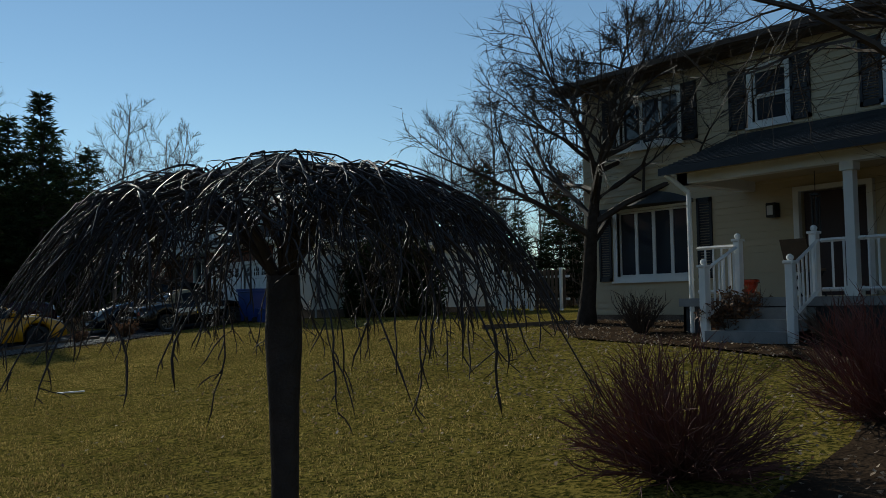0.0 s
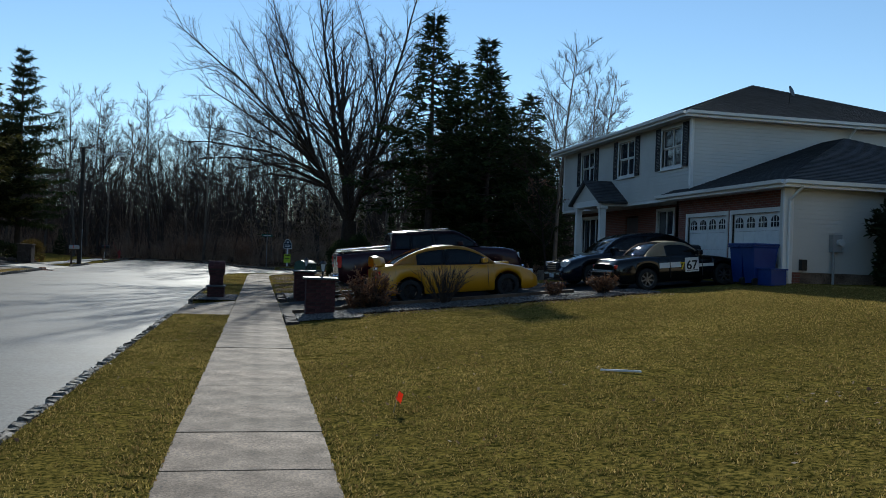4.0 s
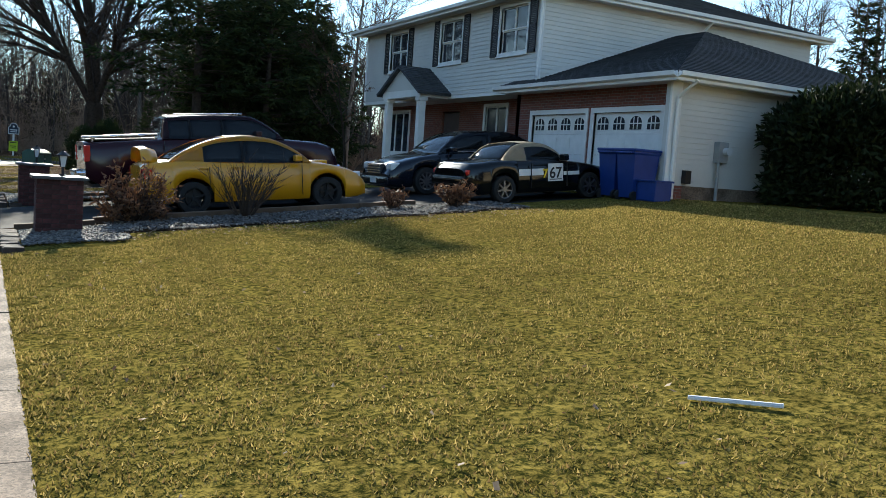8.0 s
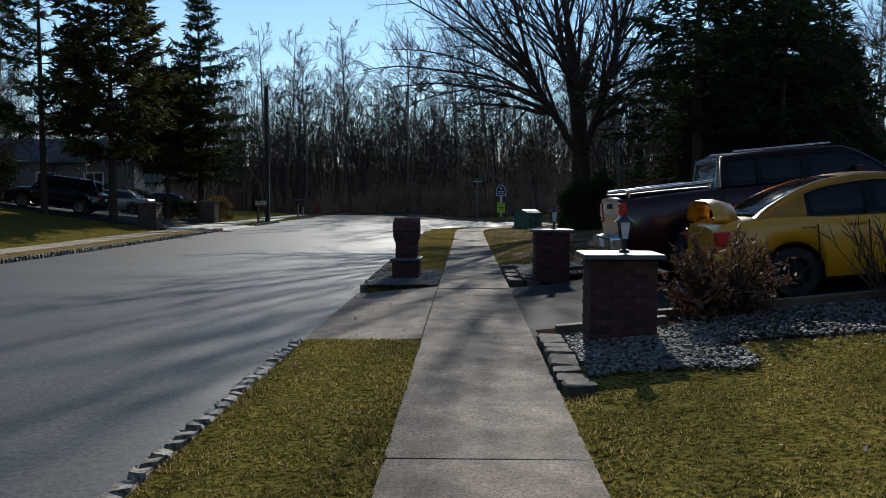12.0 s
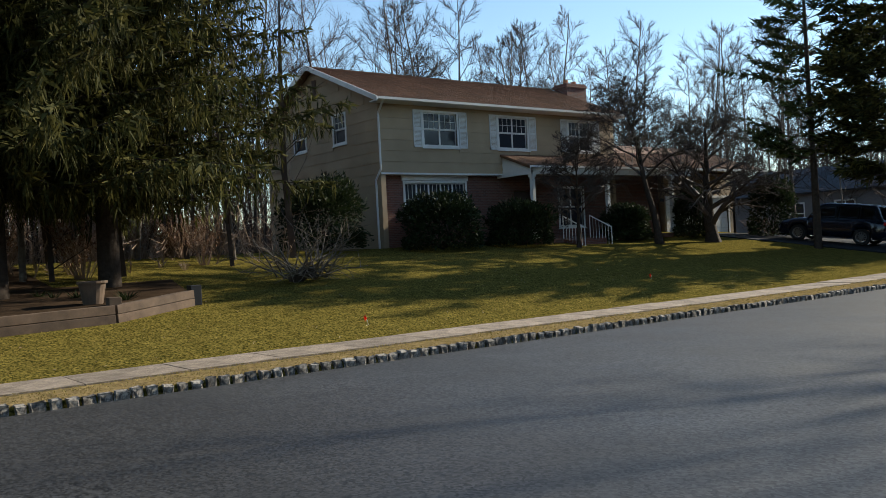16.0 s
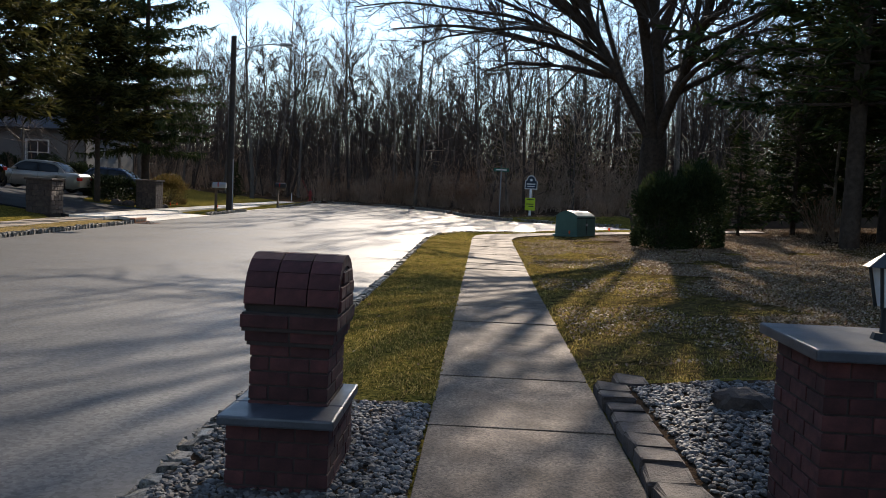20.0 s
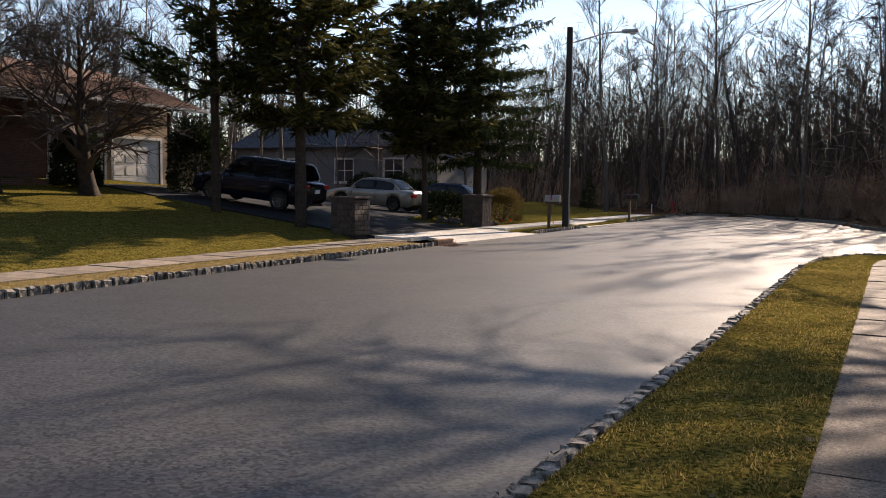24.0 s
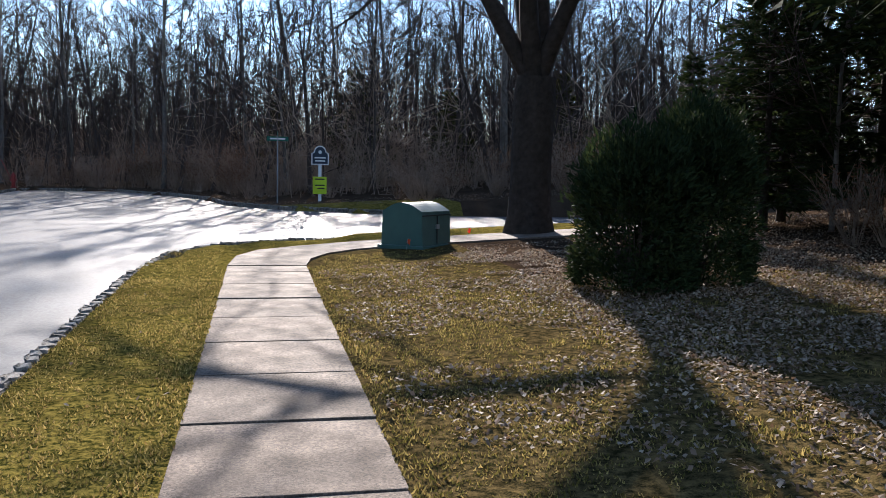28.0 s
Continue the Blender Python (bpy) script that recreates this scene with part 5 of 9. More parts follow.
def ground_pose(x, y, wheelbase, yaw):
    """Stand a car on the slope with its nose along yaw."""
    c, s = math.cos(radians(yaw)), math.sin(radians(yaw))
    a = ground_z(x + c * wheelbase / 2, y + s * wheelbase / 2)
    b = ground_z(x - c * wheelbase / 2, y - s * wheelbase / 2)
    p = math.degrees(math.atan2(a - b, wheelbase))
    return Matrix.Translation((x, y, (a + b) / 2 + (-0.03 if x > 0 else 0.05))) @ Euler((0, 0, radians(yaw))).to_matrix().to_4x4() @ Euler((0, radians(-p), 0)).to_matrix().to_4x4()


def yellow_car():
    paint = car_paint("yellow_paint", (0.60, 0.27, 0.004), 0.3)
    L = 4.43
    c = Car("car", ground_pose(5.27, 36.4, 2.67, 0), "bright yellow sports saloon with rear spoiler on the driveway", "car", L, 1.72,
            [(-2.22, 0.93), (-2.05, 1.01), (-1.55, 1.04), (-0.9, 1.0), (0.3, 0.95), (0.95, 0.94), (1.35, 0.9), (1.8, 0.8), (2.05, 0.7), (2.2, 0.56)],
            [(-2.22, 0.36), (-2.0, 0.24), (1.95, 0.2), (2.22, 0.24)], (-1.3, 1.37), 0.315, paint=paint, spokes=5, rim_mat=M_TYRE, arch=0.07)
    c.cabin(1.08, 0.05, -0.6, -1.72, 1.44, paint, bpil=(-0.32,), rearq=-1.08, pf=1.75, pr=1.8)
    wing = []
    for u in np.linspace(-1, 1, 21):
        z = 1.02 + 0.24 * (1 - abs(u) ** 5)
        wing.append([(-2.2, 0.68 * u, z + 0.03), (-2.08, 0.68 * u, z + 0.045), (-1.9, 0.68 * u, z - 0.02), (-2.0, 0.66 * u, z - 0.045), (-2.18, 0.66 * u, z - 0.015), (-2.2, 0.68 * u, z + 0.03)])
    c.add("spoiler", loft(wing), paint, "yellow hooped spoiler", None, True)
    for s in (-1, 1):
        c.add("tail_light", boxes((-2.215, -2.05, s * 0.74 - 0.1, s * 0.74 + 0.1, 0.72, 0.9), bevel=0.02), M_RED)
        c.add("headlight", boxes((1.92, 2.12, s * 0.6 - 0.14, s * 0.6 + 0.14, 0.6, 0.72), bevel=0.03), M_LAMPG)
    c.add("bumper", boxes((2.05, 2.24, -0.72, 0.72, 0.24, 0.5), bevel=0.05), paint)
    c.add("bumper", boxes((-2.26, -2.1, -0.74, 0.74, 0.36, 0.62), bevel=0.05), paint)
    c.add("bonnet_scoop", boxes((1.25, 1.6, -0.2, 0.2, 0.86, 0.95), bevel=0.03), paint)
    for s in (-1, 1):
        c.add("exhaust_pipe", rods(((-2.3, s * 0.5, 0.3), (-2.05, s * 0.5, 0.3), 0.05)), M_CHROME)
    c.mirror(0.72, 0.96)
    c.handles((-0.5, -1.1), 0.86)
    c.seams((-0.38, 0.82, -1.0), 0.3, 0.9)


def sports_car():
    paint = car_paint("black_paint", (0.006, 0.0065, 0.007), 0.12, 0.2)
    cloth = material("beige_canvas", (0.48, 0.40, 0.28), (0.38, 0.31, 0.22), 5.0, 120.0, 0.9, 0.3, 0.003)
    c = Car("car", ground_pose(11.2, 35.3, 2.27, 2), "black roadster with beige soft top and white racing number", "car", 3.97, 1.68,
            [(-1.98, 0.72), (-1.85, 0.84), (-1.2, 0.9), (-0.3, 0.88), (0.5, 0.85), (1.1, 0.78), (1.6, 0.68), (1.9, 0.55), (1.98, 0.46)],
            [(-1.98, 0.34), (-1.8, 0.2), (1.8, 0.19), (1.98, 0.24)], (-1.1, 1.17), 0.29, paint=paint, spokes=7, plan=(0.78, 0.74))
    c.cabin(0.6, 0.0, -0.5, -1.08, 1.22, cloth, soft=True, wt=0.7, rearq=-0.5, pf=1.5, pr=2.0)
    for s in (-1, 1):
        c.add("tail_light", boxes((-1.97, -1.86, s * 0.56 - 0.16, s * 0.56 + 0.16, 0.6, 0.72), bevel=0.03), M_RED)
        c.add("decal_stripe", boxes((-0.75, -0.12, s * 0.832, s * 0.842, 0.56, 0.7)), M_WHITE, "white side stripe")
        c.add("decal_stripe", boxes((0.42, 0.85, s * 0.832, s * 0.842, 0.54, 0.62)), M_WHITE, "white side stripe")
        c.add("number_plate_board", boxes((0.0, 0.4, s * 0.835, s * 0.846, 0.42, 0.8)), M_WHITE, "white racing-number square")
    c.add("bumper", boxes((-2.06, -1.88, -0.66, 0.66, 0.38, 0.58), bevel=0.05), paint)
    c.add("chrome_bumperette", boxes((-2.08, -2.04, -0.6, 0.6, 0.5, 0.53)), M_CHROME)
    c.add("bumper", boxes((1.82, 2.0, -0.6, 0.6, 0.26, 0.48), bevel=0.06), paint)
    c.mirror(0.4, 0.86)
    c.seams((0.5, -0.45), 0.3, 0.82)
    yellow = plain("yellow_vinyl", (0.75, 0.5, 0.01), 0.5)
    # seen from the left flank of the car: its right side faces the lawn
    for txt, x, size, mat in (("67", 0.05, 0.33, M_BLACK), ("7", -0.13, 0.27, yellow)):
        cu = bpy.data.curves.new("digits", "FONT")
        cu.body, cu.size, cu.extrude = txt, size, 0.002
        cu.offset = 0.006
        cu.materials.append(mat)
        tmp = new("digits", cu)
        me = bpy.data.meshes.new_from_object(tmp.evaluated_get(bpy.context.evaluated_depsgraph_get()))
        bpy.data.objects.remove(tmp)
        o = new("racing_number", me)
        o.parent = c.root
        o.matrix_local = pose(x - 0.02, -0.851, 0.49 if txt == "67" else 0.5, 90, 0, 0)
    c.add("caption_bar", boxes((0.04, 0.36, -0.849, -0.845, 0.45, 0.47)), M_BLACK)


def black_saloon():
    paint = car_paint("dark_blue_black_paint", (0.008, 0.01, 0.016), 0.12, 0.3)
    c = Car("car", ground_pose(11.3, 38.5, 2.87, 181), "glossy black saloon with a chrome grille, parked nose to the street", "car", 4.85, 1.84,
            [(-2.42, 0.9), (-2.25, 1.03), (-1.7, 1.07), (-0.9, 1.03), (0.4, 0.99), (0.95, 0.99), (1.6, 0.92), (2.1, 0.8), (2.35, 0.66), (2.42, 0.52)],
            [(-2.42, 0.36), (-2.2, 0.22), (2.2, 0.2), (2.42, 0.26)], (-1.42, 1.45), 0.33, paint=paint, spokes=10)
    c.cabin(1.08, 0.15, -0.9, -1.85, 1.46, paint, bpil=(-0.35,), rearq=-1.45)
    gr = c.add("grille", boxes((2.3, 2.44, -0.38, 0.38, 0.5, 0.76), bevel=0.02), M_BLACK)
    for i in range(4):
        c.add("grille_bar", boxes((2.43, 2.455, -0.37, 0.37, 0.53 + 0.06 * i, 0.555 + 0.06 * i)), M_CHROME, "", gr)
    for s in (-1, 1):
        c.add("headlight", boxes((2.1, 2.36, s * 0.66 - 0.15, s * 0.66 + 0.15, 0.6, 0.78), bevel=0.04), M_LAMPG)
        c.add("tail_light", boxes((-2.42, -2.25, s * 0.72 - 0.14, s * 0.72 + 0.14, 0.74, 0.92), bevel=0.03), M_RED)
        c.add("window_trim", boxes((-1.5, 0.75, s * 0.838 - 0.006, s * 0.838 + 0.006, 1.0, 1.02)), M_CHROME)
    c.add("bumper", boxes((2.25, 2.46, -0.78, 0.78, 0.24, 0.46), bevel=0.06), paint)
    c.add("number_plate", boxes((2.46, 2.475, -0.16, 0.16, 0.3, 0.42)), M_WHITE)
    c.mirror(0.72, 1.0)
    c.handles((-0.5, -1.25), 0.88)
    c.seams((-0.4, 0.85, -1.2), 0.3, 0.96)


def pickup():
    paint = car_paint("maroon_black_paint", (0.026, 0.007, 0.011), 0.2, 0.08)
    c = Car("pickup_truck", ground_pose(5.12, 39.2, 3.4, 0) @ Matrix.Translation((0, 0, 0.02)), "dark maroon pickup truck with chrome bed rails, tail to the street", "truck", 5.55, 1.98,
            [(-2.77, 1.36), (-1.25, 1.4), (-1.15, 1.42), (1.35, 1.38), (1.5, 1.35), (2.3, 1.27), (2.62, 1.18), (2.77, 0.95)],
            [(-2.77, 0.62), (-2.5, 0.46), (2.5, 0.42), (2.77, 0.5)], (-1.65, 1.75), 0.39, paint=paint, spokes=6, plan=(0.93, 0.88), tyre_w=0.26, arch=0.08)
    c.cabin(1.5, 0.72, -1.08, -1.2, 1.87, paint, bpil=(-0.6, 0.1), wb=0.94, wt=0.78, rearq=-1.05, pf=1.4, pr=3.0)
    for s in (-1, 1):
        c.add("bed_rail", rods(((-2.65, s * 0.86, 1.46), (-1.3, s * 0.86, 1.5), 0.03), ((-2.6, s * 0.86, 1.36), (-2.6, s * 0.86, 1.46), 0.02), ((-1.35, s * 0.86, 1.4), (-1.35, s * 0.86, 1.5), 0.02)), M_CHROME, "chrome bed rail")
        c.add("roof_rack", rods(((-0.9, s * 0.66, 1.93), (0.6, s * 0.66, 1.93), 0.018)), M_CHROME)
        tl = c.add("tail_light", boxes((-2.79, -2.66, s * 0.86 - 0.09, s * 0.86 + 0.09, 0.96, 1.3), bevel=0.02), M_RED)
        c.add("reversing_lens", boxes((-2.795, -2.76, s * 0.86 - 0.085, s * 0.86 + 0.085, 1.06, 1.12)), M_WHITE, "", tl)
        c.add("headlight", boxes((2.5, 2.72, s * 0.74 - 0.14, s * 0.74 + 0.14, 0.92, 1.12), bevel=0.03), M_LAMPG)
    c.add("tonneau_cover", boxes((-2.7, -1.28, -0.8, 0.8, 1.4, 1.43), bevel=0.01), M_BLACK)
    c.add("bumper", boxes((-2.95, -2.74, -0.86, 0.86, 0.56, 0.76), bevel=0.03), M_CHROME)
    c.add("bumper", boxes((2.68, 2.86, -0.88, 0.88, 0.52, 0.74), bevel=0.04), M_CHROME)
    c.add("tailgate_handle", boxes((-2.8, -2.76, -0.14, 0.14, 1.2, 1.28)), M_BLACK)
    c.add("number_plate", boxes((-2.965, -2.95, -0.16, 0.16, 0.6, 0.72)), M_WHITE)
    c.mirror(0.85, 1.42)
    c.handles((0.12, -0.55), 1.25)
    c.seams((0.08, 1.25, -1.18, -0.6), 0.6, 1.36)


def far_cars():
    suv = car_paint("dark_suv_paint", (0.006, 0.009, 0.02), 0.2)
    c = Car("car", ground_pose(-20.9, 68.4, 2.7, 188), "dark blue-black sport utility car on the driveway across the street", "car", 4.7, 1.86,
            [(-2.35, 0.95), (-2.25, 1.1), (-1.5, 1.14), (0.5, 1.06), (1.05, 1.05), (1.7, 0.98), (2.15, 0.86), (2.35, 0.66)],
            [(-2.35, 0.5), (-2.1, 0.3), (2.1, 0.28), (2.35, 0.34)], (-1.35, 1.4), 0.36, paint=suv, spokes=10)
    c.cabin(1.05, 0.35, -1.75, -2.1, 1.72, suv, bpil=(-1.2, -0.25), wt=0.76, rearq=-1.8)
    for s in (-1, 1):
        c.add("tail_light", boxes((-2.36, -2.2, s * 0.72 - 0.16, s * 0.72 + 0.16, 0.9, 1.05), bevel=0.03), M_RED)
    c.add("number_plate", boxes((-2.38, -2.35, -0.16, 0.16, 0.75, 0.87)), M_WHITE)
    c.mirror(0.75, 1.08)
    for nm, paint, x, y, yaw, lab in (("car", car_paint("silver_paint", (0.36, 0.33, 0.28), 0.3, metal=0.4), -21.9, 78.2, 183, "beige-silver saloon parked under the pines"), ("car", car_paint("navy_paint", (0.02, 0.035, 0.075), 0.25), -20.6, 82.8, 186, "dark blue saloon parked behind the evergreens")):
        c = Car(nm, ground_pose(x, y, 2.7, yaw), lab, "car", 4.7, 1.8,
                [(-2.35, 0.85), (-2.2, 0.98), (-1.6, 1.0), (-0.8, 0.97), (0.5, 0.93), (1.0, 0.92), (1.7, 0.84), (2.2, 0.7), (2.35, 0.52)],
                [(-2.35, 0.36), (-2.1, 0.24), (2.1, 0.22), (2.35, 0.28)], (-1.35, 1.4), 0.32, paint=paint, spokes=7)
        c.cabin(1.0, 0.3, -0.9, -1.6, 1.42, paint, bpil=(-0.32,))
        for s in (-1, 1):
            c.add("tail_light", boxes((-2.36, -2.2, s * 0.66 - 0.18, s * 0.66 + 0.18, 0.68, 0.84), bevel=0.03), M_RED)
        c.mirror(0.7, 0.93)
        c.seams((-0.4, 0.82), 0.3, 0.88)


yellow_car()
sports_car()
black_saloon()
pickup()
far_cars()


# ---- trees and shrubs ----
class Wood:
    """Gathers tapered limbs into one mesh."""

    def __init__(self):
        self.v, self.f = [], []

    def limb(self, pts, radii, k):
        v, f = self.v, self.f
        prev = None
        for i, p in enumerate(pts):
            d = (pts[min(i + 1, len(pts) - 1)] - pts[max(i - 1, 0)])
            if d.length < 1e-6:
                d = Vector((0, 0, 1))
            d.normalize()
            a = d.orthogonal().normalized()
            b = d.cross(a)
            r = radii[i]
            o = len(v)
            if i == len(pts) - 1 and r < 0.004:
                v.append(tuple(p))
                if prev is not None:
                    for j in range(k):
                        f.append((prev + j, prev + (j + 1) % k, o))
                return
            for j in range(k):
                t = 2 * math.pi * j / k
                v.append(tuple(p + (a * math.cos(t) + b * math.sin(t)) * r))
            if prev is not None:
                for j in range(k):
                    f.append((prev + j, prev + (j + 1) % k, o + (j + 1) % k, o + j))
            prev = o

    def mesh(self, name, mat, smooth=True):
        me = bpy.data.meshes.new(name)
        me.from_pydata(self.v, [], self.f)
        me.materials.append(mat)
        if smooth:
            me.polygons.foreach_set("use_smooth", [True] * len(self.f))
        return me


def rand_dir(rnd):
    while True:
        d = Vector((rnd.uniform(-1, 1), rnd.uniform(-1, 1), rnd.uniform(-1, 1)))
        if 0.05 < d.length < 1:
            return d.normalized()


def wander(rnd, p, d, length, n, wob, pull):
    """A crooked line of n steps from p along d; pull bends it towards a direction."""
    pts = [p.copy()]
    q, e = p.copy(), d.normalized()
    for _ in range(n):
        e = (e + rand_dir(rnd) * wob + pull).normalized()
        q = q + e * (length / n)
        pts.append(q.copy())
    return pts


def at_line(pts, f):
    i = min(int(f * (len(pts) - 1)), len(pts) - 2)
    t = f * (len(pts) - 1) - i
    return pts[i].lerp(pts[i + 1], t), (pts[i + 1] - pts[i]).normalized()


def bare_tree(seed, h, r, first=0.3, limbs=12, subs=7, twigs=5, fine=0, lean=0.05, up=0.12, spread=0.42, stems=1, trunk_wob=0.07, thin=0.013, dark=True):
    """A leafless broadleaf: trunk mesh, and a crown of limbs, branches and twigs."""
    rnd = random.Random(seed)
    tr, cr = Wood(), Wood()
    for s in range(stems):
        d = Vector((rnd.uniform(-lean, lean), rnd.uniform(-lean, lean), 1))
        if stems > 1:
            a = 2 * math.pi * (s + rnd.random() * 0.5) / stems
            d = Vector((math.cos(a) * 0.22, math.sin(a) * 0.22, 1))
        hs = h * rnd.uniform(0.88, 1.0)
        n = 11
        pts = wander(rnd, Vector((0, 0, -0.15)) + (Vector((d.x, d.y, 0)) * 0.8 if stems > 1 else Vector()), d, hs, n, trunk_wob, Vector((0, 0, 0.03)))
        rs = [r / (stems ** 0.4) * (1 - 0.93 * (i / n) ** 0.85) + 0.004 for i in range(n + 1)]
        rs[0] *= 1.35
        tr.limb(pts, rs, 9 if h > 9 and fine else 6)
        for b in range(limbs):
            f = first + (1 - first) * ((b + rnd.random()) / limbs) ** 0.9 * 0.97
            p, td = at_line(pts, f)
            a = b * 2.4 + rnd.uniform(-0.5, 0.5)
            out = Vector((math.cos(a), math.sin(a), 0))
            L = hs * spread * (1.12 - f) ** 0.75 * rnd.uniform(0.75, 1.15)
            d1 = (out + td * rnd.uniform(0.5, 1.0)).normalized()
            l1 = wander(rnd, p, d1, L, 6, 0.2, Vector((0, 0, up)))
            r1 = max(rs[min(int(f * n), n)] * 0.55, thin * 2.4)
            cr.limb(l1, [r1 * (1 - 0.88 * i / 6) for i in range(7)], 5 if fine else 4)
            for c in range(subs):
                f2 = 0.2 + 0.78 * (c + rnd.random()) / subs
                p2, t2 = at_line(l1, f2)
                d2 = (t2 + rand_dir(rnd) * 0.85 + Vector((0, 0, up * 1.4))).normalized()
                L2 = L * 0.5 * (1.15 - f2) ** 0.6 * rnd.uniform(0.6, 1.15)
                l2 = wander(rnd, p2, d2, L2, 3, 0.22, Vector((0, 0, up)))
                r2 = max(r1 * (1 - 0.85 * f2) * 0.55, thin * 1.3)
                cr.limb(l2, [r2, r2 * 0.8, max(r2 * 0.6, thin * 0.8), max(r2 * 0.35, thin * 0.5)], 3)
                for e in range(twigs):
                    f3 = 0.15 + 0.83 * (e + rnd.random()) / twigs
                    p3, t3 = at_line(l2, f3)
                    d3 = (t3 + rand_dir(rnd) * 0.8 + Vector((0, 0, up))).normalized()
                    L3 = L2 * 0.62 * rnd.uniform(0.5, 1.15)
                    l3 = wander(rnd, p3, d3, L3, 2, 0.25, Vector((0, 0, up)))
                    cr.limb(l3, [max(r2 * 0.5, thin * 0.8), thin * 0.7, 0.0], 3)
                    for _ in range(fine):
                        p4, t4 = at_line(l3, rnd.uniform(0.2, 0.95))
                        d4 = (t4 + rand_dir(rnd) * 0.9).normalized()
                        cr.limb([p4, p4 + d4 * L3 * rnd.uniform(0.4, 0.9)], [thin * 0.6, 0.0], 3)
    return tr.mesh("trunk", M_BARK if dark else M_BARKG), cr.mesh("crown", M_DARKTWIG if dark else M_TWIG, False)


def wood_tree(seed, h, r, first, limbs, spread, up, thin=0.016):
    """A slender tree of the winter wood with a fine, dense crown."""
    rnd = random.Random(seed)
    tr, cr = Wood(), Wood()
    n = 8
    pts = wander(rnd, Vector((0, 0, -0.25)), Vector((rnd.uniform(-0.06, 0.06), rnd.uniform(-0.06, 0.06), 1)), h, n, 0.055, Vector((0, 0, 0.05)))
    rs = [r * 0.85 * (1 - 0.9 * (i / n) ** 0.85) + 0.006 for i in range(n + 1)]
    tr.limb(pts, rs, 6)
    for b in range(limbs):
        f = first + (1 - first) * ((b + rnd.random()) / limbs) ** 0.9 * 0.96
        p, td = at_line(pts, f)
        a = b * 2.4 + rnd.uniform(-0.6, 0.6)
        L = h * spread * (1.15 - f) ** 0.7 * rnd.uniform(0.6, 1.2)
        l1 = wander(rnd, p, Vector((math.cos(a), math.sin(a), 0)) + td * rnd.uniform(0.2, 0.9), L, 4, 0.14, Vector((0, 0, up * 0.7)))
        r1 = max(rs[min(int(f * n), n)] * 0.45, thin * 1.6)
        cr.limb(l1, [r1 * (1 - 0.75 * i / 4) for i in range(5)], 3)
        for c in range(8):
            f2 = 0.12 + 0.87 * (c + rnd.random()) / 8
            p2, t2 = at_line(l1, min(f2, 0.99))
            L2 = L * 0.5 * (1.2 - f2) ** 0.5 * rnd.uniform(0.6, 1.2)
            l2 = wander(rnd, p2, t2 + rand_dir(rnd) * 0.95 + Vector((0, 0, up * 0.6)), L2, 2, 0.22, Vector((0, 0, up * 0.6)))
            cr.limb(l2, [thin * 0.9, thin * 0.75, 0.0], 3)
            for e in range(9):
                p3, t3 = at_line(l2, 0.1 + 0.88 * (e + rnd.random()) / 9)
                q3 = p3 + (t3 + rand_dir(rnd) * 0.8 + Vector((0, 0, up * 1.6))).normalized() * L2 * rnd.uniform(0.45, 0.95)
                cr.limb([p3, q3], [thin * 0.75, 0.0], 3)
                if e % 2:
                    m = p3.lerp(q3, rnd.uniform(0.2, 0.7))
                    cr.limb([m, m + ((q3 - p3).normalized() + rand_dir(rnd)).normalized() * L2 * rnd.uniform(0.2, 0.45)], [thin * 0.6, 0.0], 3)
    return tr.mesh("trunk", M_BARKG), cr.mesh("crown", M_TWIG, False)


def plant(name, meshes, m, label, category, group="", mats=None):
    t = thing(name, m, label, category, group)
    for i, me in enumerate(meshes):
        o = new(("trunk", "crown", "foliage")[i] if len(meshes) > 1 else "crown", me)
        o.parent = t
    return t


class Leaves:
    def __init__(self):
        self.v, self.f = [], []

    def blade(self, p, d, side, l, w):
        o = len(self.v)
        self.v += [tuple(p - side * w * 0.5), tuple(p + side * w * 0.5), tuple(p + d * l * 0.6 + side * w * 0.35), tuple(p + d * l), tuple(p + d * l * 0.6 - side * w * 0.35)]
        self.f.append((o, o + 1, o + 2, o + 3, o + 4))

    def spike(self, p, d, side, l, w):
        o = len(self.v)
        self.v += [tuple(p - side * w * 0.5), tuple(p + side * w * 0.5), tuple(p + d * l)]
        self.f.append((o, o + 1, o + 2))

    def mesh(self, name, mat):
        me = bpy.data.meshes.new(name)
        me.from_pydata(self.v, [], self.f)
        me.materials.append(mat)
        return me


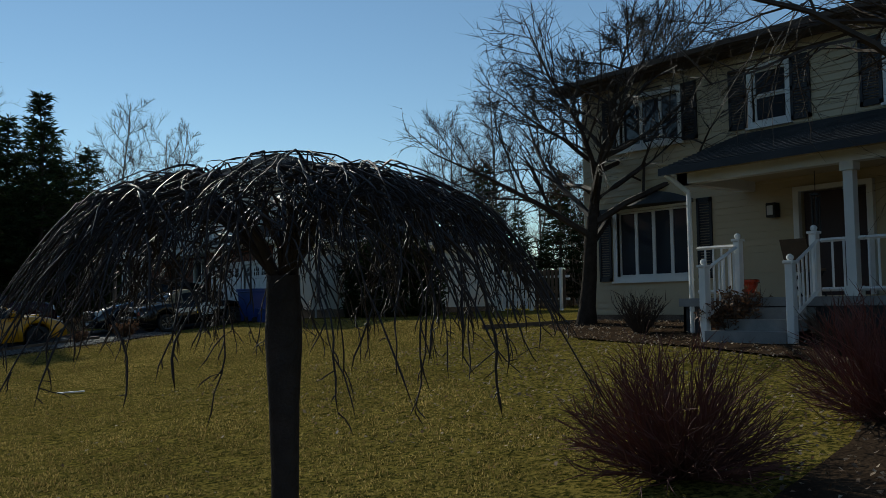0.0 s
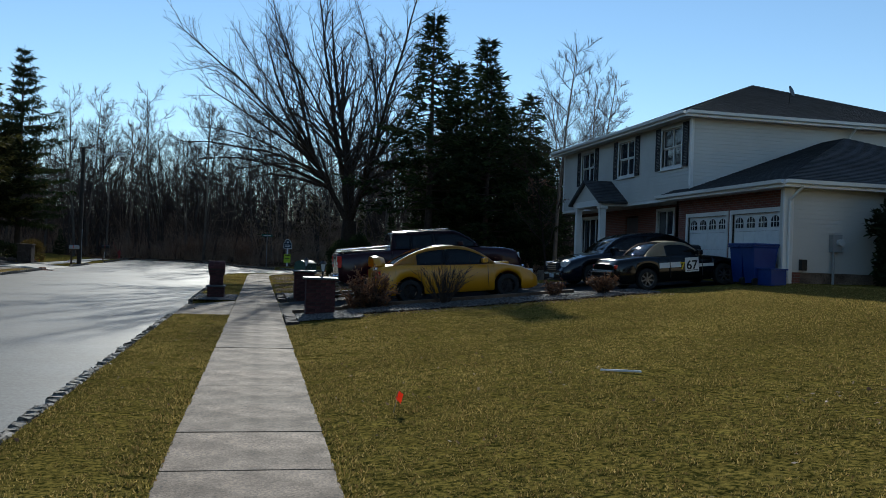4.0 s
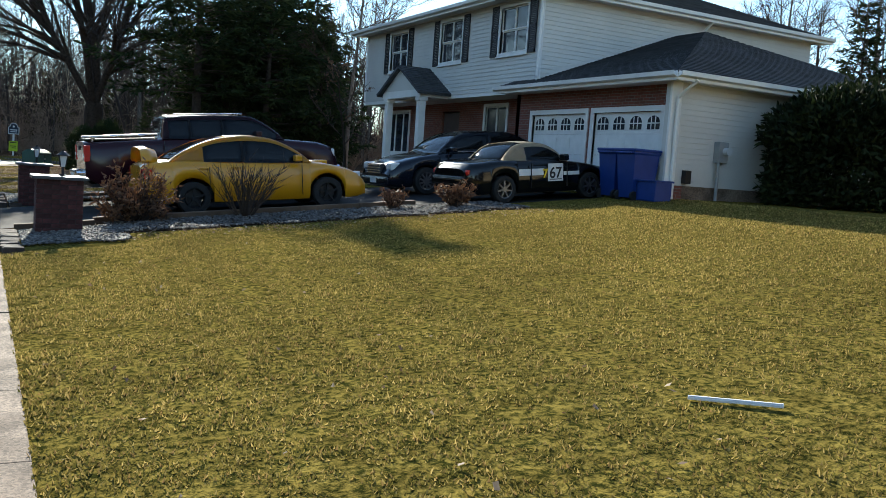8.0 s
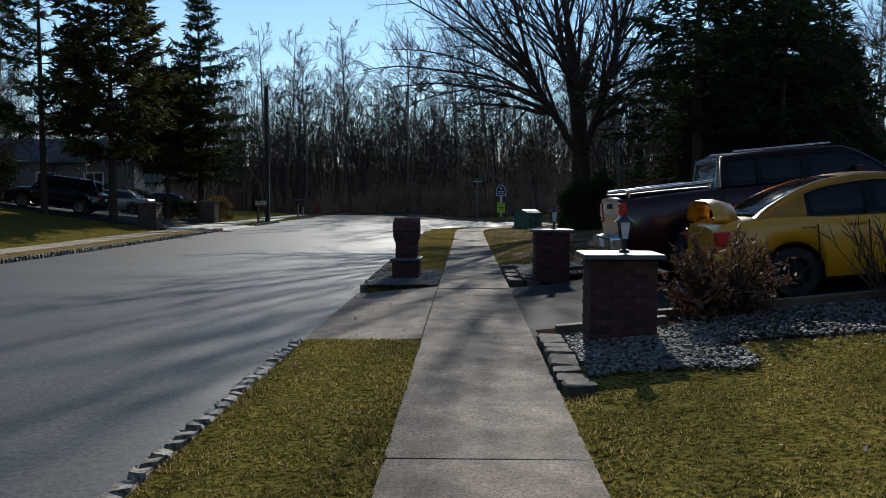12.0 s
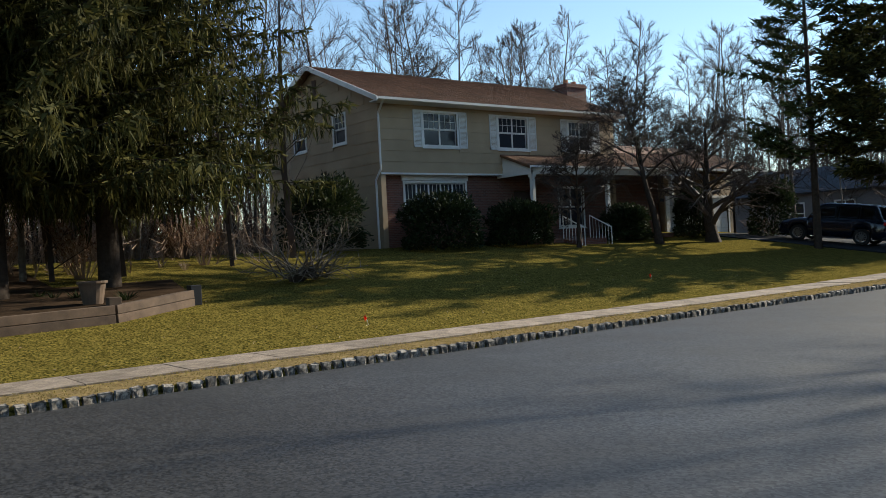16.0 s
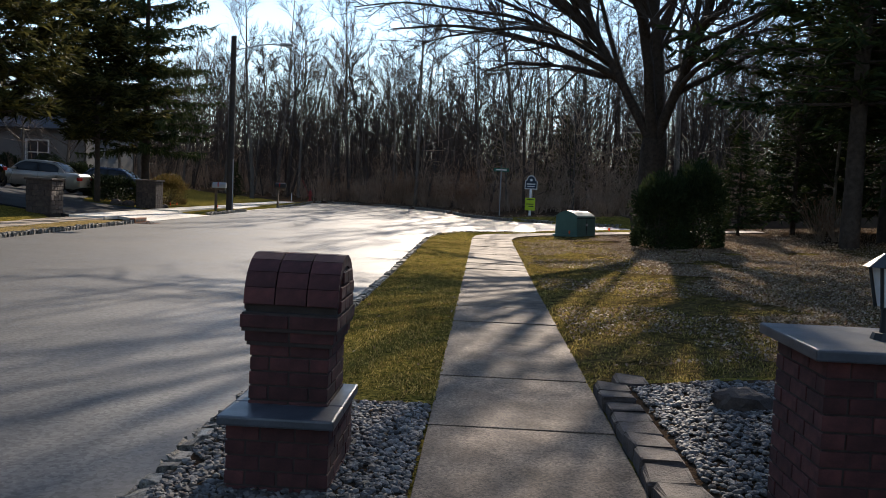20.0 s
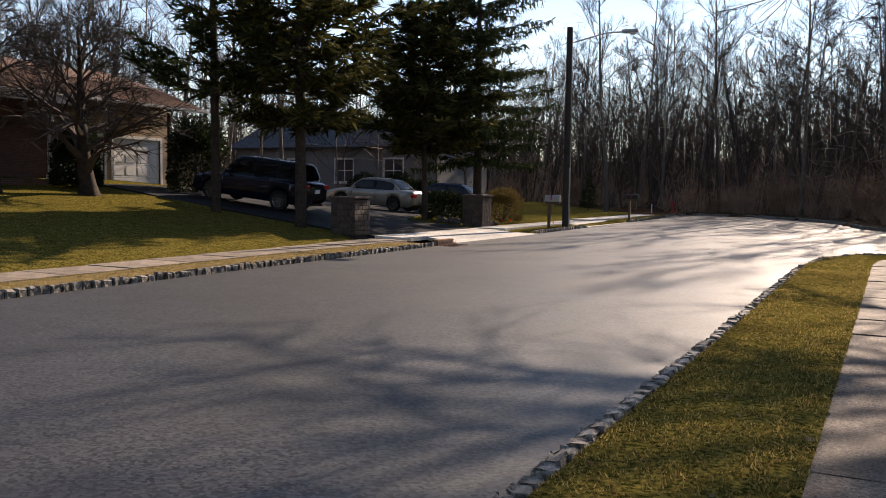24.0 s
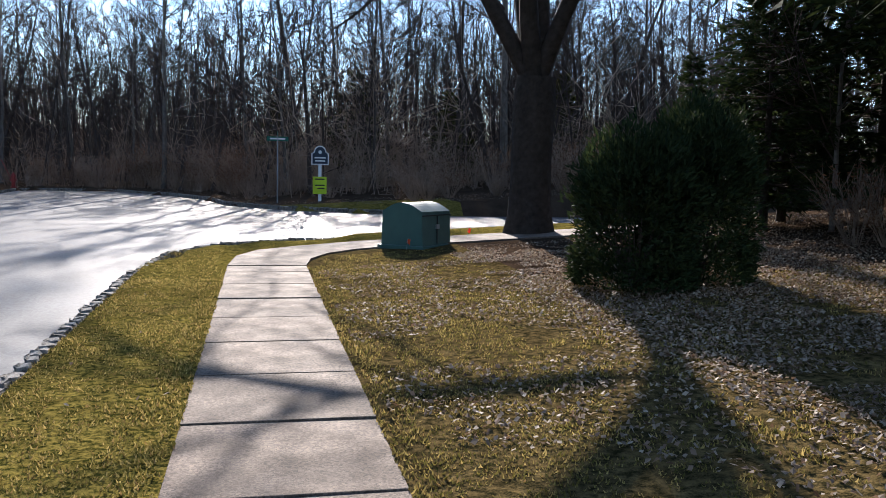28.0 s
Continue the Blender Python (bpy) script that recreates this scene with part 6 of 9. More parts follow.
def conifer(seed, h, r, base=0.06, whorls=26, per=7, droop=0.25, hang=0.0, dens=26, mat=None, trunk_r=0.2, size=0.2, cone=1.0, open_=0.0, ragged=0.25):
    """Spruce, fir or pine: trunk, bare boughs, and needle sprays along them."""
    rnd = random.Random(seed)
    tr, lv = Wood(), Leaves()
    n = 9
    pts = wander(rnd, Vector((0, 0, -0.15)), Vector((0, 0, 1)), h, n, 0.012, Vector((0, 0, 0.1)))
    tr.limb(pts, [trunk_r * (1 - 0.96 * i / n) + 0.01 for i in range(n + 1)], 9)
    for wv in range(whorls):
        f = base + (1 - base) * (wv + rnd.uniform(-0.3, 0.3)) / whorls
        f = min(max(f, base), 0.985)
        p, _ = at_line(pts, f)
        L0 = r * (1 - f) ** cone * (1 if f > base + 0.05 else 0.85) + 0.12
        for b in range(per):
            if rnd.random() < open_:
                continue
            a = 2 * math.pi * (b + rnd.random() * 0.9) / per + wv * 1.7
            L = L0 * rnd.uniform(0.62, 1.15) * (1 + ragged * noise.noise((a * 0.9, f * 9.0, seed)) * 1.6)
            out = Vector((math.cos(a), math.sin(a), 0.25 * f - droop * (1 - f) * 0.6))
            l1 = wander(rnd, p, out, L, 5, 0.07, Vector((0, 0, -droop * 0.12 + (0.1 if hang else 0.05))))
            tr.limb(l1, [max(0.035 * (1 - f) + 0.012, 0.012) * (1 - 0.85 * i / 5) for i in range(6)], 3)
            m = max(4, int(dens * L / max(r, 0.1)))
            for i in range(m):
                f2 = (0.12 + 0.88 * (i + rnd.random()) / m) if not open_ else 0.35 + 0.65 * rnd.random()
                q, t = at_line(l1, min(f2, 0.99))
                if hang:
                    hl = hang * rnd.uniform(0.4, 1.1) * min(1, 0.35 + 1.2 * f2 * (1.2 - f2))
                    q2 = q + Vector((rnd.uniform(-0.12, 0.12), rnd.uniform(-0.12, 0.12), 0))
                    k = 5
                    for j in range(k):
                        c = q2 + Vector((0, 0, -hl * j / k))
                        d = Vector((rnd.uniform(-0.5, 0.5), rnd.uniform(-0.5, 0.5), -1)).normalized()
                        lv.spike(c, d, rand_dir(rnd), size * rnd.uniform(0.8, 1.5), size * 0.22)
                sgn = rnd.choice((-1, 1))
                side = t.cross(Vector((0, 0, 1))).normalized() * sgn
                d = (t * rnd.uniform(0.2, 0.9) + side * rnd.uniform(0.3, 1.0) + Vector((0, 0, rnd.uniform(-0.5, 0.35) - droop * 0.4))).normalized()
                ln = size * rnd.uniform(0.9, 2.0) * (1.15 - 0.5 * f2)
                for j in range(4):
                    dd = (d + rand_dir(rnd) * 0.5).normalized()
                    lv.spike(q + d * ln * 0.3 * j, dd, rand_dir(rnd), ln, size * 0.42)
    return tr.mesh("trunk", M_BARK), lv.mesh("crown", mat or M_NEEDLE)


def evergreen_bush(seed, rx, ry, rz, n, leaf, mat, narrow=0.45, up=0.3):
    """A dense shrub of single leaves over a shell of twigs, uneven in outline."""
    rnd = random.Random(seed)
    tr, lv = Wood(), Leaves()
    for i in range(16):
        d = rand_dir(rnd)
        d.z = abs(d.z) + 0.5
        e = Vector((d.x * rx, d.y * ry, d.z * rz)) * 0.9
        tr.limb(wander(rnd, Vector((0, 0, 0)), e, e.length, 4, 0.15, Vector()), [0.025, 0.02, 0.015, 0.01, 0.005], 4)
    for i in range(n):
        d = rand_dir(rnd)
        if d.z < -0.55:
            d.z *= -0.6
        if d.z < 0:
            g = 0.94 / max(math.hypot(d.x, d.y), 0.05)
            d = Vector((d.x * g, d.y * g, d.z * 1.5))
        k = rnd.random() ** 0.3
        bump = 1 + 0.28 * noise.noise(d * 2.0 + Vector((seed, 0, 0))) + 0.14 * noise.noise(d * 6 + Vector((0, seed, 0)))
        p = Vector((d.x * rx * k * bump, d.y * ry * k * bump, rz + d.z * rz * k * bump))
        if i % 6 == 0:
            a, u = rnd.uniform(0, 6.2832), 0.96 - 0.2 * rnd.random()
            p = Vector((math.cos(a) * rx * u, math.sin(a) * ry * u, rnd.uniform(0.02, 0.45 * rz)))
            d = Vector((math.cos(a), math.sin(a), 0))
        if p.z < 0.03:
            p.z = rnd.uniform(0.03, 0.3)
        o = (d + rand_dir(rnd) * 0.9 + Vector((0, 0, up))).normalized()
        s = o.orthogonal().normalized()
        s = (s * math.cos(i) + o.cross(s) * math.sin(i)).normalized()
        lv.blade(p, o, s, leaf * rnd.uniform(0.7, 1.3), leaf * narrow)
    return tr.mesh("trunk", M_BARK), lv.mesh("crown", mat)


def twig_bush(seed, h, w, stems, forks=4, mat=None, leaves=0, fat=1.0, dome=False):
    rnd = random.Random(seed)
    tr, lv = Wood(), Leaves()
    for i in range(stems):
        a = rnd.uniform(0, 6.28)
        s = rnd.random() ** 0.6
        p = Vector((math.cos(a), math.sin(a), 0)) * 0.12 * w * s
        d = Vector((math.cos(a) * s * w * 0.9 / h, math.sin(a) * s * w * 0.9 / h, 1))
        ln = h * rnd.uniform(0.65, 1.05)
        if dome:
            e = math.acos(rnd.uniform(0.08, 1.0))
            d = Vector((math.cos(a) * math.sin(e) * w * 0.62, math.sin(a) * math.sin(e) * w * 0.62, math.cos(e) * h))
            ln = d.length * rnd.uniform(0.8, 1.03)
        l = wander(rnd, p, d, ln, 4, 0.1, Vector((0, 0, 0.02)))
        tr.limb(l, [0.009 * fat, 0.008 * fat, 0.006 * fat, 0.0045 * fat, 0.0], 3)
        for j in range(forks):
            q, t = at_line(l, rnd.uniform(0.25, 0.95))
            e = (t + rand_dir(rnd) * 0.6).normalized()
            b = wander(rnd, q, e, h * rnd.uniform(0.12, 0.34), 2, 0.15, Vector((0, 0, 0.06)))
            tr.limb(b, [0.005 * fat, 0.004 * fat, 0.0], 3)
            for _ in range(leaves):
                g, t3 = at_line(b, rnd.random() * 0.99)
                o = rand_dir(rnd)
                lv.blade(g, o, o.orthogonal().normalized(), rnd.uniform(0.05, 0.1) * fat ** 0.5, 0.035 * fat ** 0.5)
    m = [tr.mesh("branchwork", mat or M_TWIG, False)]
    if leaves:
        m.append(lv.mesh("foliage", M_DRYF))
    return m


def spot(x, y, s=1.0, turn=0.0, dz=0.0):
    return Matrix.Translation((x, y, ground_z(x, y) + dz)) @ Matrix.Rotation(turn, 4, "Z") @ Matrix.Scale(s, 4)


def weeping_cherry():
    """The small grafted weeping cherry beside the first steps of the walk: arching branches that turn down into hanging strands."""
    rnd = random.Random(21)
    tr, cr = Wood(), Wood()
    pts = wander(rnd, Vector((0, 0, -0.1)), Vector((-0.02, 0.0, 1)), 1.78, 8, 0.02, Vector())
    tr.limb(pts, [0.066, 0.056, 0.051, 0.048, 0.047, 0.049, 0.054, 0.066, 0.058], 12)
    top = pts[-1]

    def roof(r):
        return 2.06 - 0.42 * r * r - 1.1 * max(0.0, r - 0.7) ** 1.3

    def spurs(line, n, r):
        for _ in range(n):
            p, t = at_line(line, rnd.uniform(0.1, 0.98))
            e = (t + rand_dir(rnd) * 1.1).normalized()
            q = wander(rnd, p, e, rnd.uniform(0.02, 0.12), 3, 0.35, Vector((0, 0, -0.15)))
            for v in q:
                v.z = min(v.z, roof(math.hypot(v.x, v.y)) + 0.045)
            cr.limb(q, [r, r * 0.9, r * 0.85, r * 0.9], 4)

    def strand(p, d, reach, low, r0):
        """Runs out along d, bends over and hangs to its low end."""
        line, q, e = [p.copy()], p.copy(), d.normalized()
        gone = 0.0
        crest = rnd.choice((0.0, 0.01, 0.02, 0.03, 0.05, 0.07))
        while q.z > low and len(line) < 40:
            gone += 0.05
            fall = min(1.0, gone / reach) ** 1.5
            far_out = 1.0 if math.hypot(q.x, q.y) < 0.86 else 0.72
            e = (Vector((e.x * far_out, e.y * far_out, e.z)) * (1 - 0.15 * fall) + Vector((0, 0, -0.16 * fall)) + rand_dir(rnd) * 0.22).normalized()
            q = q + e * 0.05
            q.z = min(q.z, roof(math.hypot(q.x, q.y)) + crest)
            line.append(q.copy())
        if len(line) < 3:
            return None
        n = len(line) - 1
        cr.limb(line, [r0 * (1 - 0.35 * i / n) * rnd.uniform(0.85, 1.2) for i in range(n + 1)], 4)
        return line

    for b in range(40):
        a = b * 2.39996 + rnd.uniform(-0.3, 0.3)
        R = 0.28 + 0.62 * ((b * 0.618 + 0.13) % 1.0) ** 0.6
        n = 10
        l = []
        for i in range(n + 1):
            f = i / n
            r = R * (1 - (1 - f) ** 1.35)
            z = top.z - 0.05 + (roof(r) - top.z + 0.05) * min(1.0, f * 2.6) ** 0.8
            w = a + 0.22 * math.sin(3.2 * f + b)
            l.append(Vector((top.x * (1 - f) + math.cos(w) * r, top.y * (1 - f) + math.sin(w) * r, z)) + rand_dir(rnd) * 0.012 * min(i, 4))
        for v in l:
            v.z = min(v.z, roof(math.hypot(v.x, v.y)) + 0.02)
        r0 = rnd.uniform(0.008, 0.017)
        cr.limb(l, [r0 * (1 - 0.68 * i / n) for i in range(n + 1)], 5)
        spurs(l, 12, 0.003)
        end = (l[-1] - l[-2]).normalized()
        line = strand(l[-1], end, rnd.uniform(0.1, 0.4), rnd.choice(LOWS) - 0.06, r0 * 0.36)
        if line:
            spurs(line, 8, 0.0022)
        for j in range(12):
            p, t = at_line(l, rnd.uniform(0.08, 0.98))
            out = Vector((p.x, p.y, 0)).normalized()
            e = (out * rnd.uniform(0.4, 1.2) + rand_dir(rnd) * 0.8 + t * 0.4 + Vector((0, 0, 0.16))).normalized()
            line = strand(p, e, rnd.uniform(0.25, 0.9), rnd.choice(LOWS) + rnd.uniform(0.0, 0.3) * (j % 2), rnd.uniform(0.0026, 0.0044))
            if line:
                spurs(line, 9, 0.0021)
    t = thing("weeping_cherry_tree", spot(1.7, 10.33), "bare weeping cherry tree with dark drooping branches on the lawn", "tree")
    for nm, w in (("trunk", tr), ("crown", cr)):
        o = new(nm, w.mesh(nm, M_CHERRY))
        o.parent = t


M_DARKTWIG = material("dark_twigs", (0.075, 0.054, 0.042), (0.04, 0.029, 0.023), 3.0, 30.0, 0.75, 0.0, stain=0.2, vary=0.2, spec=0.3)
LOWS = (1.56, 1.6, 1.64, 1.7, 1.76, 1.84, 1.92, 1.56, 1.64, 1.72, 1.48, 1.4, 1.34)
weeping_cherry()
TREES = [wood_tree(100 + i, h, r, f, l, sp, u) for i, (h, r, f, l, sp, u) in enumerate(((18, 0.21, 0.26, 17, 0.33, 0.2), (16.5, 0.19, 0.2, 18, 0.37, 0.17), (19, 0.23, 0.34, 17, 0.31, 0.22), (14.5, 0.14, 0.16, 17, 0.37, 0.17), (17, 0.17, 0.3, 16, 0.34, 0.22), (12, 0.1, 0.1, 15, 0.44, 0.17)))]
FIRS = [conifer(50, 14.3, 4.5, 0.26, 34, 8, 0.22, 0, 26, M_NEEDLE, 0.24, 0.3, 1.1, 0.1, 0.75), conifer(51, 11.4, 3.4, 0.1, 28, 8, 0.2, 0, 24, M_NEEDLE, 0.17, 0.3, 0.95, 0.08, 0.65)]


def great_maple():
    """Short bole, upright main limbs, and long low limbs that arch outward."""
    rnd = random.Random(7)
    tr, cr = Wood(), Wood()
    bole = wander(rnd, Vector((0, 0, -0.2)), Vector((0.02, 0, 1)), 3.4, 6, 0.015, Vector())
    tr.limb(bole, [0.6, 0.47, 0.43, 0.42, 0.43, 0.45, 0.4], 14)
    thin = 0.0085
    mains = []
    stems = []
    for i in range(5):
        a = i * 2 * math.pi / 5 + 0.4
        out = (0.14, 0.36, 0.55, 0.28, 0.46)[i]
        o, d, L = at_line(bole, 0.8 + 0.17 * rnd.random())[0], Vector((math.cos(a) * out, math.sin(a) * out, 1)).normalized(), rnd.uniform(12.4, 14.9)
        stems.append((o, d))
        mains.append((o, d, L, (0.23, 0.25, 0.19, 0.22, 0.19)[i], 19, Vector((0, 0, 0.05))))
    for i in range(11):
        a = i * 2 * math.pi / 11 + rnd.uniform(-0.25, 0.25)
        o, d = stems[min(range(5), key=lambda k: -(stems[k][1].x * math.cos(a) + stems[k][1].y * math.sin(a)))]
        mains.append((o + d * (1.5 + 4.6 * ((i * 5) % 11) / 11), Vector((math.cos(a), math.sin(a), rnd.uniform(1.0, 2.4))), rnd.uniform(8.0, 10.5), 0.085, 15, Vector((0, 0, 0.05))))
    for i in range(5):
        a = radians(118 + 30 * i)
        o, d = stems[min(range(5), key=lambda k: -(stems[k][1].x * math.cos(a) + stems[k][1].y * math.sin(a)))]
        mains.append((o + d * (3.6 + 0.8 * (i % 3)), Vector((math.cos(a), math.sin(a), 0.75 + 0.25 * (i % 2))), 9.0 + 0.9 * (i % 3), 0.1, 17, Vector((math.cos(a) * 0.04, math.sin(a) * 0.04, 0.0))))
    for i in range(7):
        a = radians(140 + 21 * i)
        o, d = stems[min(range(5), key=lambda k: -(stems[k][1].x * math.cos(a) + stems[k][1].y * math.sin(a)))]
        mains.append((o + d * (2.5 + 0.5 * (i % 3)), Vector((math.cos(a), math.sin(a), 0.46 + 0.2 * (i % 2))), 8.2 + 0.6 * (i % 3), (0.13, 0.075, 0.09)[i % 3], 15, Vector((math.cos(a) * 0.05, math.sin(a) * 0.05, -0.06))))
    for i in range(6):
        a = radians(-75 + 27 * i)
        o, d = stems[min(range(5), key=lambda k: -(stems[k][1].x * math.cos(a) + stems[k][1].y * math.sin(a)))]
        mains.append((o + d * (1.8 + 0.9 * (i % 3)), Vector((math.cos(a), math.sin(a), 0.5 + 0.25 * (i % 2))), 6.8 + 0.8 * (i % 3), (0.1, 0.075, 0.085)[i % 3], 15, Vector((math.cos(a) * 0.04, math.sin(a) * 0.04, -0.03))))
    for p, d, L, r, nsub, pull in mains:
        l = wander(rnd, p, d, L, 10, 0.11, pull)
        tr.limb(l, [r * (1 - 0.9 * (i / 10) ** 0.8) + 0.012 for i in range(11)], 7)
        for b in range(nsub):
            f = 0.22 + 0.77 * (b + rnd.random()) / nsub
            q, t = at_line(l, min(f, 0.99))
            e = (t + rand_dir(rnd) * 0.8 + Vector((0, 0, 0.12))).normalized()
            L1 = L * 0.4 * (1.2 - f) ** 0.6 * rnd.uniform(0.6, 1.15)
            l1 = wander(rnd, q, e, L1, 5, 0.17, Vector((0, 0, 0.06 if pull.z > 0 else 0.01)))
            r1 = max(r * (1 - 0.88 * f) * 0.6, 0.027)
            cr.limb(l1, [r1 * (1 - 0.8 * i / 5) for i in range(6)], 4)
            for c in range(5):
                f2 = 0.15 + 0.83 * (c + rnd.random()) / 5
                q2, t2 = at_line(l1, f2)
                L2 = L1 * 0.5 * rnd.uniform(0.5, 1.1)
                l2 = wander(rnd, q2, t2 + rand_dir(rnd) * 0.75, L2, 3, 0.2, Vector((0, 0, 0.08)))
                cr.limb(l2, [max(r1 * 0.4, thin * 1.2), thin, thin * 0.8, thin * 0.5], 3)
                for g in range(4):
                    q3, t3 = at_line(l2, rnd.uniform(0.15, 0.98))
                    l3 = wander(rnd, q3, t3 + rand_dir(rnd) * 0.8, L2 * rnd.uniform(0.3, 0.7), 2, 0.2, Vector((0, 0, 0.08)))
                    cr.limb(l3, [thin * 0.8, thin * 0.6, 0.0], 3)
    return tr.mesh("trunk", M_BARK), cr.mesh("crown", M_DARKTWIG, False)


# the great bare maple by the corner, and the limbs that shade the walk
plant("maple_tree", great_maple(), spot(5.35, 67.0), "great bare maple with a broad twiggy crown", "tree")
# evergreens beyond the driveway
for x, y, s, k, t in ((8.84, 59.0, 1.0, 0, 0.0), (11.8, 58.3, 1.0, 1, 1.0), (13.6, 60.6, 0.85, 1, 2.0), (15.5, 63.0, 0.95, 1, 0.7), (7.7, 64.6, 0.3, 1, 3.1), (12.8, 66.0, 0.66, 1, 4.4), (17.5, 66.5, 0.75, 1, 5.0), (10.6, 61.0, 0.85, 0, 2.6), (13.1, 64.0, 1.0, 0, 0.3), (10.9, 66.6, 0.62, 1, 3.3), (14.7, 59.0, 0.6, 1, 4.0), (9.6, 65.2, 0.5, 1, 5.5)):
    plant("fir_tree", FIRS[k], spot(x, y, s, t), "dark green fir tree at the wood's edge", "tree", "firs beyond the driveway")
# added unseen behind the start: they keep low sky off paint and shaded walls
for x, y, t in ((-22, -14, 0.0), (-27, -20, 1.0), (7, -20, 2.0), (13, -24, 3.0), (20, -19, 4.0), (-18, -25, 5.0)):
    plant("fir_tree", FIRS[1], spot(x, y, 1.0, t), "unseen dark green fir added behind the start to block low sky", "tree", "firs behind the first lawn")
plant("oak_tree", TREES[1], spot(15.5, 57.5, 0.78, 2.2), "bare tree above the driveway", "tree")
plant("oak_tree", TREES[5], spot(10.4, 64.2, 0.7, 1.2), "small bare tree behind the yews", "tree")
# big Norway spruces over the far lawn
SPR = conifer(61, 18.5, 6.7, 0.14, 44, 9, 0.4, 0.9, 54, M_NEEDLEY, 0.27, 0.24, 0.75)
for x, y, s, t in ((-22.4, 37.1, 1.0, 0.3), (-21.6, 34.4, 1.05, 2.0), (-25.5, 32.0, 1.05, 4.0)):
    plant("norway_spruce", SPR, spot(x, y, s, t), "tall Norway spruce with hanging olive-green sprays", "tree", "spruces on the far lawn")
# pines and a spruce by the far driveway
plant("spruce_tree", conifer(63, 14.9, 4.3, 0.19, 22, 8, 0.45, 0.3, 44, M_NEEDLE, 0.2, 0.22, 0.85, 0.0, 0.4), spot(-16.2, 77.3), "dark spruce with level boughs beside the pillar", "tree")
PINE = conifer(74, 12.0, 4.4, 0.06, 24, 8, 0.05, 0, 44, M_NEEDLEY, 0.16, 0.32, 0.8, 0.2, 0.6)
plant("pine_tree", conifer(71, 12.8, 4.4, 0.26, 21, 9, 0.05, 0, 64, M_NEEDLEY, 0.2, 0.3, 0.5, 0.15, 0.6), spot(-16.8, 65.5, 0.98, 0.5), "pine tree with clumped dark needles and a bare stem", "tree", "pines by the far driveway")
plant("pine_tree", conifer(72, 16.2, 3.8, 0.26, 21, 7, 0.0, 0, 44, M_NEEDLE, 0.18, 0.28, 0.35, 0.3, 0.6), spot(-19.9, 65.1, 0.92, 2.5), "tall open pine with tufted needles on bare boughs", "tree", "pines by the far driveway")
plant("pine_tree", conifer(73, 8.8, 3.1, 0.32, 18, 9, 0.05, 0, 60, M_NEEDLEY, 0.13, 0.28, 0.45, 0.08, 0.5), spot(-17.2, 74.4, 1.0, 1.3), "smaller pine beside the parked cars", "tree", "pines by the far driveway")
# ornamental trees before the tan house
for x, y, h, r, sd, first, sp, lab in ((-24.3, 60.4, 7.6, 0.17, 31, 0.4, 0.62, "bare crooked ornamental tree before the porch"), (-23.8, 63.4, 5.9, 0.3, 32, 0.14, 0.92, "low spreading bare cherry tree by the garage"), (-24.6, 55.8, 4.3, 0.09, 33, 0.3, 0.75, "thin bare tree before the porch steps")):
    plant("ornamental_tree", bare_tree(sd, h, r, first, 22, 12, 8, 2, 0.14, -0.02, sp, 1, 0.1, 0.0125), spot(x, y), lab, "tree")
# tall maple overhanging the cream house
plant("maple_tree", bare_tree(41, 6.8, 0.2, 0.26, 26, 13, 8, 3, 0.12, 0.0, 0.86, 1, 0.09, 0.0085), spot(12.95, 19.45), "bare maple at the corner of the cream house", "tree")
plant("maple_tree", bare_tree(42, 6.2, 0.17, 0.25, 20, 11, 7, 3, 0.06, -0.05, 0.95, 1, 0.06, 0.006), spot(8.9, 10.4), "bare tree with crooked twigs before the porch", "tree")
for x, y, k, sc, t in ((-27.5, 74.2, 4, 0.72, 1.0), (-35.5, 79.5, 1, 0.85, 2.0), (-33.0, 85.5, 0, 0.9, 3.0), (-39.5, 75.5, 2, 0.8, 4.0), (-30.5, 80.5, 3, 0.85, 5.0), (-38.5, 84.0, 5, 1.1, 0.5), (-36.5, 72.8, 3, 0.8, 1.5), (-33.2, 74.6, 5, 0.95, 2.5), (-40.0, 66.0, 1, 0.8, 3.5), (-39.0, 57.5, 4, 0.85, 5.5)):
    plant("oak_tree", TREES[k], spot(x, y, sc, t), "bare tree behind the tan garage", "tree", "bare trees behind the tan garage")


def inwood(x, y):
    """Where the woods stand, with an unseen stand added behind the start."""
    if inside(x, y, ROAD) or any(inside(x + a, y + b, ROAD) for a, b in ((2.5, 0), (-2.5, 0), (0, 3.0), (0, -3.0))):
        return False
    if y < -7:
        return abs(x + 7) > 11 and not (10 < x < 26 and y > -12)
    if -43.5 < x < -24.5 and 90 < y < 101.5:
        return False
    if y > 84:
        return (x > -12.5 and y > 86.5) or x < -22 - 0.1 * (y - 86) or y > 102
    if x > 27 and y > 22:
        return True
    if x > 12 and y > 58 and not (68 < y < 84):
        return True
    if x < -41 and y > 28:
        return True
    if x < -24 and 20 < y < 45 and x < -24 - 0.5 * max(0, y - 40):
        return True
    return False


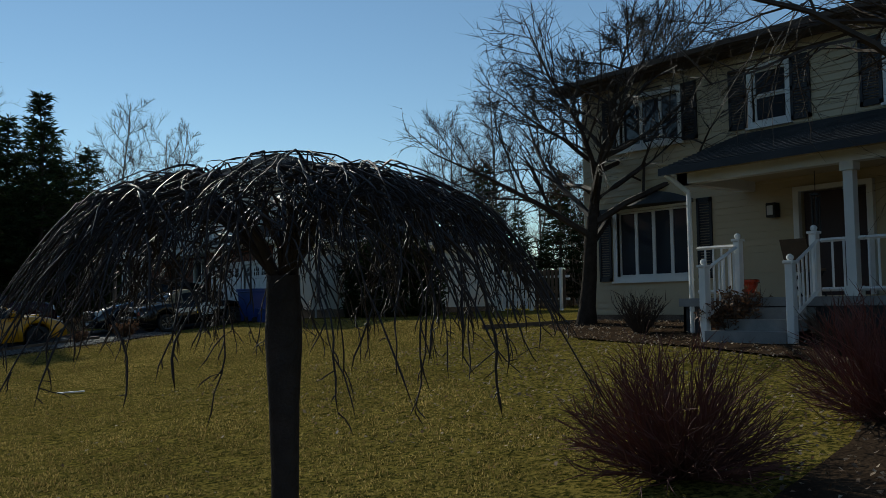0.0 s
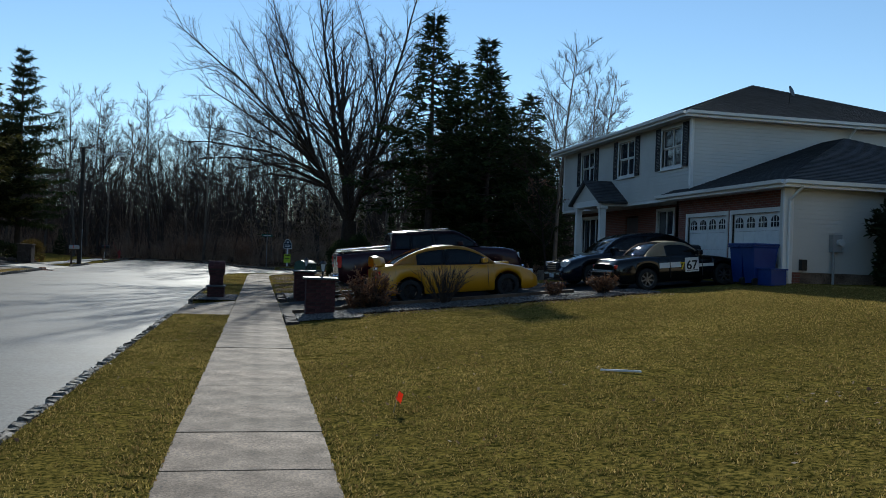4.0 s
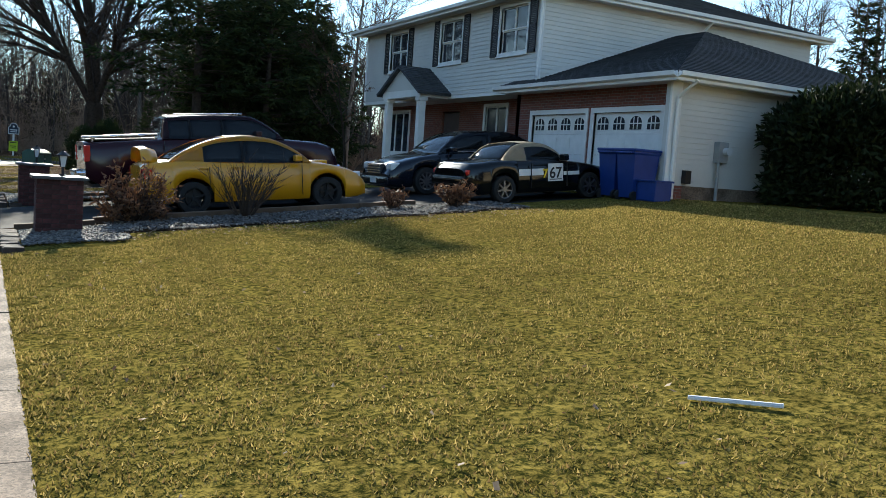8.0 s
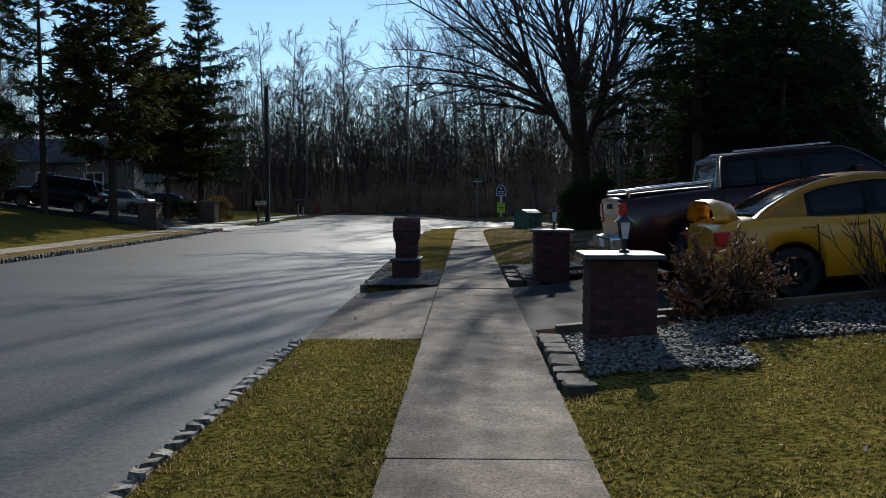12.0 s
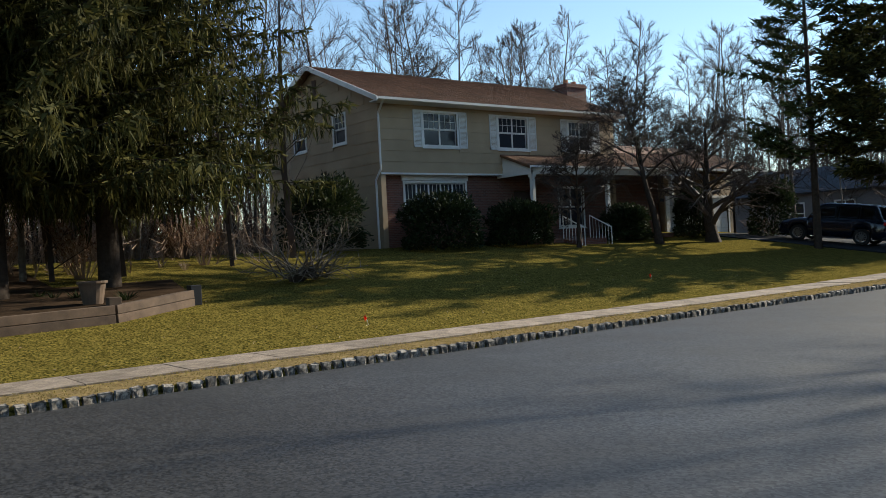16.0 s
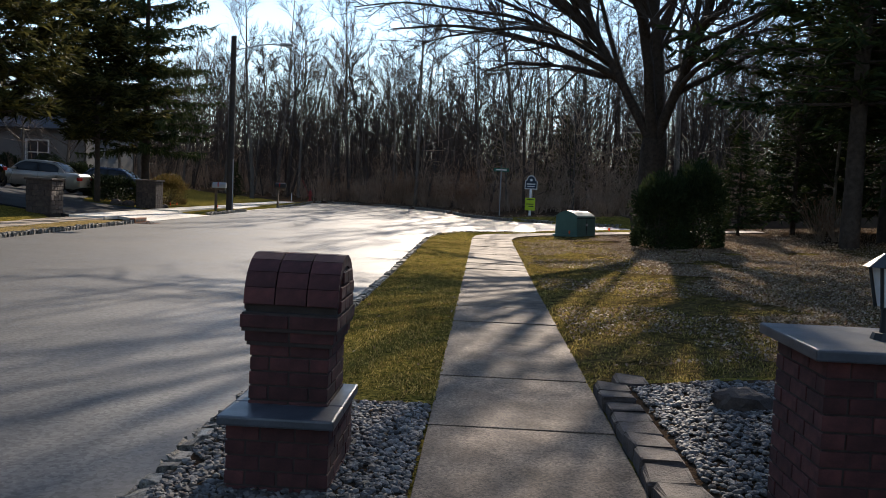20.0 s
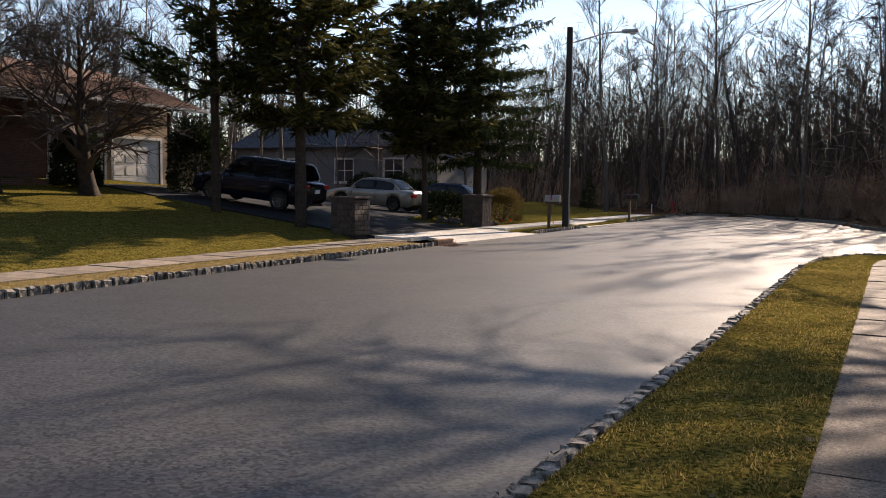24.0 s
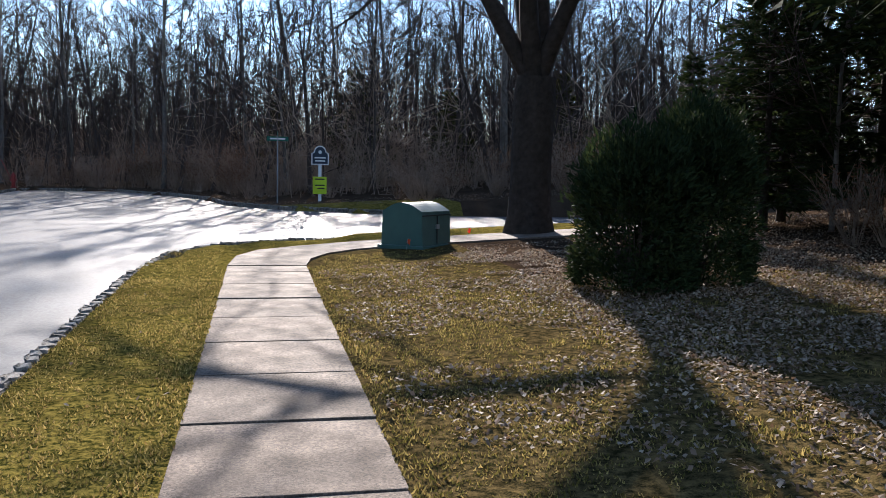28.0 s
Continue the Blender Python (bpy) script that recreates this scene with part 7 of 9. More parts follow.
def build_woods():
    rnd = random.Random(11)
    spots = []
    # the wood ahead stands thickest; then the strips behind the houses
    # last two strips: unseen, added behind the start to shut out low sky
    for x0, x1, y0, y1, want, gap in ((-14, 22, 88, 108, 28, 2.4), (-48, 0, 101, 128, 48, 2.5), (6, 36, 88, 120, 40, 2.4), (-34, 2, 112, 140, 20, 2.8), (-66, -40, 26, 110, 80, 2.4), (27, 50, 20, 84, 34, 2.6), (-40, -24, 20, 46, 12, 2.4), (-45, -18, -34, -8, 14, 3.0), (6, 40, -34, -12, 14, 3.0)):
        got = tries = 0
        while got < want and tries < 6000:
            tries += 1
            x, y = rnd.uniform(x0, x1), rnd.uniform(y0, y1)
            if not inwood(x, y) or any((x - a) ** 2 + (y - b) ** 2 < gap ** 2 for a, b in spots):
                continue
            spots.append((x, y))
            got += 1
    first = {}
    for x, y in spots:
        k = rnd.randrange(len(TREES))
        m = spot(x, y, rnd.uniform(0.72, 1.06) * (0.66 if x > 20 and y < 84 else 1.0), rnd.uniform(0, 6.28))
        if k not in first:
            first[k] = plant("forest_tree", TREES[k], m, "slender bare tree of the winter wood", "tree", "trees of the wood")
        else:
            copy_thing(first[k], m)


build_woods()


def far_woods():
    """Stems, twigs and brush standing thick in the depth of the wood, past counting."""
    rnd = random.Random(12)
    w = Wood()
    # the last strip is unseen, added behind the start to dim sky reflections
    for x0, x1, y0, y1, want in ((-75, -6, 102, 158, 440), (-30, -4, 108, 156, 170), (-6, 4, 98, 154, 130), (4, 65, 94, 150, 560), (-13, 32, 87, 104, 50), (-40, 0, 112, 165, 120), (6, 60, 95, 140, 330), (9, 45, 84, 98, 130), (-70, 15, 152, 215, 520), (-95, -40, 20, 110, 560), (-60, -24, 20, 46, 180), (26, 75, 20, 90, 260), (-60, 60, -70, -30, 250)):
        n = 0
        while n < want:
            x, y = rnd.uniform(x0, x1), rnd.uniform(y0, y1)
            if not inwood(x, y):
                continue
            n += 1
            h = rnd.uniform(5, 13.5) * (0.7 if x > 20 and y < 92 else 1.0)
            p = wander(rnd, Vector((x, y, ground_z(x, y) - 0.3)), Vector((rnd.uniform(-0.2, 0.2), rnd.uniform(-0.2, 0.2), 1)), h, 3, 0.1, Vector((0, 0, 0.05)))
            r = 0.03 + 0.13 * rnd.random() ** 1.6
            w.limb(p, [r, r * 0.8, r * 0.55, 0.01], 3)
            for _ in range(20):
                f = rnd.uniform(0.1, 0.99)
                q, t = at_line(p, f)
                d = Vector((rnd.uniform(-1, 1), rnd.uniform(-1, 1), rnd.uniform(0.3, 1.5))).normalized()
                e = q + d * rnd.uniform(1.0, 3.4) * (1.25 - f) ** 0.6
                w.limb([q, e], [0.02, 0.0], 3)
                m = q.lerp(e, rnd.uniform(0.2, 0.7))
                w.limb([m, m + (d + rand_dir(rnd) * 0.8).normalized() * rnd.uniform(0.7, 1.8)], [0.016, 0.0], 3)
    o = new("far_woods", w.mesh("far_woods", M_TWIG, False))
    tagged(o, "deep grey-brown winter wood of bare stems", "woods", kind="stuff")
    # thicket under the trees, thickest along the far side
    w = Wood()
    for x0, x1, y0, y1, want in ((-60, 45, 88, 140, 2600), (-13, 24, 86, 104, 1300), (-36, 0, 110, 150, 1000), (-60, 10, 150, 200, 1500), (0, 50, 90, 132, 3000), (-80, -41, 22, 100, 2200), (-60, -25, 21, 45, 1100), (27, 60, 22, 84, 1000)):
        n = 0
        while n < want:
            x, y = rnd.uniform(x0, x1), rnd.uniform(y0, y1)
            if not inwood(x, y):
                continue
            n += 1
            h = (0.7 + min(rnd.expovariate(0.55), 7.0)) * (0.85 + 0.9 * noise.noise(Vector((x * 0.12, y * 0.12, 3.0))))
            p = Vector((x, y, ground_z(x, y) - 0.1))
            e = p + Vector((rnd.uniform(-0.4, 0.4), rnd.uniform(-0.4, 0.4), 1)).normalized() * h
            w.limb([p, e], [0.024, 0.0], 3)
            for _ in range(8):
                q = p.lerp(e, rnd.uniform(0.05, 0.95))
                w.limb([q, q + (Vector((0, 0, 0.5)) + rand_dir(rnd) * 1.1).normalized() * h * rnd.uniform(0.25, 0.6)], [0.018, 0.0], 3)
    o = new("thicket", w.mesh("thicket", M_BRUSH, False))
    tagged(o, "tangled tan brush under the bare trees", "brush", kind="stuff")


far_woods()


def bend(x, y):
    """The strip of brush just behind the far kerb where the street turns."""
    if not (-13.5 < x < 14 and 81.5 < y < 105) or (-1.0 < x < 5 and y < 88):
        return False
    near = any(inside(x + a, y + b, ROAD) for a, b in ((-3.2, -3.2), (0, -4.5), (-4.5, 0)))
    return near and not any(inside(x + a, y + b, ROAD) for a, b in ((0, 0), (-1.3, 0), (0, -1.3), (1.0, 0), (-0.9, -0.9)))


def undergrowth():
    """Brown brush along the edge of the woods."""
    rnd = random.Random(13)
    kinds = [twig_bush(200 + i, 1.8, 1.6, 30, 8, M_BRUSH, 0, 1.7) for i in range(3)] + [twig_bush(210 + i, 2.3, 1.7, 26, 8, M_BRUSH, 3, 1.7) for i in range(3)]
    first = {}
    n = 0
    tries = 0
    while n < 260 and tries < 40000:
        tries += 1
        x, y = (rnd.uniform(-13.5, 14), rnd.uniform(82, 105)) if n < 48 else (rnd.uniform(-50, 40), rnd.uniform(22, 122))
        if n < 48 and not bend(x, y):
            continue
        edge = inwood(x, y) and not all(inwood(x + a, y + b) for a, b in ((5, 0), (-5, 0), (0, 6), (0, -6)))
        fr = (2 < x < 18 and 85.2 < y < 91) or (9.0 < x < 24 and 60.5 < y < 68.5) or bend(x, y)
        if not (edge or fr) or inside(x, y, ROAD):
            continue
        if x > 2 and 52 < y < 69 and (x < 9 or y < 60.5):
            continue
        n += 1
        k = rnd.randrange(len(kinds))
        m = spot(x, y, rnd.uniform(0.3, 1.15), rnd.uniform(0, 6.28), -0.03)
        if k not in first:
            t = thing("brush", m, "tangle of leafless brown brush at the wood's edge" if k < 3 else "brown brush holding dead leaves at the wood's edge", "bush", "brush at the wood's edge")
            for nm, me in zip(("branchwork", "foliage"), kinds[k]):
                o = new(nm, me)
                o.parent = t
            first[k] = t
        else:
            copy_thing(first[k], m)


undergrowth()
# shrubs by the houses
RHOD = evergreen_bush(81, 1.6, 1.5, 1.27, 24000, 0.15, M_LEAF)
plant("rhododendron", RHOD, spot(16.45, 31.3), "large dark rounded evergreen shrub against the garage", "bush")
for x, y, a, b, c, sd in ((-26.6, 50.6, 1.3, 1.7, 1.08, 82), (-26.3, 54.3, 1.2, 1.45, 0.92, 83), (-25.9, 60.2, 0.9, 1.1, 0.8, 84), (-25.6, 64.4, 0.9, 0.8, 1.15, 85), (-24.4, 69.0, 1.1, 1.1, 1.5, 86)):
    plant("evergreen_shrub", evergreen_bush(sd, a, b, c, 7500, 0.14, M_LEAF), spot(x, y), "dark evergreen shrub before the tan house", "bush", "shrubs before the tan house")
plant("yew_bush", evergreen_bush(87, 0.74, 0.85, 1.14, 22000, 0.085, M_NEEDLE, 0.3, 0.7), spot(5.2, 59.7), "dark spreading yew bush beside the maple", "bush", "yews beside the maple")
plant("yew_bush", evergreen_bush(88, 0.78, 0.9, 0.98, 18000, 0.085, M_NEEDLE, 0.3, 0.7), spot(4.3, 59.5), "dark yew bush beside the maple", "bush", "yews beside the maple")
M_GOLD = island_material("golden_needles", [(0.05, 0.037, 0.011), (0.12, 0.082, 0.024), (0.2, 0.14, 0.045)], 0.8, 0.3, 0.1)
plant("golden_bush", evergreen_bush(89, 0.88, 0.88, 0.76, 6000, 0.09, M_GOLD, 0.3, 0.7), spot(-15.6, 78.6), "rounded yellow-green bush beside the stone pillar", "bush")
plant("young_hemlock", FIRS[1], spot(-17.6, 97.0, 0.22, 1.1), "young dark hemlock among the bare trees", "tree")
plant("dark_shrub", evergreen_bush(90, 1.2, 0.8, 0.6, 4200, 0.11, M_LEAF), spot(-16.9, 76.0), "low dark shrub behind the stone pillar", "bush")

plant("spruce_tree", FIRS[1], spot(27.0, 34.0, 0.52, 0.4), "dark fir behind the garage", "tree")
plant("spruce_tree", FIRS[1], spot(27.5, 39.5, 0.62, 1.4), "tall dark fir behind the garage roof", "tree")
plant("oak_tree", TREES[3], spot(29.5, 44.5, 0.72, 2.4), "bare tree behind the garage", "tree")
for x, y, k, t in ((25.9, 35.4, 0.38, 1.0), (28.0, 32.6, 0.42, 2.0), (26.6, 30.6, 0.34, 3.0)):
    plant("spruce_tree", FIRS[1], spot(x, y, k, t), "young dark fir behind the white fence", "tree", "young firs behind the fence")
for x, y, k, t in ((4.9, 97.0, 0.55, 1.0), (9.5, 93.5, 0.42, 2.0), (1.2, 104.0, 0.5, 3.0), (16.0, 95.0, 0.5, 4.0)):
    plant("young_pine", PINE, spot(x, y, k, t), "young yellow-green pine among the bare trees of the wood", "tree", "young pines in the wood")
plant("oak_tree", TREES[1], spot(28.5, 31.0, 0.72, 1.4), "bare tree behind the garage", "tree")
plant("oak_tree", TREES[3], spot(25.5, 27.0, 0.7, 3.4), "bare tree behind the lawn", "tree")
plant("oak_tree", TREES[0], spot(-16.4, 97.0, 0.85, 1.4), "tall bare tree by the second mailbox", "tree")


for x, y, k, sc, t in ((-24.6, 86.5, 5, 0.75, 0.4), (-28.2, 88.6, 3, 0.7, 1.9), (-31.5, 89.3, 5, 0.85, 3.2), (-22.3, 88.8, 3, 0.8, 4.6), (-26.2, 90.4, 5, 0.9, 5.2)):
    plant("oak_tree", TREES[k], spot(x, y, sc, t), "bare tree before the grey house", "tree", "bare trees before the grey house")
for x, y, a, c, sd in ((-23.6, 85.9, 1.0, 0.8, 91), (-26.4, 88.0, 1.3, 0.95, 92), (-29.6, 89.6, 1.2, 0.85, 93), (-19.2, 79.4, 0.9, 0.55, 94)):
    plant("evergreen_shrub", evergreen_bush(sd, a, a * 0.8, c, 4500, 0.13, M_LEAF), spot(x, y), "dark evergreen shrub beside the parked cars", "bush", "shrubs beside the parked cars")


def leaf_tree():
    """The small tree by the house front that still holds a few brown leaves."""
    rnd = random.Random(66)
    tr, cr = bare_tree(66, 5.0, 0.07, 0.3, 10, 7, 4, 1, 0.1, 0.06, 0.5, 1, 0.08, 0.007)
    lv = Leaves()
    pts = [v.co for v in cr.vertices]
    for _ in range(380):
        o = rand_dir(rnd)
        lv.blade(pts[rnd.randrange(len(pts))], o, o.orthogonal().normalized(), rnd.uniform(0.06, 0.11), 0.05)
    plant("young_oak", (tr, cr, lv.mesh("foliage", M_DRYF)), spot(12.0, 48.4), "thin young tree still holding rusty leaves by the house front", "tree")


leaf_tree()


# ---- street furniture and small things ----
BRICK_MESHES = {}


def brick_mesh(l, w, h):
    key = (round(l, 3), round(w, 3), round(h, 3))
    if key not in BRICK_MESHES:
        BRICK_MESHES[key] = mesh_of("brick", boxes((-l / 2, l / 2, -w / 2, w / 2, -h / 2, h / 2), bevel=0.004), M_BRICK)
    return BRICK_MESHES[key]


def brick_shaft(root, x0, x1, y0, y1, z0, courses, rnd, joint=0.01, ch=0.065):
    """Courses of single bricks round a mortar core."""
    lx, ly = x1 - x0, y1 - y0
    part("core", boxes((x0 + 0.008, x1 - 0.008, y0 + 0.008, y1 - 0.008, z0 - 0.02, z0 + courses * (ch + joint))), M_MORTAR, root)
    d = 0.095
    for c in range(courses):
        z = z0 + c * (ch + joint) + ch / 2
        odd = c % 2
        for side in range(4):
            along = lx if side < 2 else ly
            a0 = 0.0 if (side < 2) == (odd == 0) else d + joint
            a1 = along if (side < 2) == (odd == 0) else along - d - joint
            n = max(1, round((a1 - a0 + joint) / 0.205))
            l = (a1 - a0 - joint * (n - 1)) / n
            for i in range(n):
                s = a0 + i * (l + joint) + l / 2
                p = {0: (x0 + s, y0 + d / 2), 1: (x0 + s, y1 - d / 2), 2: (x0 + d / 2, y0 + s), 3: (x1 - d / 2, y0 + s)}[side]
                o = new("brick", brick_mesh(l, d, ch))
                o.parent = root
                o.matrix_local = pose(p[0] + rnd.uniform(-0.002, 0.002), p[1] + rnd.uniform(-0.002, 0.002), z, 0, 0, (0 if side < 2 else 90) + rnd.uniform(-0.6, 0.6))
    return z0 + courses * (ch + joint)


def lantern(x, y, z):
    t = thing("post_lantern", Matrix.Translation((x, y, z)), "small black lantern with clear panes on a brick pillar", "lamp", "pillar lanterns")
    part("foot", rods(((0, 0, 0), (0, 0, 0.03), 0.06, 0.05), ((0, 0, 0.03), (0, 0, 0.14), 0.022)), M_BLACK, t)
    bm = bmesh.new()
    for s, r in ((0, 0), (1, 0), (2, 0), (3, 0)):
        a = math.pi / 4 + s * math.pi / 2
        rod(bm, (0.05 * math.cos(a), 0.05 * math.sin(a), 0.14), (0.085 * math.cos(a), 0.085 * math.sin(a), 0.32), 0.008, n=6)
    part("cage", bm, M_BLACK, t)
    bm = bmesh.new()
    bmesh.ops.create_cone(bm, cap_ends=True, segments=4, radius1=0.042, radius2=0.075, depth=0.17, matrix=Matrix.Translation((0, 0, 0.23)) @ Matrix.Rotation(math.pi / 4, 4, "Z"))
    part("pane", bm, M_LAMPG, t)
    part("cap", rods(((0, 0, 0.32), (0, 0, 0.38), 0.11, 0.03), ((0, 0, 0.38), (0, 0, 0.41), 0.015)), M_BLACK, t)


def pillar(x0, x1, y0, y1, z0, rnd):
    cx, cy = (x0 + x1) / 2, (y0 + y1) / 2
    t = thing("brick_pillar", Matrix.Translation((cx, cy, z0)), "square red brick driveway pillar with a bluestone cap", "pillar", "driveway pillars")
    hx, hy = (x1 - x0) / 2, (y1 - y0) / 2
    top = brick_shaft(t, -hx, hx, -hy, hy, -0.06, 12, rnd)
    part("cap", boxes((-hx - 0.07, hx + 0.07, -hy - 0.07, hy + 0.07, top, top + 0.05), bevel=0.01), M_SLATE, t, "grey bluestone cap")
    lantern(cx + 0.05, cy, z0 + top + 0.05)


_r = random.Random(3)
pillar(1.12, 1.79, 33.45, 34.05, 0.07, _r)
pillar(1.12, 1.74, 40.45, 41.05, 0.07, _r)


def brick_mailbox():
    rnd = random.Random(5)
    t = thing("brick_mailbox", Matrix.Translation((-1.27, 41.42, -0.03)), "red brick mailbox pillar with rounded top and bluestone ledge", "mailbox")
    z = brick_shaft(t, -0.255, 0.255, -0.42, 0.34, 0.0, 5, rnd)
    part("ledge", boxes((-0.29, 0.285, -0.47, -0.16, z, z + 0.05), (-0.29, -0.19, -0.16, 0.36, z, z + 0.05), (0.19, 0.285, -0.16, 0.36, z, z + 0.05), bevel=0.012), M_SLATE, t, "grey bluestone ledge")
    z2 = brick_shaft(t, -0.205, 0.205, -0.2, 0.3, z, 5, rnd)
    z3 = brick_shaft(t, -0.228, 0.228, -0.22, 0.32, z2, 1, rnd)
    z4 = brick_shaft(t, -0.25, 0.25, -0.245, 0.345, z3, 1, rnd)
    # barrel top: the vault runs across from the street to the walk
    c0, ry, rz, cy = z4 + 0.04, 0.235, 0.22, 0.05
    ring = [(cy - ry, z4)] + [(cy - ry * math.cos(a), c0 + rz * math.sin(a)) for a in np.linspace(0.0, math.pi, 15)] + [(cy + ry, z4)]
    part("vault", prism([(-0.235, float(v), float(z)) for v, z in ring], (0.47, 0, 0)), M_MORTAR, t)
    n = 9
    for i in range(n):
        a = math.pi * (i + 0.5) / n
        for j in range(3):
            o = new("brick", brick_mesh(0.158, 0.086, 0.06))
            o.parent = t
            o.matrix_local = Matrix.Translation((-0.163 + 0.163 * j, cy - ry * math.cos(a), c0 + rz * math.sin(a))) @ Matrix.Rotation(math.pi / 2 - a, 4, "X")
    for s in (-1, 1):
        for i in range(3):
            for j in range(3 - (i > 1)):
                o = new("brick", brick_mesh(0.13, 0.03, 0.06))
                o.parent = t
                o.matrix_local = Matrix.Translation((s * 0.238, cy - 0.14 + 0.14 * j + 0.07 * (i > 1), z4 + 0.035 + 0.072 * i)) @ Matrix.Rotation(math.pi / 2, 4, "Z")
    part("mail_door", boxes((-0.27, -0.245, -0.05, 0.15, z4 + 0.0, z4 + 0.2), bevel=0.008), M_BLACK, t, "black mailbox door facing the street")


brick_mailbox()


def edging():
    """Weathered stone sets between walk and gravel, and the low wall along the driveway."""
    rnd = random.Random(6)
    me = [mesh_of("stone", boxes((-0.125, 0.125, -0.143, 0.143, -0.1, 0.07), bevel=0.02), M_STONE) for _ in range(4)]
    for k, m in enumerate(me):
        for v in m.vertices:
            v.co += Vector((rnd.uniform(-1, 1), rnd.uniform(-1, 1), rnd.uniform(-1, 1))) * 0.01
    e = tagged(new("edging"), "worn dark stone edging beside the sidewalk", "edging", kind="structure")

    def line(pts, dz=0.0, turn=0):
        for (x, y) in pts:
            o = new("stone", me[rnd.randrange(4)])
            o.parent = e
            o.matrix_local = pose(x + rnd.uniform(-0.015, 0.015), y, dz + rnd.uniform(-0.01, 0.015), rnd.uniform(-4, 4), rnd.uniform(-4, 4), turn + rnd.uniform(-5, 5))

    line([(0.75, 31.49 + 0.295 * i) for i in range(9)], 0.0)
    line([(0.75, 40.6 + 0.295 * i) for i in range(11)], 0.0)
    line([(0.95, 43.85), (0.78, 40.3), (1.05, 40.3)])
    w = tagged(new("low_wall"), "low dark timber-and-stone wall along the driveway", "wall", kind="structure")
    mt = mesh_of("timber", boxes((-0.6, 0.6, -0.075, 0.075, -0.25, 0.1), bevel=0.012), M_WOOD)
    x = 1.45
    while x < 8.2:
        y = 34.15 if x < 2 else 34.62
        o = new("timber", mt)
        o.parent = w
        o.matrix_local = pose(x, y, ground_z(x, y) + 0.02, 0, -5.4, rnd.uniform(-1, 1))
        x += 1.21
    for i in range(5):
        o = new("timber", mt)
        o.parent = w
        o.matrix_local = pose(2.3 + 1.21 * i, 41.25, ground_z(2.3 + 1.21 * i, 41.2) + 0.02, 0, -5.4, 0)


edging()


def pebbles():
    rnd = random.Random(8)
    base = bmesh.new()
    bmesh.ops.create_icosphere(base, subdivisions=1, radius=1.0)
    bv = [v.co.copy() for v in base.verts]
    bf = [tuple(v.index for v in f.verts) for f in base.faces]
    base.free()
    verts, faces = [], []

    def scatter(x0, x1, y0, y1, n, keep=lambda x, y: True):
        for _ in range(n):
            x, y = rnd.uniform(x0, x1), rnd.uniform(y0, y1)
            if not keep(x, y):
                continue
            s = rnd.uniform(0.012, 0.027)
            m = Matrix.Translation((x, y, ground_z(x, y) + s * 0.35 + (0.03 if x > 0.62 else 0.012))) @ Euler((rnd.uniform(-0.4, 0.4), rnd.uniform(-0.4, 0.4), rnd.uniform(0, 6.3))).to_matrix().to_4x4() @ Matrix.Diagonal((s * rnd.uniform(0.9, 1.5), s, s * rnd.uniform(0.5, 0.8), 1))
            o = len(verts)
            verts.extend(tuple(m @ v) for v in bv)
            faces.extend(tuple(o + i for i in f) for f in bf)

    scatter(-1.86, -0.63, 39.76, 42.9, 4800)
    scatter(0.92, 3.2, 40.6, 43.75, 6200, lambda x, y: y < 43.75 - 0.2 * abs(x - 1.5))
    scatter(0.9, 2.5, 31.5, 34.0, 3600, lambda x, y: x < 2.3 + 0.2 * noise.noise((y * 2.0, 1.0, 0.0)) and y > 31.8 + 0.35 * noise.noise((x * 2.2, 4.0, 0.0)))
    scatter(2.2, 9.7, 32.45, 34.5, 6800, lambda x, y: y > 32.72 + 0.3 * noise.noise((x * 1.3, 0.0, 2.0)))
    o = raw("pebble_bed", verts, faces, M_PEBBLE)
    tagged(o, "loose grey river pebbles round the mailbox and pillars", "pebbles", kind="stuff")
    # dark soil sheets under the pebbles
    for x0, x1, y0, y1 in ((-1.86, -0.625, 39.735, 42.95), (0.66, 3.2, 40.5, 43.8), (0.66, 9.6, 32.6, 34.55)):
        vs, fs = [], []
        nx, ny = 40, 6
        for j in range(ny + 1):
            for i in range(nx + 1):
                x, y = x0 + (x1 - x0) * i / nx, y0 + (y1 - y0) * j / ny
                if x1 > 9 and j == 0:
                    y += 0.1 + 0.3 * noise.noise((x * 1.3, 0.0, 2.0))
                vs.append((x, y, ground_z(x, y) + 0.012 + (0.01 if x > 0.62 and not (x1 > 9 and j == 0) else -0.02 if x1 > 9 else 0)))
        for j in range(ny):
            for i in range(nx):
                a = j * (nx + 1) + i
                fs.append((a, a + 1, a + nx + 2, a + nx + 1))
        tagged(raw("gravel_bed", vs, fs, M_SOIL), "dark soil bed under pebbles", "bed", kind="structure")


pebbles()


def rock(x, y, s, label="dark weathered field stone"):
    rnd = random.Random(int(x * 100))
    bm = bmesh.new()
    bmesh.ops.create_icosphere(bm, subdivisions=3, radius=1.0)
    for v in bm.verts:
        v.co *= 1 + 0.25 * noise.noise(v.co * 1.5 + Vector((x, y, 0))) + 0.08 * noise.noise(v.co * 5)
        v.co = Vector((v.co.x * s, v.co.y * s * 0.75, v.co.z * s * 0.6))
    t = thing("rock", Matrix.Translation((x, y, ground_z(x, y) + s * 0.3)), label, "rock")
    part("stone", bm, M_STONE, t)


rock(1.55, 42.9, 0.2)
rock(2.35, 42.4, 0.16)


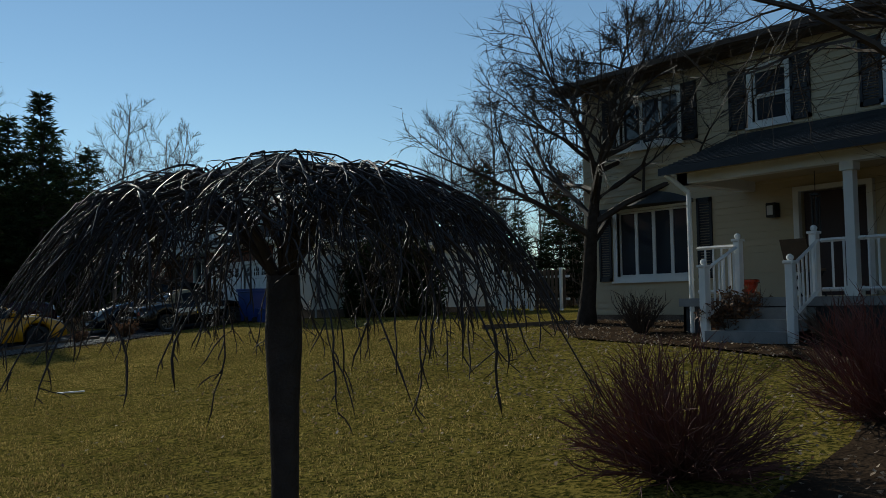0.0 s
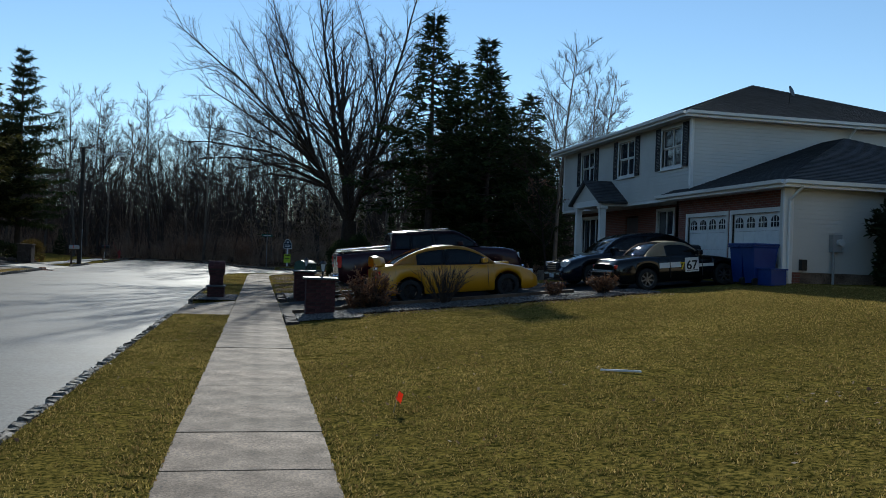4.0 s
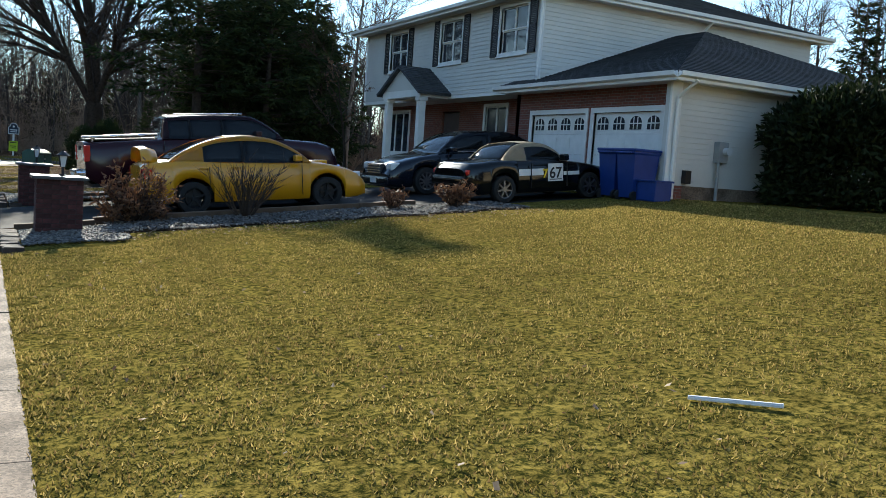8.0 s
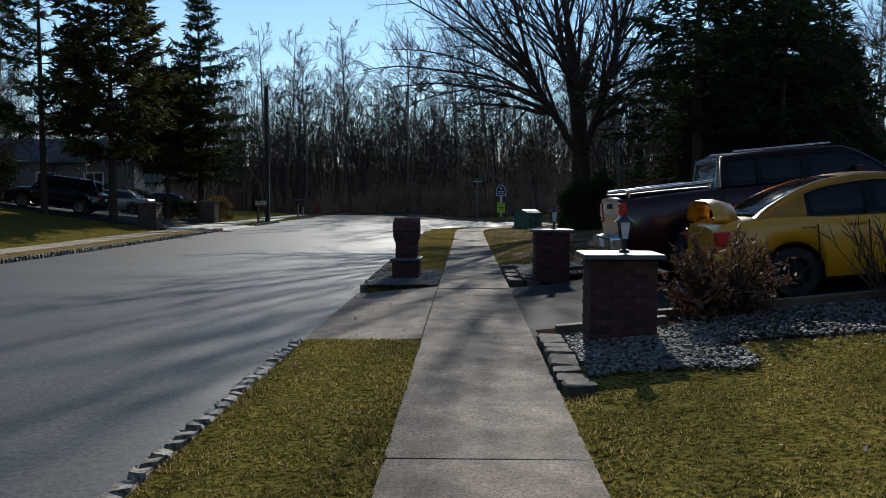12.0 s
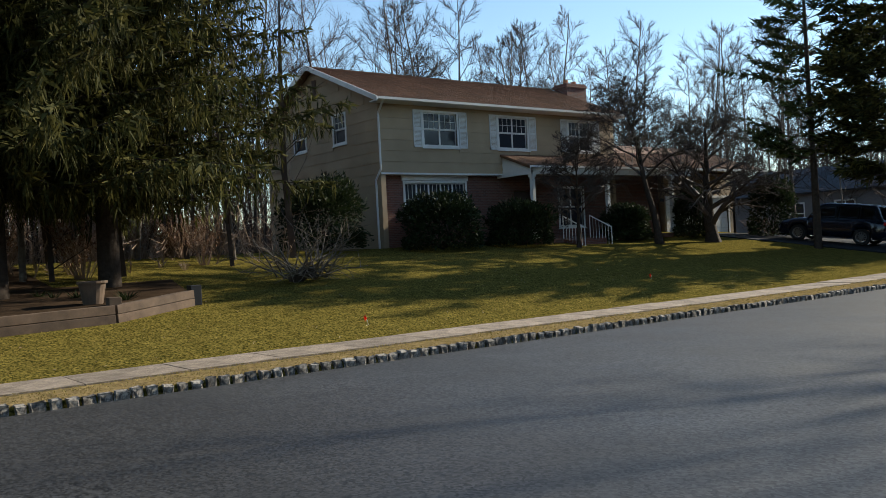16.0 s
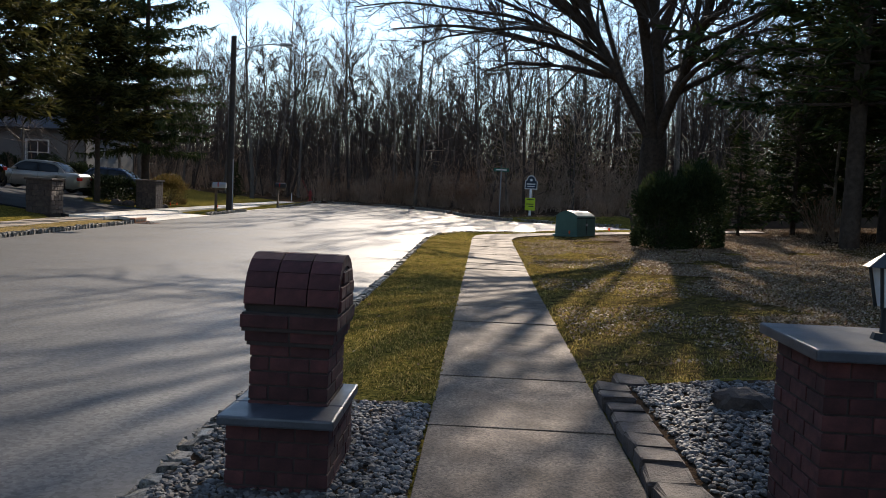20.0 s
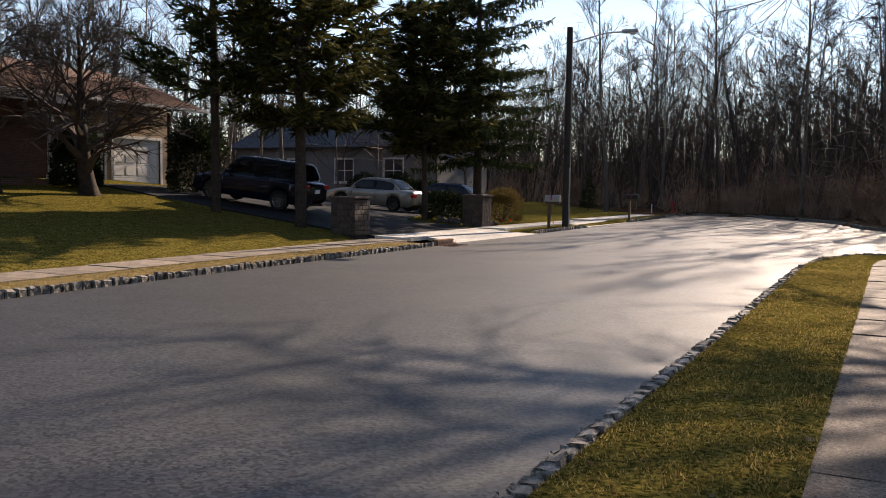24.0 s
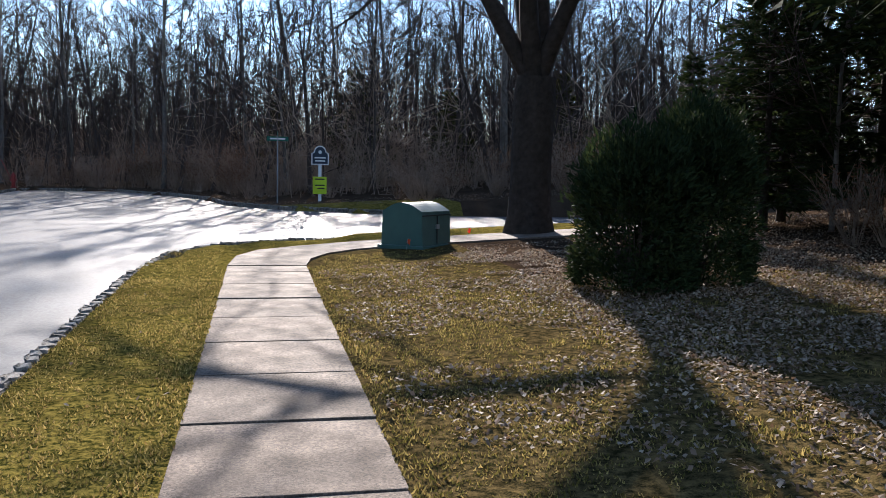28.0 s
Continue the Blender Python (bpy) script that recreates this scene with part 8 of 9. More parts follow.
# loose shrubs along the driveway bed
for (x, y, h, w, n, lv, sd, lab) in ((2.7, 34.35, 1.05, 0.95, 70, 5, 301, "rust-brown shrub holding dead leaves beside the pillar"), (4.55, 34.2, 1.15, 1.1, 52, 0, 302, "leafless twiggy shrub beside the yellow car"), (8.55, 33.75, 0.52, 0.6, 40, 4, 303, "small rusty shrub at the edge of the lawn"), (7.4, 34.1, 0.42, 0.4, 26, 2, 304, "small dry shrub at the driveway's edge"),
                                     (5.3, 11.45, 0.98, 1.25, 330, 0, 305, "rounded leafless barberry bush with fine reddish twigs"), (7.5, 11.0, 1.1, 1.2, 260, 0, 306, "reddish leafless bush beside the mulch bed"), (12.0, 17.3, 0.75, 0.7, 70, 0, 307, "small leafless bush under the bow window"), (11.7, 15.3, 0.75, 0.8, 90, 3, 308, "dark leafless shrub between the porch rails"), (10.6, 13.0, 0.7, 0.9, 90, 0, 309, "leafless shrub before the porch"), (9.2, 9.8, 1.0, 1.1, 150, 0, 310, "leafless reddish shrub in the bed")):
    t = thing("shrub", spot(x, y), lab, "bush")
    for nm, me in zip(("branchwork", "foliage"), twig_bush(sd, h, w, n, 6, M_REDTWIG if sd in (305, 306, 310) else M_TWIG, lv, 1.2 if sd not in (305, 306, 310) else 0.8, sd in (305, 306, 310, 301))):
        o = new(nm, me)
        o.parent = t


def utility_box():
    t = thing("utility_box", Matrix.Translation((2.75, 65.7, ground_z(2.75, 65.7) - 0.02)) @ Matrix.Rotation(radians(48), 4, "Z"), "dull green metal utility cabinet with a rounded top", "utility box")
    ring = [(-0.45, 0.0), (0.45, 0.0), (0.42, 0.68)] + [(0.42 - 0.84 * i / 10, 0.68 + 0.16 * math.sin(math.pi * i / 10)) for i in range(1, 10)] + [(-0.42, 0.68)]
    part("cabinet", prism([(-0.5, y, z) for y, z in ring], (1.0, 0, 0)), M_GREENBOX, t)
    part("plinth", boxes((-0.56, 0.56, -0.5, 0.5, -0.1, 0.06), bevel=0.015), M_GREENBOX, t)
    part("lid_seam", boxes((-0.505, 0.505, -0.452, -0.424, 0.6, 0.62)), M_BLACK, t)
    part("door_seam", boxes((-0.006, 0.006, -0.46, -0.44, 0.08, 0.6)), M_BLACK, t)
    part("hasp", boxes((-0.05, 0.05, -0.475, -0.44, 0.36, 0.44), bevel=0.006), M_GALV, t)


utility_box()


def flag(x, y, lean=8, label="small orange marking flag on a wire in the grass"):
    t = thing("marking_flag", Matrix.Translation((x, y, ground_z(x, y))) @ Euler((radians(lean), radians(lean * 0.5), 0.3 + 0.1 * x)).to_matrix().to_4x4(), label, "flag", "orange marking flags")
    part("wire", rods(((0, 0, -0.05), (0, 0, 0.22), 0.003), n=5), M_GALV, t)
    bm = bmesh.new()
    n = 6
    up, lo = [], []
    for i in range(n + 1):
        f = i / n
        up.append(bm.verts.new((0.07 * f, 0.02 * math.sin(7 * f), 0.22 - 0.035 * f)))
        lo.append(bm.verts.new((0.062 * f, 0.024 * math.sin(6 * f + 0.9), 0.135 - 0.05 * f)))
    for i in range(n):
        bm.faces.new((up[i], up[i + 1], lo[i + 1], lo[i]))
    bmesh.ops.solidify(bm, geom=bm.faces[:], thickness=0.002)
    part("pennant", bm, M_ORANGE, t)


for x, y in ((1.31, 21.1), (-15.6, 40.2), (-17.2, 51.1), (2.45, 65.0), (3.95, 66.6), (-12.95, 77.9), (-15.0, 77.4), (-14.85, 77.8), (-22.5, 68.0)):
    flag(x, y, _r.uniform(4, 16))


def stick():
    t = thing("white_stick", Matrix.Translation((4.04, 22.15, ground_z(4.04, 22.15) + 0.035)) @ Euler((0, radians(-4), radians(-50))).to_matrix().to_4x4(), "white painted length of moulding lying on the lawn", "stick")
    part("moulding", boxes((-0.25, 0.25, -0.016, 0.016, -0.02, -0.004), (-0.25, 0.25, -0.009, 0.009, -0.004, 0.002), bevel=0.003), M_WHITE, t)


stick()


def wheelie_bin(x, y, yaw, label):
    t = thing("wheelie_bin", Matrix.Translation((x, y, ground_z(x, y) - 0.03)) @ Matrix.Rotation(radians(yaw), 4, "Z"), label, "bin", "blue bins before the garage")
    lo, hi = 0.22, 0.29
    rows = []
    for z, s in ((0.06, lo), (0.5, 0.26), (0.96, hi), (1.0, hi + 0.02), (1.03, hi + 0.02)):
        rows.append([(-s, -s * 1.15, z), (s, -s * 1.15, z), (s, s * 1.15, z), (-s, s * 1.15, z), (-s, -s * 1.15, z)])
    part("body", loft([r[:-1] + [r[0]] for r in rows]), M_BLUE, t)
    part("lid", boxes((-0.33, 0.33, -0.37, 0.38, 1.03, 1.09), bevel=0.025), M_BLUE, t)
    part("handle", rods(((-0.25, 0.4, 1.0), (0.25, 0.4, 1.0), 0.018)), M_BLUE, t)
    for s in (-1, 1):
        part("wheel", rods(((s * 0.22, 0.25, 0.1), (s * 0.28, 0.25, 0.1), 0.1), n=16), M_TYRE, t)
    part("mark", boxes((-0.12, 0.12, -0.325, -0.318, 0.62, 0.7)), M_WHITE, t)


wheelie_bin(12.72, 34.02, 90, "tall blue plastic recycling bin before the garage")
wheelie_bin(12.66, 33.33, 90, "blue plastic recycling bin beside the garage door")
_t = thing("recycling_box", Matrix.Translation((12.68, 32.78, ground_z(12.68, 32.78) - 0.01)), "low blue plastic recycling box", "bin")
part("tub", boxes((-0.22, 0.22, -0.3, 0.3, 0.0, 0.42), bevel=0.03), M_BLUE, _t)
part("rim", boxes((-0.25, 0.25, -0.33, 0.33, 0.4, 0.44), bevel=0.012), M_BLUE, _t)


def community_sign():
    z = ground_z(2.25, 84.7)
    t = thing("community_sign", Matrix.Translation((2.25, 84.7, z)), "navy and white shaped neighbourhood sign on a white post", "sign")
    part("post", boxes((-0.06, 0.06, -0.05, 0.05, -0.2, 1.75), bevel=0.008), M_WHITE, t)
    shape = [(-0.34, 1.45), (0.34, 1.45), (0.34, 1.9), (0.24, 1.95), (0.2, 2.1), (0.08, 2.2), (-0.08, 2.2), (-0.2, 2.1), (-0.24, 1.95), (-0.34, 1.9)]
    part("border", prism([(x, -0.07, v) for x, v in shape], (0, 0.05, 0)), M_WHITE, t)
    bd = part("board", prism([(x * 0.88, -0.078, 1.8 + (v - 1.8) * 0.88) for x, v in shape], (0, 0.02, 0)), plain("navy_board", (0.02, 0.035, 0.06), 0.5), t)
    part("lettering_bar", boxes((-0.22, 0.22, -0.084, -0.079, 1.7, 1.76)), M_WHITE, bd)
    part("lettering_bar", boxes((-0.2, 0.2, -0.084, -0.079, 1.58, 1.63)), M_WHITE, bd)
    part("emblem", rods(((0, -0.084, 1.95), (0, -0.079, 1.95), 0.07), n=14), M_WHITE, bd)
    lime = part("hanging_sign", boxes((-0.28, 0.26, -0.09, -0.07, 0.3, 0.98)), M_YELLOWGREEN, t, "bright lime-yellow notice")
    for v in (0.86, 0.62, 0.5):
        part("lettering_bar", boxes((-0.1 if v < 0.6 else -0.2, 0.18, -0.094, -0.09, v, v + 0.05)), M_BLACK, lime)


community_sign()


def street_sign():
    z = ground_z(0.6, 84.9)
    t = thing("street_sign", Matrix.Translation((0.6, 84.9, z)), "green street-name blades on a thin grey pole", "sign")
    part("pole", rods(((0, 0, -0.2), (0, 0, 2.62), 0.03)), M_GALV, t)
    g = plain("sign_green", (0.01, 0.13, 0.08), 0.5)
    b = part("blade", boxes((-0.42, 0.42, -0.01, 0.01, 2.44, 2.62)), g, t)
    part("lettering_bar", boxes((-0.3, 0.3, -0.014, -0.01, 2.5, 2.56)), M_WHITE, b)
    part("blade", boxes((-0.01, 0.01, -0.4, 0.4, 2.63, 2.8)), g, t)


street_sign()


def light_pole():
    x, y = -12.15, 77.2
    t = thing("street_lamp", Matrix.Translation((x, y, ground_z(x, y))), "dark wooden pole carrying a street lamp on a long arm", "street lamp")
    part("pole", rods(((0, 0, -0.4), (0, 0, 8.05), 0.16, 0.12), n=14), M_POLEW, t)
    part("arm", rods(((0, 0, 7.4), (1.5, 0, 7.72), 0.03), ((1.5, 0, 7.72), (2.35, 0, 7.72), 0.028), ((0.0, 0, 7.0), (0.9, 0, 7.58), 0.015)), M_GALV, t)
    h = part("lamp_head", boxes((2.15, 2.8, -0.13, 0.13, 7.66, 7.8), bevel=0.05), M_GALV, t)
    bm = bmesh.new()
    bmesh.ops.create_uvsphere(bm, u_segments=14, v_segments=8, radius=0.13, matrix=Matrix.Translation((2.58, 0, 7.66)) @ Matrix.Diagonal((1.2, 0.9, 0.7, 1)))
    part("lens", bm, M_LAMPG, h)
    part("cable_guard", rods(((0.14, -0.06, 0.0), (0.13, -0.06, 2.4), 0.03)), M_GALV, t)


light_pole()


def post_mailbox(x, y, lab, col):
    t = thing("post_mailbox", Matrix.Translation((x, y, ground_z(x, y))), lab, "mailbox")
    part("post", boxes((-0.05, 0.05, -0.05, 0.05, -0.2, 1.05), bevel=0.006), M_WOOD, t)
    part("arm", boxes((-0.15, 0.42, -0.045, 0.045, 0.96, 1.05), bevel=0.006), M_WOOD, t)
    ring = [(-0.11, 1.05), (0.11, 1.05), (0.11, 1.19)] + [(0.11 * math.cos(a), 1.19 + 0.11 * math.sin(a)) for a in np.linspace(0.3, 2.84, 8)] + [(-0.11, 1.19)]
    b = part("box", prism([(-0.15, v, z) for v, z in ring], (0.6, 0, 0)), col, t)
    part("door", prism([(0.45, v * 0.94, 1.05 + (z - 1.05) * 0.96) for v, z in ring], (0.012, 0, 0)), col, b)
    part("signal_flag", boxes((0.1, 0.14, -0.135, -0.115, 1.1, 1.3)), M_RED, b)


post_mailbox(-12.4, 75.9, "silver metal mailbox on a wooden post", M_GALV)
post_mailbox(-12.2, 87.0, "black metal mailbox on a wooden post", M_BLACK)


def stone_pillar(x, y, w, h):
    rnd = random.Random(int(-x * 10))
    t = thing("stone_pillar", Matrix.Translation((x, y, ground_z(x, y))), "square fieldstone pillar at the driveway's mouth", "pillar", "stone pillars")
    part("core", boxes((-w / 2 + 0.02, w / 2 - 0.02, -w / 2 + 0.02, w / 2 - 0.02, -0.1, h)), M_MORTAR, t)
    for face in range(4):
        z = 0.0
        while z < h - 0.05:
            ch = min(rnd.uniform(0.13, 0.22), h - z)
            a = -w / 2
            while a < w / 2 - 0.04:
                l = min(rnd.uniform(0.16, 0.34), w / 2 - a)
                bm = boxes((a + 0.006, a + l - 0.006, -w / 2 - 0.015, -w / 2 + 0.05, z + 0.006, z + ch - 0.006), bevel=0.012)
                bmesh.ops.rotate(bm, cent=(0, 0, 0), matrix=Matrix.Rotation(face * math.pi / 2, 3, "Z"), verts=bm.verts)
                part("stone", bm, M_STONE, t)
                a += l
            z += ch
    part("cap", boxes((-w / 2 - 0.06, w / 2 + 0.06, -w / 2 - 0.06, w / 2 + 0.06, h, h + 0.07), bevel=0.015), M_STONE, t)


stone_pillar(-15.2, 65.9, 0.85, 1.12)
stone_pillar(-14.95, 74.6, 0.85, 1.18)
for x, y, r in ((-15.7, 74.2, 0.3), (-16.15, 73.95, 0.26), (-14.8, 75.35, 0.24), (-14.75, 75.8, 0.2)):
    rock(x, y, r, "field stone beside the far driveway's pillar")


def fire_hydrant(x, y):
    t = thing("fire_hydrant", Matrix.Translation((x, y, ground_z(x, y))), "red cast-iron fire hydrant with a leaning marker rod at the kerb", "hydrant")
    b = part("barrel", rods(((0, 0, -0.1), (0, 0, 0.06), 0.15), ((0, 0, 0.06), (0, 0, 0.58), 0.1, 0.095), ((0, 0, 0.55), (0, 0, 0.6), 0.135), n=16), M_HYDRANT, t)
    part("bonnet", rods(((0, 0, 0.6), (0, 0, 0.7), 0.12, 0.1), ((0, 0, 0.7), (0, 0, 0.77), 0.1, 0.045), ((0, 0, 0.77), (0, 0, 0.82), 0.028), n=16), M_HYDRANT, t)
    for s in (-1, 1):
        part("nozzle", rods(((s * 0.08, 0, 0.42), (s * 0.17, 0, 0.42), 0.05), ((s * 0.15, 0, 0.42), (s * 0.18, 0, 0.42), 0.065), n=12), M_HYDRANT, b)
    part("pumper_nozzle", rods(((0, -0.08, 0.38), (0, -0.18, 0.38), 0.07), ((0, -0.16, 0.38), (0, -0.2, 0.38), 0.085), n=14), M_HYDRANT, b)
    part("marker_rod", rods(((-0.14, 0.05, 0.5), (-0.62, 0.1, 1.5), 0.018), n=6), M_HYDRANT, t, "faded red marker rod")


M_HYDRANT = plain("hydrant_red", (0.32, 0.035, 0.03), 0.5)
fire_hydrant(-12.95, 100.2)
mk = thing("marker_post", Matrix.Translation((-14.27, 100.0, ground_z(-14.27, 100.0))), "thin white marker post at the wood's edge", "post")
part("stake", boxes((-0.03, 0.03, -0.03, 0.03, -0.1, 0.55), bevel=0.006), M_WHITE, mk)


def storm_drain():
    rust = material("rusted_iron", (0.30, 0.11, 0.045), (0.17, 0.07, 0.035), 9.0, 70.0, 0.85, 0.4, 0.005)
    t = thing("storm_drain", Matrix.Translation((-11.9, 65.85, rise(65.85) - 0.14)), "rusted cast-iron storm drain inlet in the kerb", "drain")
    part("curb_piece", boxes((-0.12, 0.06, -0.5, 0.5, 0.0, 0.17), bevel=0.01), rust, t)
    for i in range(4):
        part("opening", boxes((0.055, 0.065, -0.42 + 0.22 * i, -0.26 + 0.22 * i, 0.05, 0.12)), M_BLACK, t)
    part("grate_frame", boxes((0.06, 0.62, -0.5, 0.5, -0.02, 0.006)), rust, t)
    for i in range(10):
        part("grate_bar", boxes((0.1, 0.58, -0.44 + 0.09 * i, -0.405 + 0.09 * i, 0.006, 0.014)), M_DARKMETAL, t)


storm_drain()


def raised_bed():
    """Timber bed round the feet of the spruces, with pots."""
    t = thing("raised_bed", Matrix.Translation((0, 0, 0)), "low raised bed of weathered railway timbers under the spruces", "garden bed")
    pts = [(-17.6, 30.6), (-17.9, 33.3), (-18.25, 35.95), (-19.4, 38.0)]
    for (x0, y0), (x1, y1) in zip(pts, pts[1:]):
        d = Vector((x1 - x0, y1 - y0, 0))
        ang = math.degrees(math.atan2(d.y, d.x))
        for lvl in range(2):
            z = max(ground_z(x0, y0), 0.3) - 0.02 + lvl * 0.19
            o = part("timber", boxes((0, d.length - 0.02, -0.09, 0.09, 0.0, 0.18), bevel=0.012), M_WOOD, t)
            o.matrix_local = pose(x0 - 0.02 * lvl, y0, z, 0, -math.degrees(math.atan2(ground_z(x1, y1) - ground_z(x0, y0), d.length)), ang)
    part("post", boxes((-18.5, -18.25, 35.85, 36.1, 0.2, 0.95), bevel=0.012), M_WOOD, t)
    part("post", boxes((-19.6, -19.35, 37.95, 38.2, 0.3, 1.05), bevel=0.012), M_BLACK, t)
    vs = [(-17.65, 30.7, 0.68), (-18.0, 33.4, 0.72), (-18.4, 36.0, 0.8), (-19.6, 38.0, 0.9), (-23.5, 39.0, 1.15), (-25, 33, 1.2), (-24, 29, 1.15)]
    part("mulch", prism(vs, (0, 0, -0.3)), M_SOIL, t)
    for x, y, r, h, mat, lab in ((-19.0, 35.75, 0.27, 0.42, M_WOOD, "wooden bushel planter standing empty"), (-20.8, 33.1, 0.2, 0.35, M_TERRA, "terracotta pot on an urn foot")):
        p = thing("planter", Matrix.Translation((x, y, 0.82)), lab, "planter")
        bm = bmesh.new()
        prof = [(r * 0.72, 0.0), (r, h), (r + 0.03, h), (r + 0.03, h + 0.05), (r - 0.03, h + 0.05), (r - 0.05, h * 0.8), (0.02, h * 0.78)]
        n = 18
        rings = [[bm.verts.new((q[0] * math.cos(2 * math.pi * i / n), q[0] * math.sin(2 * math.pi * i / n), q[1])) for q in prof] for i in range(n)]
        for i in range(n):
            a, b = rings[i], rings[(i + 1) % n]
            for j in range(len(prof) - 1):
                bm.faces.new((a[j], a[j + 1], b[j + 1], b[j]))
        part("pot", bm, mat, p)
        part("soil", rods(((0, 0, h * 0.7), (0, 0, h * 0.8), r - 0.05), n=16), M_SOIL, p)
        if mat is M_TERRA:
            part("foot", rods(((0, 0, -0.3), (0, 0, 0.0), 0.14, 0.09), n=14), M_TERRA, p)
    # strappy plants in the bed
    for i in range(7):
        rnd = random.Random(400 + i)
        lv = Leaves()
        for _ in range(45):
            a = rnd.uniform(0, 6.28)
            d = Vector((math.cos(a), math.sin(a), rnd.uniform(0.1, 0.9))).normalized()
            lv.blade(Vector((0, 0, 0)), d, d.cross(Vector((0, 0, 1))).normalized(), rnd.uniform(0.2, 0.45), 0.035)
        x, y = -19.2 - 0.45 * i, 36.2 - 0.35 * i + rnd.uniform(-0.5, 0.9)
        p = thing("bed_plant", Matrix.Translation((x, y, 0.8 + 0.02 * i)), "low strappy evergreen plant in the timber bed", "plant", "plants in the timber bed")
        o = new("foliage", lv.mesh("foliage", M_LEAF))
        o.parent = p


raised_bed()


def brush_pile():
    rnd = random.Random(17)
    w = Wood()
    for i in range(46):
        p = Vector((rnd.uniform(-0.7, 0.7), rnd.uniform(-0.7, 0.7), rnd.uniform(0.0, 0.35)))
        d = Vector((rnd.uniform(-1, 1), rnd.uniform(-1, 1), rnd.uniform(-0.05, 0.9)))
        l = wander(rnd, p, d, rnd.uniform(0.8, 2.2), 5, 0.2, Vector())
        for v in l:
            v.z = max(v.z, 0.02)
        w.limb(l, [0.028, 0.024, 0.018, 0.013, 0.009, 0.005], 4)
        for _ in range(5):
            q, t = at_line(l, rnd.uniform(0.2, 0.95))
            e = wander(rnd, q, t + rand_dir(rnd) * 0.8, rnd.uniform(0.3, 0.8), 3, 0.2, Vector())
            for v in e:
                v.z = max(v.z, 0.02)
            w.limb(e, [0.012, 0.01, 0.008, 0.004], 3)
    t = thing("brush_pile", spot(-21.6, 42.0), "heap of cut grey branches lying on the lawn", "brush pile")
    o = new("branchwork", w.mesh("branchwork", M_BARKG))
    o.parent = t
    part("root_stump", rods(((-0.2, -0.3, 0.0), (0.25, 0.2, 0.32), 0.16, 0.12), n=10), M_BARK, t)
    plant("evergreen_shrub", evergreen_bush(91, 1.6, 1.6, 1.35, 9000, 0.13, M_LEAF), spot(-28.3, 46.4), "dark evergreen shrub behind the brush pile", "bush")


brush_pile()


def house_d():
    """Glimpsed house behind the pines."""
    h = House("house", (-36, 94, 0.6), "grey house half hidden behind pines", )
    F = ("y", -1, 92.0)
    pale = material("grey_siding", (0.2, 0.195, 0.19), (0.16, 0.155, 0.15), 1.0, 40.0, 0.6, 0.1, 0.003)
    wins = [(-29.8, -28.4, 2.0, 3.5), (-33.6, -32.2, 2.0, 3.5), (-37.5, -36.1, 2.0, 3.5)]
    h.wall(F, -42.0, -26.0, 0.4, 4.3, wins, pale, 0.15)
    for w in wins:
        h.window(F, *w)
    h.wall(("x", 1, -26.0), 92, 100, 0.4, 4.3, [], pale)
    h.wall(("x", -1, -42.0), 92, 100, 0.4, 4.3, [], pale)
    h.wall(("y", 1, 100.0), -42, -26, 0.4, 4.3, [], pale)
    h.slope([(-42.5, 91.5, 4.3), (-25.5, 91.5, 4.3), (-25.5, 96, 6.4), (-42.5, 96, 6.4)], M_ROOFD)
    h.slope([(-25.5, 100.5, 4.3), (-42.5, 100.5, 4.3), (-42.5, 96, 6.4), (-25.5, 96, 6.4)], M_ROOFD)
    h.add("gable", prism([(-26.0, 92, 4.3), (-26.0, 100, 4.3), (-26.0, 96, 6.2)], (-0.1, 0, 0)), pale)


house_d()


def fence():
    t = thing("fence", Matrix.Translation((22.7, 32.4, ground_z(22.7, 32.0))), "white board fence running back from the garage corner", "fence")
    for i in range(18):
        y = -0.2 - 0.16 * i
        part("picket", boxes((-0.7 + 0.035 * i - 0.01, -0.7 + 0.035 * i + 0.012, y - 0.06, y + 0.06, 0.05, 1.45 - 0.01 * (i % 3)), bevel=0.004), M_WHITE if i < 10 else M_WOOD, t)
    for i in range(3):
        part("post", boxes((-0.68 + 0.25 * i, -0.58 + 0.25 * i, -0.25 - 1.3 * i, -0.15 - 1.3 * i, -0.1, 1.5), bevel=0.006), M_WHITE, t)
    for z in (0.35, 1.15):
        part("rail", prism([(-0.66, -0.12, z), (-0.6, -0.12, z), (0.0, -3.1, z), (-0.06, -3.1, z)], (0, 0, 0.08)), M_WHITE, t)


fence()


